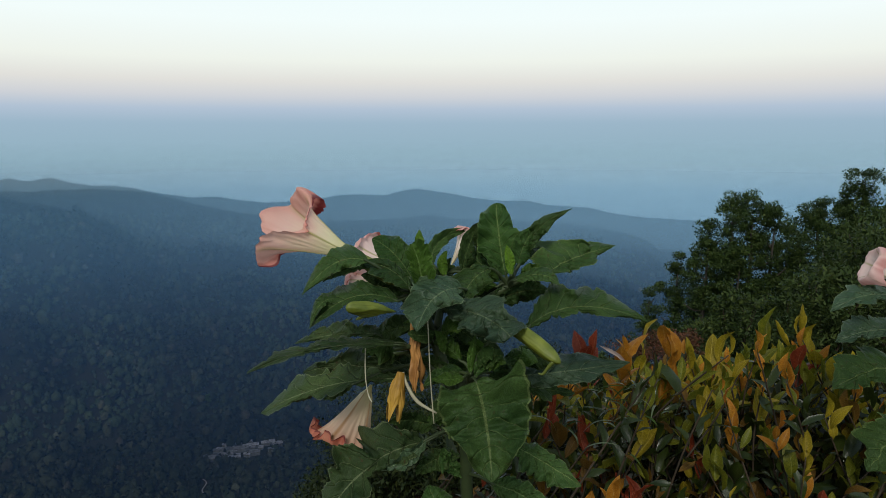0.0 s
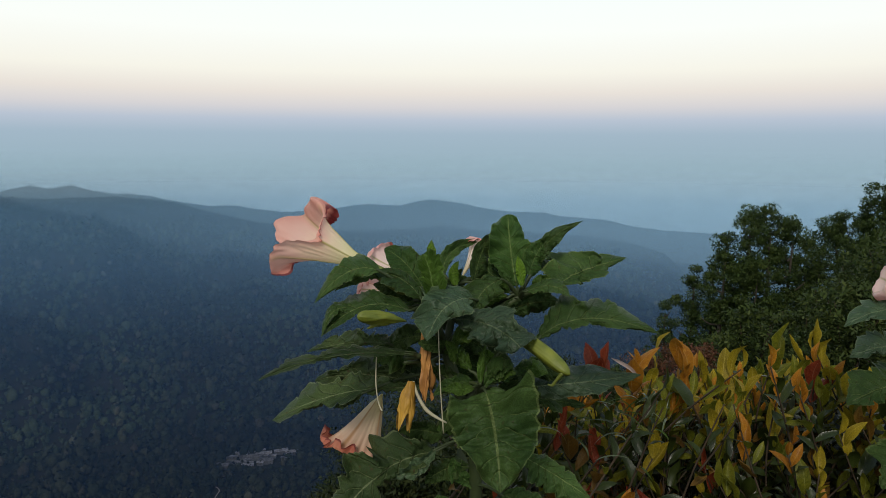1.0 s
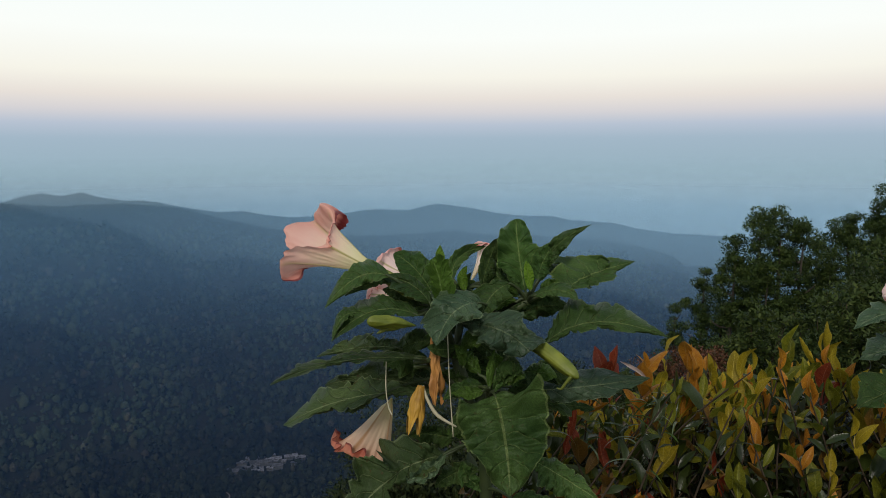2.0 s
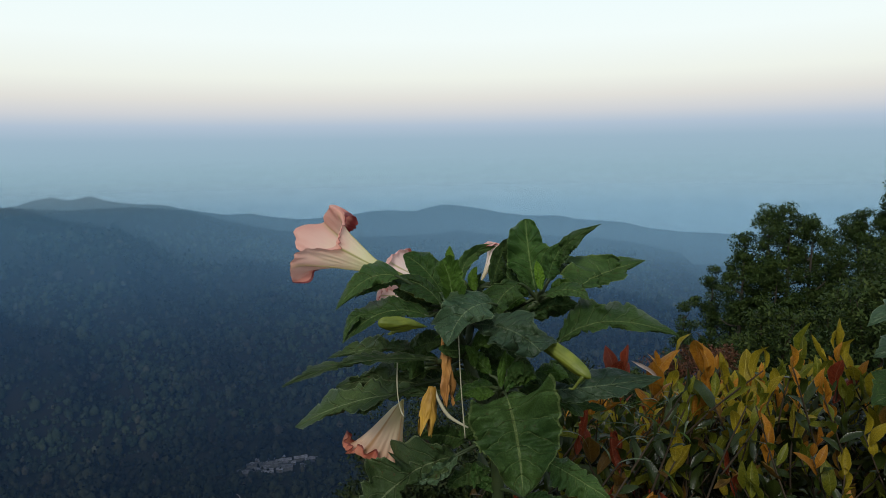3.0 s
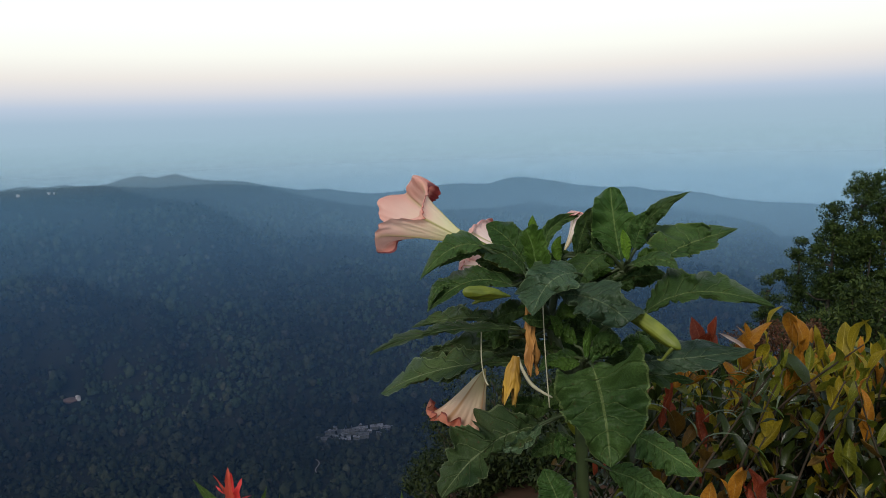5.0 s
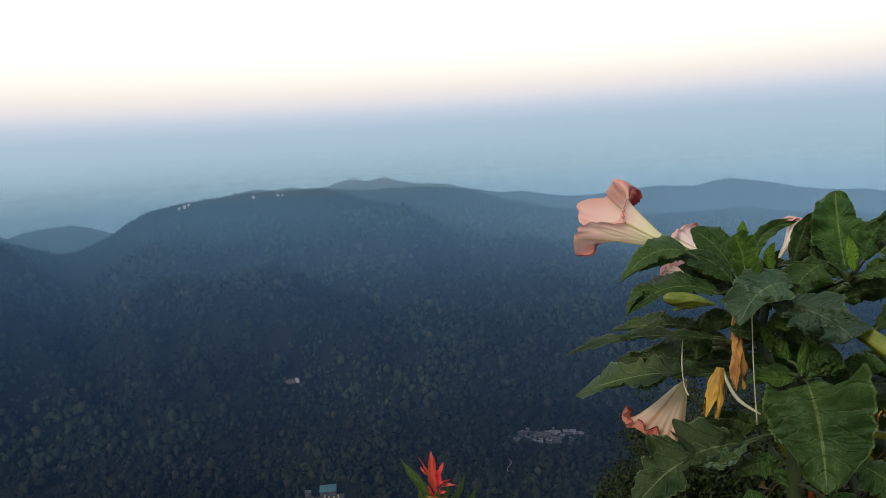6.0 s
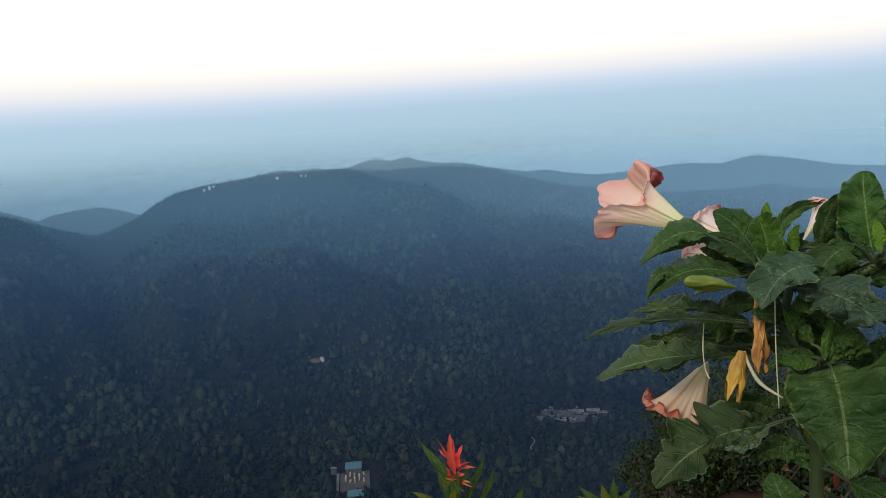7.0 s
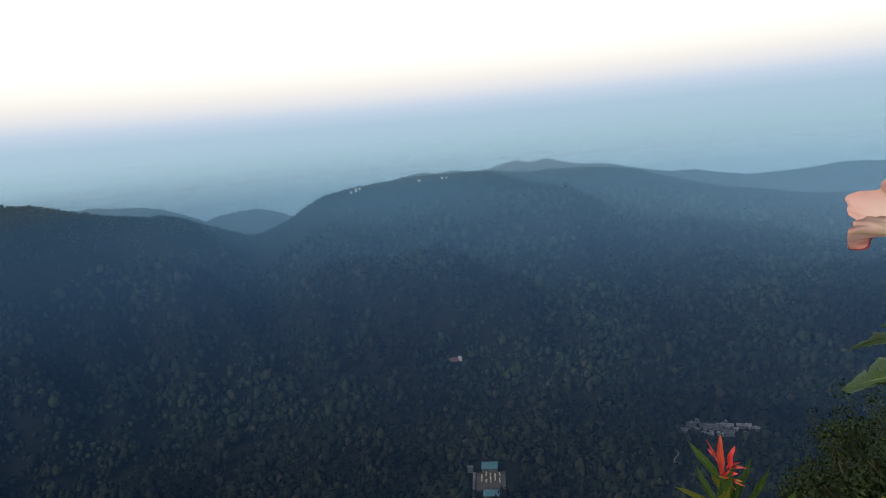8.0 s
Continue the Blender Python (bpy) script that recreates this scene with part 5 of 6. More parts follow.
trumpet_leaf((0.079, 1.080, 1.372), (0.105, 1.130, 1.401), (0.122, 1.145, 1.423), (0.149, 1.160, 1.398), 0.0079, 0.0071, -0.6, 0.4, LEAF_D, 6, 0.05, 0.5, 0.8)
trumpet_leaf((0.079, 1.080, 1.372), (0.085, 1.050, 1.387), (0.123, 1.035, 1.411), (0.144, 1.020, 1.387), 0.0095, 0.0095, -0.7, 0.6, LEAF_A, 7, 0.05, 0.55, 0.8)
trumpet_leaf((0.045, 1.050, 1.311), (0.099, 1.020, 1.325), (0.153, 1.010, 1.384), (0.263, 1.000, 1.341), 0.0235, 0.0120, -0.7, 0.5, LEAF_A, 8, 0.08, 0.42, 0.8)
trumpet_leaf((0.059, 1.060, 1.241), (0.060, 1.080, 1.234), (0.140, 1.100, 1.229), (0.274, 1.120, 1.243), 0.0203, 0.0203, -0.6, 0.3, LEAF_B, 9, 0.05, 0.5, 0.8)
trumpet_leaf((0.059, 1.060, 1.241), (0.081, 1.120, 1.209), (0.136, 1.140, 1.193), (0.198, 1.160, 1.177), 0.0105, 0.0123, -0.6, 0.4, LEAF_D, 10, 0.08, 0.5, 0.8)
trumpet_leaf((-0.030, 1.080, 1.347), (-0.015, 1.0, 1.358), (0.038, 0.965, 1.368), (0.069, 0.93, 1.339), 0.0270, 0.0260, -0.45, 0.35, LEAF_B, 11, 0.05, 0.66, 0.42)
trumpet_leaf((0.038, 1.080, 1.348), (0.009, 1.000, 1.387), (-0.034, 0.970, 1.398), (-0.051, 0.940, 1.344), 0.0177, 0.0296, 0.65, -0.55, LEAF_B, 12, 0.06, 0.5, 0.75)
trumpet_leaf((0.079, 1.080, 1.372), (0.053, 1.060, 1.403), (0.019, 1.030, 1.403), (0.003, 1.000, 1.355), 0.0173, 0.0205, 0.3, -0.5, LEAF_A, 13, 0.04, 0.5, 0.7)
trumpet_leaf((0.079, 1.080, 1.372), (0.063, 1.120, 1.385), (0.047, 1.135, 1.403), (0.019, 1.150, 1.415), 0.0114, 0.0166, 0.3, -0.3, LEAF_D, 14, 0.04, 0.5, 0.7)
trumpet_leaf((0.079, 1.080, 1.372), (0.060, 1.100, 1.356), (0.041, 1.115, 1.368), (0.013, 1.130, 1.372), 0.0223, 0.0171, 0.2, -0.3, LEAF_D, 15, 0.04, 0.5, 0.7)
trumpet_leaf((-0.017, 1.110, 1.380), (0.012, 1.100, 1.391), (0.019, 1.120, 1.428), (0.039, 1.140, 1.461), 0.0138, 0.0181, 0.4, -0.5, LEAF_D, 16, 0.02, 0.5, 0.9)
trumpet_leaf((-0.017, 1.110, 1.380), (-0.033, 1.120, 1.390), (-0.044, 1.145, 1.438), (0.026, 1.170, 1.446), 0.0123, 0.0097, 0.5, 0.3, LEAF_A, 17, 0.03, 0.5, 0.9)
trumpet_leaf((-0.017, 1.110, 1.380), (-0.013, 1.060, 1.392), (-0.026, 1.070, 1.408), (-0.011, 1.080, 1.426), 0.0066, 0.0090, 0.3, -0.3, LEAF_Y, 18, 0.0, 0.5, 0.8)
trumpet_leaf((0.038, 1.080, 1.348), (0.010, 1.070, 1.348), (0.002, 1.085, 1.377), (-0.020, 1.100, 1.381), 0.0117, 0.0158, 0.3, -0.3, LEAF_B, 19, 0.03, 0.5, 0.7)
trumpet_leaf((-0.049, 1.040, 1.363), (-0.052, 1.050, 1.369), (-0.076, 1.065, 1.427), (-0.120, 1.080, 1.444), 0.0196, 0.0245, 0.5, -0.3, LEAF_C, 20, 0.03, 0.55, 0.7)
trumpet_leaf((-0.049, 1.040, 1.363), (-0.047, 1.020, 1.370), (-0.044, 1.040, 1.408), (-0.062, 1.060, 1.439), 0.0143, 0.0223, 0.9, 0.6, LEAF_M, 21, 0.06, 0.5, 0.6)
trumpet_leaf((-0.017, 1.110, 1.380), (-0.052, 1.120, 1.414), (-0.053, 1.130, 1.433), (-0.053, 1.140, 1.449), 0.0070, 0.0070, 0.3, -0.3, LEAF_Y, 22, 0.0, 0.5, 0.8)
trumpet_leaf((-0.049, 1.040, 1.363), (-0.118, 1.000, 1.424), (-0.159, 0.990, 1.445), (-0.204, 0.980, 1.383), 0.0121, 0.0181, 0.6, -0.7, LEAF_A, 23, 0.05, 0.45, 0.9)
trumpet_leaf((-0.049, 1.040, 1.363), (-0.108, 1.020, 1.416), (-0.149, 1.010, 1.417), (-0.180, 1.000, 1.396), 0.0062, 0.0093, 0.6, -0.7, LEAF_A, 24, 0.07, 0.45, 0.9)
trumpet_leaf((-0.049, 1.040, 1.363), (-0.061, 1.000, 1.385), (-0.083, 1.010, 1.421), (-0.132, 1.020, 1.420), 0.0154, 0.0100, 0.8, -0.2, LEAF_A, 25, 0.04, 0.5, 0.9)
trumpet_leaf((-0.049, 1.040, 1.363), (-0.077, 0.990, 1.372), (-0.142, 0.980, 1.403), (-0.194, 0.970, 1.340), 0.0097, 0.0179, 0.8, -0.6, LEAF_A, 26, 0.06, 0.5, 0.8)
trumpet_leaf((-0.049, 1.040, 1.363), (-0.151, 0.985, 1.372), (-0.181, 0.975, 1.391), (-0.192, 0.965, 1.343), 0.0059, 0.0089, 0.5, -0.6, LEAF_A, 27, 0.06, 0.5, 0.8)
trumpet_leaf((-0.055, 1.080, 1.255), (-0.072, 1.000, 1.307), (-0.179, 0.940, 1.337), (-0.253, 0.880, 1.309), 0.0043, 0.0071, 0.9, -1.4, LEAF_E, 28, 0.16, 0.5, 0.6)
trumpet_leaf((-0.055, 1.080, 1.255), (-0.072, 1.010, 1.307), (-0.176, 0.950, 1.335), (-0.243, 0.890, 1.314), 0.0029, 0.0043, 0.9, -1.6, LEAF_E, 29, 0.14, 0.5, 0.7)
trumpet_leaf((-0.055, 1.080, 1.255), (-0.110, 1.050, 1.308), (-0.165, 1.075, 1.310), (-0.243, 1.100, 1.280), 0.0074, 0.0148, 0.5, -0.8, LEAF_E, 30, 0.12, 0.5, 0.8)
trumpet_leaf((-0.055, 1.080, 1.255), (-0.067, 1.080, 1.236), (-0.153, 1.100, 1.258), (-0.236, 1.120, 1.227), 0.0140, 0.0210, 0.5, -0.5, LEAF_E, 31, 0.12, 0.45, 0.6)
trumpet_leaf((-0.055, 1.080, 1.255), (-0.061, 1.050, 1.240), (-0.180, 1.055, 1.250), (-0.288, 1.060, 1.185), 0.0105, 0.0150, 0.6, -0.7, LEAF_E, 32, 0.14, 0.5, 0.55)
trumpet_leaf((-0.055, 1.080, 1.255), (-0.146, 1.045, 1.236), (-0.173, 1.045, 1.221), (-0.192, 1.045, 1.211), 0.0064, 0.0080, 0.5, -0.5, LEAF_E, 33, 0.1, 0.5, 0.7)
trumpet_leaf((-0.055, 1.080, 1.255), (-0.055, 1.100, 1.224), (-0.083, 1.120, 1.248), (-0.134, 1.140, 1.258), 0.0189, 0.0207, 0.3, -0.3, LEAF_E, 34, 0.05, 0.5, 0.8)
trumpet_leaf((0.013, 1.050, 1.166), (-0.044, 1.040, 1.148), (-0.123, 1.000, 1.157), (-0.182, 0.960, 1.072), 0.0229, 0.0382, 0.4, -0.35, LEAF_E, 35, 0.09, 0.5, 0.55)
trumpet_leaf((0.013, 1.050, 1.166), (-0.042, 1.020, 1.161), (-0.067, 1.010, 1.130), (-0.106, 1.000, 1.125), 0.0100, 0.0123, 0.5, 0.2, LEAF_B, 36, 0.06, 0.5, 0.8)
trumpet_leaf((0.021, 1.000, 1.257), (0.026, 0.955, 1.272), (0.040, 0.905, 1.240), (0.042, 0.865, 1.176), 0.0600, 0.0560, 0.22, 0.18, LEAF_A, 37, 0.018, 0.36, 0.82, None, 0.5)
trumpet_leaf((0.021, 1.000, 1.257), (0.020, 0.980, 1.273), (0.019, 0.990, 1.294), (0.028, 1.000, 1.324), 0.0060, 0.0060, 0.4, -0.4, LEAF_M, 38, 0.0, 0.5, 0.9)
trumpet_leaf((0.021, 1.000, 1.257), (0.011, 0.980, 1.269), (-0.007, 0.975, 1.265), (-0.033, 0.970, 1.270), 0.0067, 0.0074, 0.5, -0.4, LEAF_M, 39, 0.03, 0.5, 0.8)
trumpet_leaf((0.021, 1.000, 1.257), (0.025, 0.990, 1.264), (0.041, 0.995, 1.299), (0.061, 1.000, 1.270), 0.0106, 0.0114, 0.2, 0.2, LEAF_C, 40, 0.03, 0.5, 0.8)
trumpet_leaf((0.021, 1.000, 1.257), (0.025, 1.000, 1.280), (0.036, 1.010, 1.291), (0.050, 1.020, 1.303), 0.0046, 0.0046, 0.3, -0.3, LEAF_M, 41, 0.0, 0.5, 0.8)
trumpet_leaf((0.021, 1.000, 1.257), (0.012, 1.020, 1.261), (-0.016, 1.010, 1.271), (-0.045, 1.000, 1.248), 0.0093, 0.0100, 0.4, -0.4, LEAF_C, 42, 0.04, 0.5, 0.8)
trumpet_leaf((0.013, 1.050, 1.166), (0.091, 1.050, 1.135), (0.112, 1.035, 1.134), (0.183, 1.020, 1.089), 0.0158, 0.0269, -0.3, 0.3, LEAF_A, 43, 0.06, 0.5, 0.7)
trumpet_leaf((0.014, 1.060, 1.089), (0.054, 1.020, 1.093), (0.089, 1.000, 1.095), (0.139, 0.980, 1.064), 0.0183, 0.0229, -0.3, 0.3, LEAF_A, 44, 0.04, 0.5, 0.8)
trumpet_leaf((0.014, 1.050, 0.967), (-0.006, 0.980, 1.036), (-0.024, 1.000, 1.063), (-0.039, 1.020, 1.091), 0.0229, 0.0244, 0.2, -0.2, LEAF_C, 45, 0.02, 0.5, 0.7)
trumpet_leaf((0.014, 1.050, 0.967), (0.080, 1.020, 1.018), (0.137, 1.010, 1.036), (0.188, 1.000, 1.062), 0.0185, 0.0201, -0.3, 0.3, LEAF_C, 46, 0.03, 0.5, 0.8)
trumpet_leaf((-0.029, 1.060, 1.297), (-0.027, 1.020, 1.319), (-0.042, 1.010, 1.315), (-0.066, 1.000, 1.324), 0.0093, 0.0123, 0.4, -0.4, LEAF_D, 47, 0.03, 0.5, 0.7)
trumpet_leaf((-0.029, 1.060, 1.297), (-0.016, 1.000, 1.296), (-0.015, 0.995, 1.315), (-0.029, 0.990, 1.331), 0.0061, 0.0076, 0.3, -0.3, LEAF_M, 48, 0.0, 0.5, 0.7)
trumpet_leaf((0.038, 1.080, 1.348), (0.008, 1.060, 1.334), (0.027, 1.080, 1.339), (0.063, 1.100, 1.345), 0.0099, 0.0116, -0.4, 0.3, LEAF_B, 49, 0.03, 0.5, 0.8)
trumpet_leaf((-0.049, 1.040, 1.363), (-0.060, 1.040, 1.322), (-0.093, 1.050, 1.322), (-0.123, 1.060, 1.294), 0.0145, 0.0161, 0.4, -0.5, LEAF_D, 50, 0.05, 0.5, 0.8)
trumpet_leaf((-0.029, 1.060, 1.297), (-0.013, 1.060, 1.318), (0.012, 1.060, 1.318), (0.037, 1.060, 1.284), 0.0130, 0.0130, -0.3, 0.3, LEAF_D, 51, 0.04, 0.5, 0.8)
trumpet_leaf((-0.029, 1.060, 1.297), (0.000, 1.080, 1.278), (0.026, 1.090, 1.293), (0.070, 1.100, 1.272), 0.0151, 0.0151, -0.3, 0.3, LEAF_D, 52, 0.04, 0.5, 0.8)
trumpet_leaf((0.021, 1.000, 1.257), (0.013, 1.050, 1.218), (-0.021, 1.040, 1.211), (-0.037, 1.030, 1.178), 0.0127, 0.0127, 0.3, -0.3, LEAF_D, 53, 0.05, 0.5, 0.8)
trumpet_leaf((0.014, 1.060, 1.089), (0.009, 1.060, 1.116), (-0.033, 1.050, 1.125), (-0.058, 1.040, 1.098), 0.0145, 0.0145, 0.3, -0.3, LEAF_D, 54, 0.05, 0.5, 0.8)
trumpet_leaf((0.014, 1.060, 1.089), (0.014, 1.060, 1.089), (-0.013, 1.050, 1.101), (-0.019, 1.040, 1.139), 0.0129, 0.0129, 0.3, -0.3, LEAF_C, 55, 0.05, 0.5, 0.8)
# wood
stem_part("stem", plant, [(0.03, 1.10, -0.15), (0.03, 1.09, 0.5), (0.025, 1.08, 0.85), (0.018, 1.06, 1.071), (0.013, 1.05, 1.166), (-0.01, 1.055, 1.24), (-0.029, 1.06, 1.297)], [0.014, 0.012, 0.010, 0.0095, 0.009, 0.0085, 0.008], M_STEM, 12)
stem_part("branch", plant, [(-0.029, 1.06, 1.297), (0.0, 1.07, 1.325), (0.038, 1.08, 1.348), (0.079, 1.08, 1.374), (0.085, 1.08, 1.395)], [0.008, 0.007, 0.006, 0.005, 0.003], M_STEM, 10)
stem_part("branch", plant, [(-0.029, 1.06, 1.297), (-0.04, 1.05, 1.33), (-0.049, 1.04, 1.365), (-0.047, 1.05, 1.396)], [0.008, 0.007, 0.006, 0.003], M_STEM, 10)
stem_part("branch", plant, [(0.013, 1.05, 1.166), (0.02, 1.03, 1.22), (0.021, 1.0, 1.262), (0.02, 0.995, 1.275)], [0.008, 0.007, 0.006, 0.003], M_STEM, 10)
stem_part("branch", plant, [(-0.029, 1.06, 1.297), (-0.02, 1.09, 1.34), (-0.008, 1.12, 1.385)], [0.007, 0.006, 0.004], M_STEM, 8)
stem_part("branch", plant, [(0.0, 1.055, 1.22), (0.03, 1.06, 1.25), (0.058, 1.06, 1.262)], [0.006, 0.005, 0.004], M_STEM, 8)
stem_part("branch", plant, [(0.0, 1.055, 1.22), (-0.03, 1.07, 1.25), (-0.052, 1.08, 1.272)], [0.006, 0.005, 0.004], M_STEM, 8)
stem_part("branch", plant, [(-0.029, 1.06, 1.297), (-0.06, 1.02, 1.300), (-0.085, 1.0, 1.303)], [0.005, 0.004, 0.003], M_STEM, 8)

# leaves deep inside the crown
rl = random.Random(41)
NODES = [(0.079, 1.08, 1.374), (-0.049, 1.04, 1.365), (0.021, 1.0, 1.262), (-0.029, 1.06, 1.297), (0.038, 1.08, 1.348), (-0.008, 1.12, 1.385), (0.013, 1.05, 1.166), (0.058, 1.06, 1.262), (-0.052, 1.08, 1.272)]
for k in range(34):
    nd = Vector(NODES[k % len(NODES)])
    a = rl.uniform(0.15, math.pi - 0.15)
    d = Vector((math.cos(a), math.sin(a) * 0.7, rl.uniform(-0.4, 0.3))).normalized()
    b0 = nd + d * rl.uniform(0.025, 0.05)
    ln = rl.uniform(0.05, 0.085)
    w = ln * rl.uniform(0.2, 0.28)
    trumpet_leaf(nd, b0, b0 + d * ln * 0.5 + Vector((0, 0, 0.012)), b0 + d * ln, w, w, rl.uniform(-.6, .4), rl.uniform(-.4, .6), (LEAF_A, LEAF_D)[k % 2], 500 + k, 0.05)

# young leaves round the nodes
for k in range(26):
    nd = Vector([(0.079, 1.08, 1.374), (0.021, 1.0, 1.270), (-0.049, 1.04, 1.365), (0.013, 1.05, 1.166), (0.058, 1.06, 1.262), (-0.029, 1.05, 1.297), (0.038, 1.07, 1.345)][k % 7])
    a = rl.uniform(0, 2 * math.pi)
    d = Vector((math.cos(a), -0.25 + 0.35 * math.sin(a), rl.uniform(-0.25, 0.75))).normalized()
    b0 = nd + d * rl.uniform(0.010, 0.022)
    ln = rl.uniform(0.028, 0.055)
    w = ln * rl.uniform(0.17, 0.25)
    trumpet_leaf(nd, b0, b0 + d * ln * 0.55 + Vector((0, 0, 0.010)), b0 + d * ln - Vector((0, 0, rl.uniform(0, 0.016))), w, w, rl.uniform(-.7, .7), rl.uniform(-.7, .7), (LEAF_M, LEAF_C, LEAF_M, LEAF_A, LEAF_M)[k % 5], 560 + k, 0.04)

# the open flower
corolla(plant, (-0.133, 1.050, 1.418), (-0.260, 1.060, 1.478), M_PETAL, "open salmon pink trumpet flower with cream tube")
pod("calyx", plant, (-0.071, 1.04, 1.381), (-0.140, 1.052, 1.424), 0.010, M_CALYX, "green tubular calyx", ribs=5)
# the withering flower below
flower(plant, (-0.133, 1.150, 1.196), (-0.174, 1.110, 1.107), 0.054, M_WILT, 7.1, face=(0.5, -0.8, 0.2), label="withering pleated salmon trumpet flower hanging down", limb=0.06, pleat=0.09, ragged=0.12, curl=0.07, ruffle=0.13, belly=0.42, fine=0.07)
# flowers half hidden among the leaves
flower(plant, (-0.085, 1.13, 1.395), (-0.140, 1.175, 1.402), 0.034, M_PINK, 4.4, face=(0, -0.6, 0.8), label="pink trumpet flower half hidden by leaves", limb=0.1, ruffle=0.03, curl=0.08)
flower(plant, (-0.100, 1.13, 1.375), (-0.160, 1.16, 1.358), 0.024, M_PINK, 9.4, face=(0, -0.6, 0.8), label="pink trumpet flower half hidden by leaves", limb=0.1, ruffle=0.03, curl=0.08)
flower(plant, (-0.006, 1.15, 1.388), (0.022, 1.18, 1.440), 0.020, M_PINK, 5.9, face=(1, -0.6, 0.2), label="pink trumpet flower half hidden by leaves", limb=0.1, ruffle=0.03, curl=0.08)
# calyxes, seed pod and withered parts
pod("calyx", plant, (-0.08, 0.975, 1.361), (-0.14, 0.935, 1.377), 0.0105, M_BUD, "inflated yellow-green calyx", bend=0.02, rough=0.06, ribs=4, point=-0.6, folds=0.10)
pod("calyx", plant, (-0.095, 1.000, 1.355), (-0.135, 0.990, 1.346), 0.0052, M_BUD, "small folded yellow-green calyx", bend=0.08, rough=0.1, point=0.5, folds=0.2, seed=4)
pod("seed_pod", plant, (0.056, 1.010, 1.344), (0.133, 0.935, 1.303), 0.0108, M_BUD, "long ridged yellow-green pod", bend=0.03, ribs=4, rough=0.04, folds=0.05)
stem_part("pod_point", plant, [(0.124, 0.938, 1.304), (0.117, 0.94, 1.294), (0.112, 0.942, 1.286), (0.106, 0.942, 1.287)], [0.003, 0.002, 0.002, 0.001], M_CALYX, 6)
stem_part("pod_stalk", plant, [(0.021, 1.0, 1.275), (0.045, 1.0, 1.31), (0.069, 0.988, 1.342)], [0.004, 0.003, 0.004], M_STEM, 8)
pod("withered_calyx", plant, (-0.076, 1.02, 1.262), (-0.088, 1.0, 1.196), 0.0115, M_YELLOW, "withered yellow calyx split into points", teeth=4, rough=0.06, folds=0.10)
pod("withered_flower", plant, (-0.059, 1.02, 1.335), (-0.056, 1.01, 1.236), 0.0072, M_AMBER, "shrivelled orange trumpet flower", teeth=3, rough=0.2, seed=3, folds=0.6)
pod("withered_flower", plant, (-0.014, 1.03, 1.392), (-0.026, 1.02, 1.372), 0.008, M_AMBER, "shrivelled orange flower remnant", teeth=3, rough=0.2, seed=8, folds=0.5)
stem_part("style", plant, [(-0.122, 0.990, 1.319), (-0.123, 0.985, 1.274), (-0.120, 0.985, 1.245), (-0.114, 0.980, 1.233)], [0.0009, 0.0009, 0.0009, 0.0012], M_STYLE, 6, "thin pale hanging style")
stem_part("style", plant, [(-0.038, 1.0, 1.345), (-0.035, 0.99, 1.273), (-0.030, 0.99, 1.198)], [0.0008, 0.0008, 0.0010], M_STYLE, 6, "thin pale hanging style")
stem_part("withered_tube", plant, [(-0.074, 1.02, 1.262), (-0.068, 1.015, 1.245), (-0.053, 1.01, 1.222), (-0.026, 1.01, 1.205)], [0.002, 0.0024, 0.0028, 0.0012], M_STYLE, 8, "curled dry flower tube")
stem_part("leaf_rib", plant, [(-0.029, 1.06, 1.297), (-0.06, 1.03, 1.290), (-0.085, 1.0, 1.296)], [0.003, 0.003, 0.002], M_STEM, 6)

# ---- second trumpet shrub ----
second = thing("flowering_shrub", (0.86, 1.27, float(land_z(34, 1.53)[0])), "leafy shrub with a pale pink trumpet flower beside the bush", "shrub")
stem_part("stem", second, [(0.86, 1.27, -0.1), (0.86, 1.27, 0.6), (0.85, 1.26, 1.0), (0.82, 1.25, 1.25), (0.80, 1.25, 1.32)], [0.016, 0.014, 0.012, 0.008, 0.005], M_STEM, 10)
flower(second, (0.80, 1.24, 1.335), (0.722, 1.27, 1.372), 0.033, M_PALE, 1.2, face=(0, -0.5, 0.8), label="pale pink trumpet flower", limb=0.24, pleat=0.010, ruffle=0.04, curl=0.26, fine=0.006)
trumpet_leaf((0.82, 1.25, 1.27), (0.79, 1.25, 1.306), (0.72, 1.25, 1.343), (0.653, 1.25, 1.290), 0.011, 0.015, 0.6, -0.6, LEAF_B, 201, 0.04, 0.5, 0.8, second)
trumpet_leaf((0.82, 1.25, 1.25), (0.80, 1.25, 1.252), (0.73, 1.25, 1.270), (0.667, 1.25, 1.236), 0.012, 0.02, 0.6, -0.7, LEAF_B, 202, 0.06, 0.5, 0.8, second)
trumpet_leaf((0.84, 1.25, 1.15), (0.80, 1.25, 1.185), (0.73, 1.24, 1.205), (0.670, 1.25, 1.150), 0.02, 0.03, 0.5, -0.6, LEAF_A, 203, 0.06, 0.5, 0.8, second)
trumpet_leaf((0.82, 1.25, 1.28), (0.83, 1.25, 1.33), (0.81, 1.27, 1.38), (0.80, 1.30, 1.43), 0.025, 0.03, 0.2, -0.2, LEAF_A, 204, 0.03, 0.5, 0.8, second)
trumpet_leaf((0.84, 1.25, 1.1), (0.80, 1.22, 1.10), (0.75, 1.2, 1.09), (0.70, 1.18, 1.03), 0.03, 0.03, 0.4, -0.4, LEAF_D, 205, 0.05, 0.5, 0.8, second)
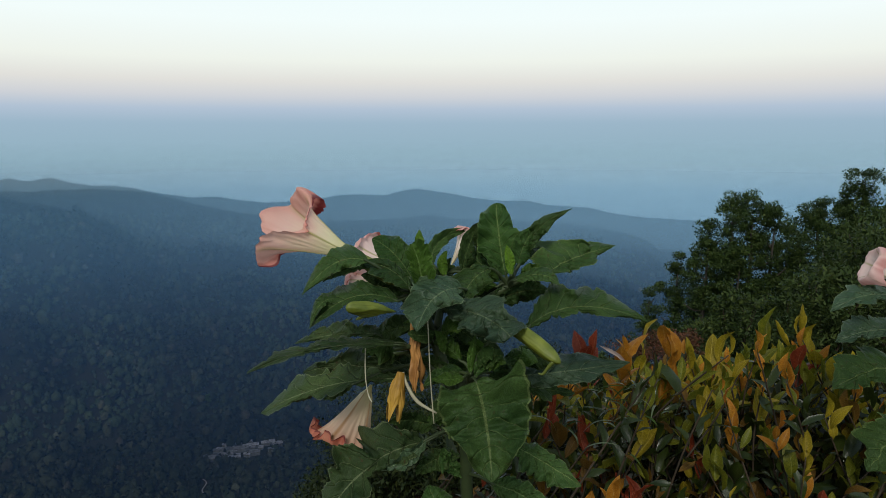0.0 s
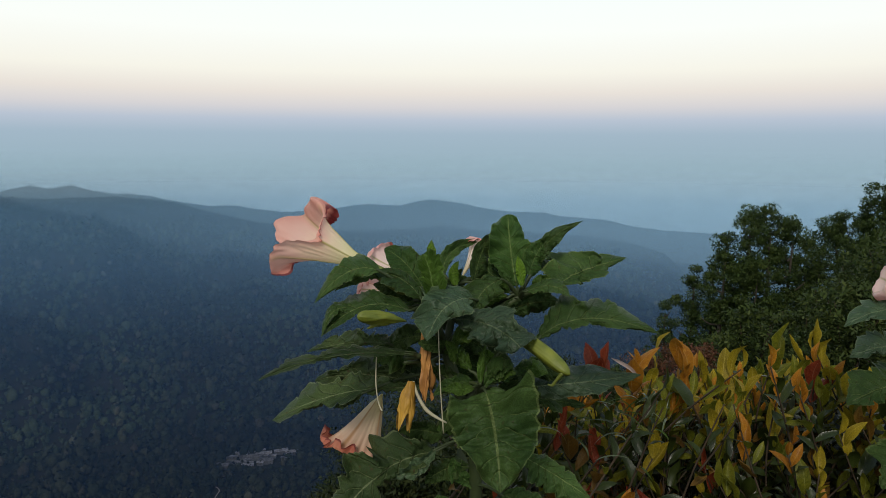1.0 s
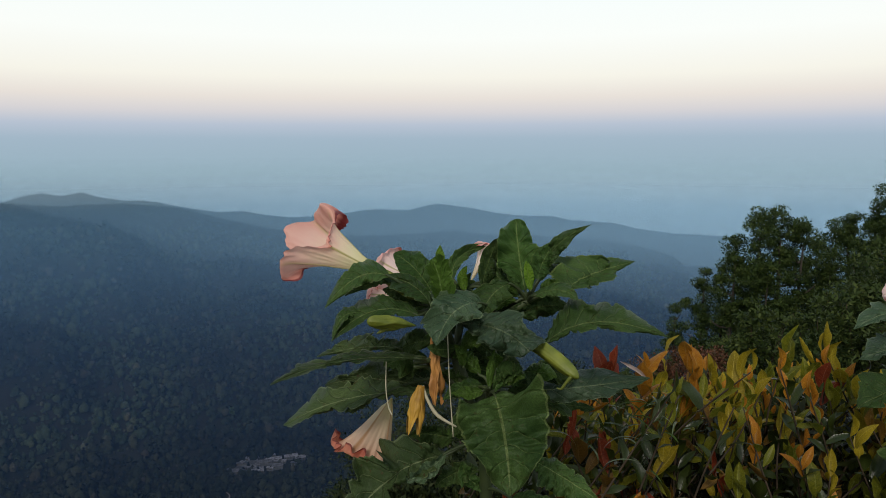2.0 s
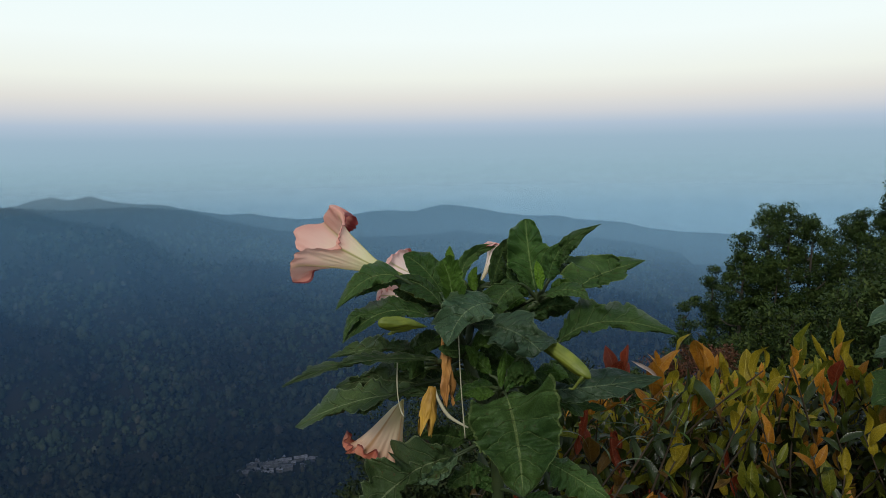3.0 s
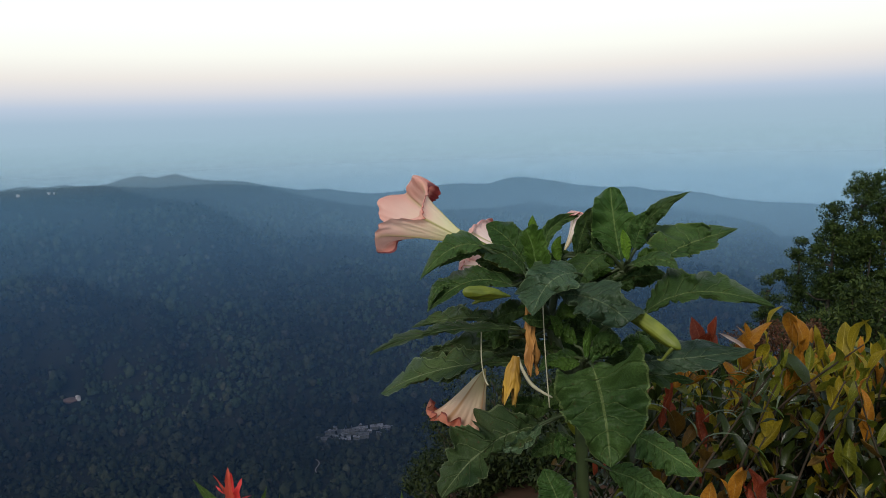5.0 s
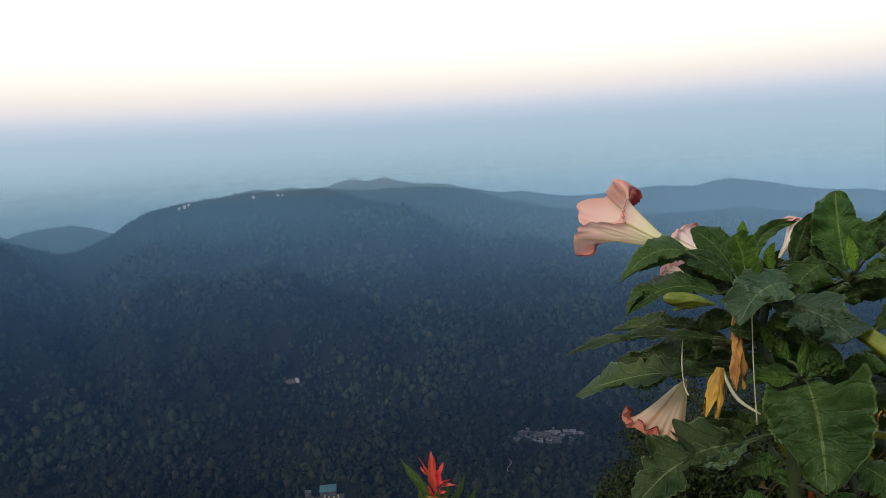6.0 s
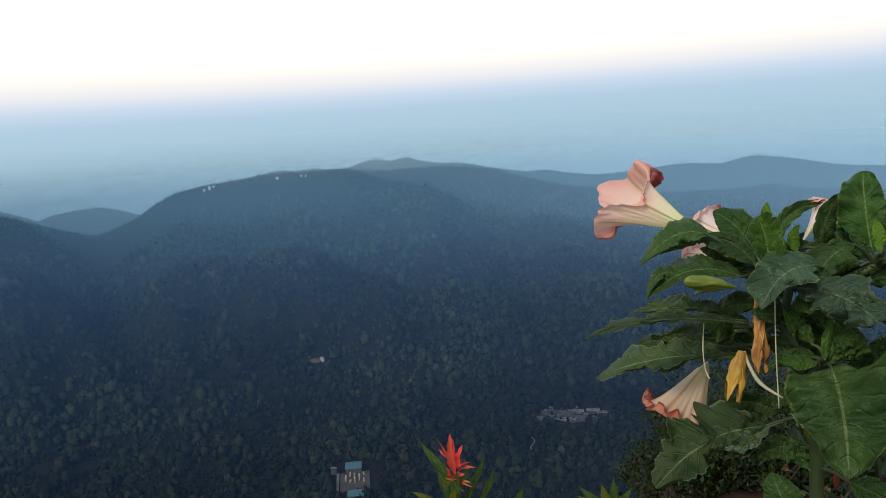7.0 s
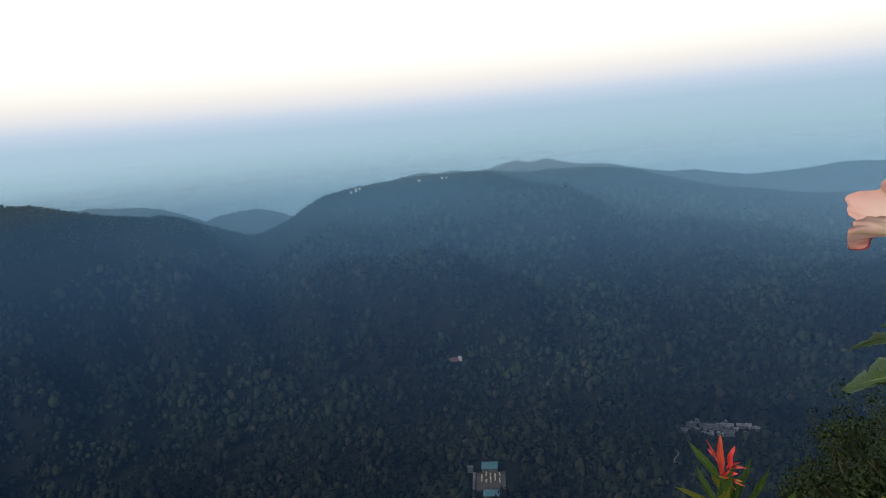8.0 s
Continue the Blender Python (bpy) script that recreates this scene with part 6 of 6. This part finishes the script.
trumpet_leaf((0.82, 1.25, 1.25), (0.85, 1.22, 1.25), (0.91, 1.2, 1.26), (0.96, 1.2, 1.22), 0.03, 0.03, -0.4, 0.4, LEAF_A, 206, 0.05, 0.5, 0.8, second)

# ---- the bush with coloured new leaves ----
bush = thing("ornamental_bush", (0.78, 1.62, float(land_z(25.7, 1.8)[0])), "dense bush with yellow, orange and red new leaves above green ones", "bush")
BUSH_FORM = [(0.36, 0.06, 0.55), (0.40, 0.16, -0.2), (0.44, -0.10, 0.7), (0.35, 0.22, 0.3), (0.40, 0.12, 0.45)]  # breadth, arch and fold of each leaf form


def bush_form(k, nu, nv):
    wide, arch, fold = BUSH_FORM[k]
    return leaf_shape(1.0, wide, arch, fold, 0.03, 300 + k, nu, nv, 9, 0.01, 0.48, 0.01, 0.85)


BUSH_MESH = {}
for colour, mat in BUSH.items():
    for k in range(5):
        v, f, uv = bush_form(k, 16, 6)
        me = bpy.data.meshes.new("leaf")
        me.from_pydata(v, [], f)
        layer = me.uv_layers.new(name="UVMap")
        idx = np.zeros(len(me.loops), dtype=np.int32)
        me.loops.foreach_get("vertex_index", idx)
        layer.data.foreach_set("uv", np.asarray(uv, np.float32)[idx].ravel())
        me.materials.append(mat)
        me.polygons.foreach_set("use_smooth", [True] * len(me.polygons))
        BUSH_MESH[colour, k] = me
COARSE = [tuple(np.array(a) for a in bush_form(k, 7, 2)) for k in range(5)]
EXTRA = {c: ([], [], []) for c in BUSH}


def bush_leaf(owner, base, direction, face, length, colour, k, joined=False):
    e1, e2, e3 = ortho(direction, face)
    if joined:
        v, f, uv = COARSE[k % 5]
        vs, fs, us = EXTRA[colour]
        fs.append(f + len(vs) * len(v))
        vs.append(v @ (np.array([e1, e2, e3]) * length) + np.array(base) - np.array(owner.location))
        us.append(uv)
        return None
    ob = new("leaf", BUSH_MESH[colour, k % 5])
    ob.parent = owner
    placed(ob, base, e1 * length, e2 * length, e3 * length)
    return ob


rb = random.Random(21)


def shoot(tip, colour, size=0.075, leaves=8, lean=(0, 0), second_colour="lime", joined=False):
    """An upright shoot: coloured young leaves on top, duller ones lower down."""
    size *= 1.0 if joined else 0.97
    tip = Vector(tip)
    foot = tip + Vector((-lean[0] + rb.uniform(-.03, .03), -lean[1] + rb.uniform(.0, .05), -rb.uniform(0.22, 0.3)))
    crown = tip - Vector((lean[0] * .3, lean[1] * .3, size * 0.8))
    stem_part("twig", bush, [foot, (foot + crown) / 2 + Vector((rb.uniform(-.01, .01), 0, 0)), crown], [0.0022, 0.0018, 0.0012], M_TWIG, 5)
    turn = rb.uniform(0, 6.28)
    for i in range(leaves):
        turn += 2.4 + rb.uniform(-.3, .3)
        t = i / max(1, leaves - 1)
        spreadout = 0.22 + 1.15 * t + rb.uniform(-.3, .3)
        d = Vector((math.cos(turn) * math.sin(spreadout) + lean[0], math.sin(turn) * math.sin(spreadout) - 0.1, math.cos(spreadout) + 0.15))
        at = crown.lerp(foot, t * 0.75)
        f = Vector((-math.cos(turn) * 0.7 + rb.uniform(-.6, .6), -math.sin(turn) * 0.7 + rb.uniform(-.7, .2), 0.8))
        c = colour if t < 0.4 else (second_colour if t < 0.7 else rb.choice(["green", "green", "green", "brown", "lime"]))
        bush_leaf(bush, at, d, f, size * rb.uniform(0.6, 1.1) * (0.9 + 0.25 * math.sin(t * 3)), c, rb.randrange(5), joined)


shoot((0.343, 1.400, 1.227), 'orange', 0.085, 10, (0.00, 0), 'orange')
shoot((0.311, 1.380, 1.215), 'red', 0.080, 10, (0.15, 0), 'orange')
shoot((0.382, 1.420, 1.233), 'orange', 0.080, 10, (-0.15, 0), 'lime')
shoot((0.435, 1.500, 1.215), 'yellow', 0.070, 6, (0.08, 0), 'yellow')
shoot((0.472, 1.500, 1.187), 'yellow', 0.070, 6, (-0.10, 0), 'yellow')
shoot((0.501, 1.520, 1.175), 'orange', 0.060, 6, (0.00, 0), 'yellow')
shoot((0.482, 1.420, 1.145), 'orange', 0.085, 6, (0.15, 0), 'yellow')
shoot((0.487, 1.500, 1.144), 'lime', 0.080, 6, (-0.15, 0), 'yellow')
shoot((0.566, 1.450, 1.177), 'orange', 0.080, 6, (0.08, 0), 'yellow')
shoot((0.559, 1.550, 1.154), 'yellow', 0.070, 6, (-0.10, 0), 'yellow')
shoot((0.515, 1.380, 1.101), 'yellow', 0.085, 6, (0.00, 0), 'lime')
shoot((0.631, 1.500, 1.131), 'lime', 0.080, 6, (0.15, 0), 'lime')
shoot((0.662, 1.520, 1.162), 'lime', 0.075, 6, (-0.15, 0), 'lime')
shoot((0.683, 1.500, 1.242), 'lime', 0.100, 6, (0.08, 0), 'lime')
shoot((0.713, 1.500, 1.235), 'yellow', 0.090, 6, (-0.10, 0), 'yellow')
shoot((0.734, 1.480, 1.210), 'orange', 0.075, 6, (0.00, 0), 'red')
shoot((0.778, 1.500, 1.235), 'yellow', 0.080, 6, (0.15, 0), 'lime')
shoot((0.740, 1.450, 1.159), 'yellow', 0.090, 6, (-0.15, 0), 'yellow')
shoot((0.808, 1.500, 1.168), 'orange', 0.070, 6, (0.08, 0), 'yellow')
shoot((0.545, 1.250, 1.102), 'orange', 0.060, 7, (-0.10, 0), 'green')
shoot((0.616, 1.220, 1.083), 'yellow', 0.060, 7, (0.00, 0), 'green')
shoot((0.403, 1.320, 1.068), 'yellow', 0.070, 6, (0.15, 0), 'green')
shoot((0.435, 1.300, 1.032), 'lime', 0.080, 7, (-0.15, 0), 'green')
shoot((0.323, 1.250, 1.001), 'orange', 0.075, 7, (0.08, 0), 'orange')
shoot((0.298, 1.270, 0.986), 'red', 0.070, 7, (-0.10, 0), 'orange')
shoot((0.268, 1.360, 1.057), 'red', 0.080, 6, (0.00, 0), 'brown')
shoot((0.232, 1.400, 1.029), 'red', 0.050, 6, (0.15, 0), 'green')
shoot((0.274, 1.300, 0.976), 'red', 0.070, 7, (-0.15, 0), 'green')
shoot((0.503, 1.200, 1.005), 'yellow', 0.045, 7, (0.08, 0), 'green')
shoot((0.682, 1.250, 1.022), 'lime', 0.050, 7, (-0.10, 0), 'green')
shoot((0.750, 1.300, 1.037), 'lime', 0.055, 7, (0.00, 0), 'green')
shoot((0.681, 1.200, 0.992), 'red', 0.060, 7, (0.15, 0), 'green')
shoot((0.838, 1.400, 1.087), 'orange', 0.060, 6, (-0.15, 0), 'lime')
shoot((0.459, 1.450, 1.123), 'yellow', 0.080, 6, (0.08, 0), 'lime')
shoot((0.579, 1.250, 1.044), 'lime', 0.080, 7, (-0.10, 0), 'green')
shoot((0.556, 1.380, 1.060), 'orange', 0.070, 6, (0.00, 0), 'lime')
shoot((0.822, 1.350, 0.997), 'lime', 0.070, 6, (0.15, 0), 'green')
shoot((0.765, 1.420, 1.085), 'yellow', 0.080, 6, (-0.15, 0), 'lime')
shoot((0.441, 1.250, 0.984), 'green', 0.080, 7, (0.08, 0), 'green')
shoot((0.158, 1.360, 1.103), 'red', 0.085, 6, (-0.10, 0), 'brown')
shoot((0.409, 1.420, 1.128), 'lime', 0.075, 6, (0.00, 0), 'green')
shoot((0.696, 1.420, 1.097), 'lime', 0.070, 6, (0.15, 0), 'green')
shoot((0.646, 1.420, 1.074), 'green', 0.070, 6, (-0.15, 0), 'green')
shoot((0.356, 1.380, 1.066), 'green', 0.070, 6, (0.08, 0), 'green')
shoot((0.229, 1.400, 0.938), 'red', 0.050, 6, (-0.10, 0), 'green')
shoot((0.890, 1.500, 1.118), 'lime', 0.060, 6, (0.00, 0), 'green')
shoot((0.970, 1.500, 1.042), 'yellow', 0.070, 6, (0.15, 0), 'lime')
shoot((1.057, 1.600, 1.085), 'lime', 0.080, 6, (-0.15, 0), 'lime')
# more shoots behind and between, joined by colour
HIGH = ["lime"] * 6 + ["yellow"] * 6 + ["green"] * 4 + ["orange"] * 4 + ["brown"] * 2
HIGH_SHADY = ["red"] * 2 + ["brown"] * 2 + ["orange"] * 2 + ["green"] * 7 + ["lime"] * 2
DEEP = ["green"] * 6 + ["lime", "lime", "yellow", "brown", "brown", "orange", "red"]
for k in range(860):
    x = rb.uniform(0.14, 1.75)
    y = rb.uniform(1.25, 2.3)
    deep = rb.uniform(0.0, 0.34) * (1.0 if k % 3 else 0.25)
    if abs((x - 0.95) / 0.86) ** 2.5 + abs((y - 1.85) / 0.64) ** 2.5 > 1 + 0.5 * noise.noise((x * 3, y * 3, 8.0)):
        continue
    az_, d_ = math.atan2(x, y), math.hypot(x, y)
    top = EYE_Z - d_ * math.tan(radians(15.2 + (3.4 * max(0.0, 24 - math.degrees(az_)) / 14))) - deep + 0.09 * noise.noise((x * 5, y * 5, 2.0))
    c1 = rb.choice(DEEP if deep > 0.11 else (HIGH if x > 0.36 else HIGH_SHADY))
    c2 = rb.choice(["green", "green", "green", "brown", "lime"] if deep > 0.11 else ["lime", "lime", "green", "yellow"])
    shoot((x, y, top), c1, rb.uniform(0.042, 0.075), 8, (rb.uniform(-.25, .25), rb.uniform(-.1, .1)), c2, True)
for colour, (vs, fs, us) in EXTRA.items():
    ob = big_mesh("foliage", np.concatenate(vs), np.concatenate(fs), BUSH[colour], bush)
    layer = ob.data.uv_layers.new(name="UVMap")
    idx = np.zeros(len(ob.data.loops), dtype=np.int32)
    ob.data.loops.foreach_get("vertex_index", idx)
    layer.data.foreach_set("uv", np.concatenate(us).astype(np.float32)[idx].ravel())
    ob.data.polygons.foreach_set("use_smooth", [True] * len(ob.data.polygons))
    tagged(ob, "joined " + colour + " leaves", kind="stuff")
# a dry curled leaf
v, f, uv = leaf_shape(0.075, 0.010, 0.05, 0.9, 0.05, 733, 16, 6, 6, 0.01, 0.5, 0.02)
ob = mesh_object("dry_leaf", v, f, M_DRYPALE, bush, uvs=uv)
placed(ob, (0.335, 1.360, 1.159), *ortho(Vector((-0.092, -0.020, 0.063)), (0, -0.8, 0.5)))
tagged(ob, "pale dry curled leaf")
# deep green foliage below the shoots, the bush's inner shade put into its colour
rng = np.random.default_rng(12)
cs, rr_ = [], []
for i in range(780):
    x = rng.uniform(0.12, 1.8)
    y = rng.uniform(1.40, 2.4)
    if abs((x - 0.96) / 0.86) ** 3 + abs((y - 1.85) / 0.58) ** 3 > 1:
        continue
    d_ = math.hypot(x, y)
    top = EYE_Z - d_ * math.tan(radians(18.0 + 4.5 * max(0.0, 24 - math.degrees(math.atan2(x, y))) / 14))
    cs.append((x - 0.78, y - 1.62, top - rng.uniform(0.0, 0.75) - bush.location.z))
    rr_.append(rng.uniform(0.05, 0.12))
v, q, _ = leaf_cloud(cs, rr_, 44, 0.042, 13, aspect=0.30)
tagged(big_mesh("inner_foliage", v, q, surface("bush_inner_leaf_shaded", [(0.005, 0.010, 0.002), (0.020, 0.026, 0.005)], 6.0, 0.45, 0.0, None, "island", 0.7, spec=0.3), bush), kind="stuff")

M_PALEBLADE = surface("glossy_blade", [(0.02, 0.034, 0.014), (0.055, 0.075, 0.035)], 30, 0.3, 0.1, None, "object", 0.5, spec=0.5)
# narrow pale blades between the bush and the shrub
tuft = thing("grass_tuft", (0.30, 1.45, float(land_z(11.7, 1.5)[0])), "tuft of narrow arching grass blades under the bush", "grass tuft")
rt = random.Random(5)
for k in range(44):
    a = rt.uniform(0, 6.28)
    reach = rt.uniform(0.03, 0.10)
    b0 = Vector((0.275 + rt.uniform(-.09, .12), 1.30 + rt.uniform(-.07, .10), rt.uniform(1.03, 1.14)))
    d = Vector((math.cos(a) * reach, math.sin(a) * reach * 0.6 - 0.02, rt.uniform(-0.01, 0.05)))
    v, f, uv = leaf_shape(d.length, rt.uniform(0.003, 0.005), 0.20, 0.3, 0.0, 400 + k, 8, 2, 4, 0.0, 0.3, 0.0)
    ob = mesh_object("blade", v, f, M_PALEBLADE if k % 3 else LEAF_BLADE, tuft, uvs=uv)
    placed(ob, b0, *ortho(d, (0, -0.3, 1)))
stem_part("stalk", tuft, [(0.30, 1.45, 0.0), (0.31, 1.45, 0.6), (0.33, 1.45, 1.05)], [0.006, 0.005, 0.003], M_TWIG, 6)


# ---- the scarlet flowers ----
def edge_plant(x, y, top, label):
    gz = float(land_z(math.degrees(math.atan2(x, y)), math.hypot(x, y))[0])
    ob = thing("flowering_plant", (x, y, gz), label, "flower", "scarlet flowers at the edge")
    stem_part("stem", ob, [(x, y, gz - 0.05), (x + .005, y, top - 0.35), (x, y, top)], [0.006, 0.005, 0.003], M_STEM, 8)
    return ob


def blade(owner, base, tip, width, face, arch, fold, mat, seed, name="leaf"):
    along = Vector(tip) - Vector(base)
    v, f, uv = leaf_shape(along.length, width, arch, fold, 0.11 if name == "petal" else 0.05, seed, 22, 8, 6, 0.03 if name == "petal" else 0.01, 0.5 if name == "petal" else 0.42, 0.01, 0.62 if name == "petal" else 1.1)
    ob = mesh_object(name, v, f, mat, owner, uvs=uv)
    placed(ob, base, *ortho(along, face))
    return ob


red = edge_plant(-0.358, 0.700, 1.187, "upright plant with narrow green leaves and a scarlet flower head")
blade(red, (-0.362, 0.700, 1.184), (-0.405, 0.700, 1.230), 0.0109, (0.5, -0.7, 0.5), 0.07, 0.4, LEAF_BLADE, 601)
blade(red, (-0.355, 0.700, 1.148), (-0.334, 0.730, 1.209), 0.0154, (-0.5, -0.8, 0.3), -0.05, 0.5, LEAF_BLADE, 602)
blade(red, (-0.342, 0.700, 1.148), (-0.307, 0.700, 1.219), 0.0115, (-0.6, -0.7, 0.3), -0.06, 0.5, LEAF_BLADE, 603)
blade(red, (-0.357, 0.690, 1.149), (-0.345, 0.680, 1.215), 0.0205, (0, -1, 0.3), 0.06, 0.2, LEAF_BLADE, 604)
blade(red, (-0.367, 0.700, 1.142), (-0.422, 0.700, 1.163), 0.0096, (-0.2, -0.5, 0.8), 0.14, -0.2, LEAF_BLADE_Y, 605)
blade(red, (-0.374, 0.700, 1.133), (-0.428, 0.700, 1.144), 0.0115, (-0.2, -0.5, 0.8), 0.14, -0.2, LEAF_BLADE_Y, 606)
blade(red, (-0.359, 0.680, 1.156), (-0.343, 0.670, 1.200), 0.0166, (-0.2, -0.9, 0.3), 0.08, 0.3, LEAF_BLADE_Y, 607)
blade(red, (-0.366, 0.720, 1.160), (-0.354, 0.740, 1.193), 0.0090, (-0.4, -0.8, 0.3), 0.05, 0.3, LEAF_BLADE, 608)
blade(red, (-0.367, 0.700, 1.174), (-0.377, 0.700, 1.200), 0.0090, (0.4, -0.8, 0.3), 0.05, 0.3, LEAF_BLADE_Y, 609)
blade(red, (-0.370, 0.720, 1.134), (-0.411, 0.750, 1.174), 0.0096, (0.4, -0.8, 0.4), 0.06, 0.3, LEAF_BLADE, 610)
blade(red, (-0.360, 0.700, 1.192), (-0.364, 0.700, 1.245), 0.0096, (0, -1, 0.3), 0.05, 0.7, M_PETAL_ORANGE, 611, "petal")
blade(red, (-0.363, 0.705, 1.191), (-0.366, 0.710, 1.235), 0.0070, (0.4, -1, 0.2), -0.04, 0.6, M_REDPETAL, 612, "petal")
blade(red, (-0.363, 0.700, 1.198), (-0.381, 0.700, 1.236), 0.0032, (0, -1, 0.3), -0.16, 0.5, M_PETAL_ORANGE, 613, "petal")
blade(red, (-0.371, 0.700, 1.215), (-0.379, 0.700, 1.224), 0.0026, (0, -1, 0.3), 0.1, 0.4, M_REDPETAL, 614, "petal")
blade(red, (-0.351, 0.690, 1.209), (-0.344, 0.690, 1.239), 0.0083, (0, -1, 0.3), 0.08, 0.7, M_REDPETAL, 615, "petal")
blade(red, (-0.357, 0.700, 1.196), (-0.333, 0.700, 1.208), 0.0051, (0, -0.6, 0.8), 0.28, 0.5, M_PETAL_ORANGE, 616, "petal")
blade(red, (-0.357, 0.700, 1.199), (-0.340, 0.700, 1.214), 0.0038, (0, -0.6, 0.8), 0.32, 0.5, M_REDPETAL, 617, "petal")
blade(red, (-0.357, 0.690, 1.197), (-0.339, 0.680, 1.210), 0.0077, (0, -0.8, 0.6), 0.15, 0.5, M_REDPETAL, 618, "petal")
blade(red, (-0.357, 0.690, 1.194), (-0.360, 0.680, 1.216), 0.0058, (0, -0.8, 0.6), 0.12, 0.5, M_PETAL_ORANGE, 619, "petal")
for k, (dx, dz, w) in enumerate(((0.020, 0.000, 0.004), (0.024, -0.003, 0.003), (0.014, -0.008, 0.005), (0.010, 0.008, 0.004), (-0.006, 0.010, 0.004))):
    ob = blade(red, (-0.355, 0.692, 1.196 - 0.002 * k), (-0.355 + dx, 0.688 - 0.004 * k, 1.196 + dz), w, (0.2, -0.7, 0.6), 0.25, 0.8, (M_AMBER, M_PETAL_ORANGE)[k % 2], 640 + k, "petal")
    tagged(ob, "withered brownish orange petal")
tip_a = edge_plant(-0.192, 0.740, 1.165, "leafy plant tip with yellow-green pointed leaves")
blade(tip_a, (-0.194, 0.740, 1.161), (-0.228, 0.740, 1.184), 0.0096, (0, -0.8, 0.5), 0.06, 0.3, LEAF_BLADE, 620)
blade(tip_a, (-0.196, 0.740, 1.159), (-0.230, 0.740, 1.172), 0.0090, (0, -0.8, 0.5), 0.06, 0.3, LEAF_BLADE_Y, 621)
blade(tip_a, (-0.192, 0.740, 1.163), (-0.202, 0.740, 1.193), 0.0115, (0, -0.8, 0.5), 0.06, 0.3, LEAF_BLADE_Y, 622)
blade(tip_a, (-0.190, 0.740, 1.163), (-0.189, 0.740, 1.203), 0.0096, (0, -0.8, 0.5), 0.06, 0.3, LEAF_BLADE, 623)
blade(tip_a, (-0.188, 0.740, 1.163), (-0.169, 0.740, 1.193), 0.0096, (0, -0.8, 0.5), 0.06, 0.3, LEAF_BLADE, 624)
blade(tip_a, (-0.192, 0.740, 1.162), (-0.184, 0.740, 1.193), 0.0102, (0, -0.8, 0.5), 0.06, 0.3, LEAF_BLADE_Y, 625)
tip_b = edge_plant(-0.308, 0.720, 1.134, "leafy plant tip with yellow-green pointed leaves")
blade(tip_b, (-0.311, 0.720, 1.133), (-0.283, 0.720, 1.186), 0.0141, (0, -0.8, 0.5), 0.05, 0.4, LEAF_BLADE, 626)
blade(tip_b, (-0.306, 0.720, 1.135), (-0.263, 0.720, 1.169), 0.0090, (0, -0.8, 0.5), 0.05, 0.4, LEAF_BLADE, 627)
blade(tip_b, (-0.315, 0.720, 1.133), (-0.328, 0.720, 1.153), 0.0090, (0, -0.8, 0.5), 0.05, 0.4, LEAF_BLADE_Y, 628)
tip_c = edge_plant(-0.474, 0.700, 1.097, "leafy plant tip with yellow-green pointed leaves")
blade(tip_c, (-0.478, 0.700, 1.096), (-0.469, 0.700, 1.139), 0.0077, (0, -0.8, 0.5), 0.05, 0.4, LEAF_BLADE, 629)
blade(tip_c, (-0.475, 0.700, 1.097), (-0.448, 0.700, 1.130), 0.0077, (0, -0.8, 0.5), 0.05, 0.4, LEAF_BLADE, 630)
blade(tip_c, (-0.435, 0.700, 1.107), (-0.430, 0.700, 1.145), 0.0045, (0, -0.8, 0.5), 0.05, 0.4, LEAF_BLADE, 631)
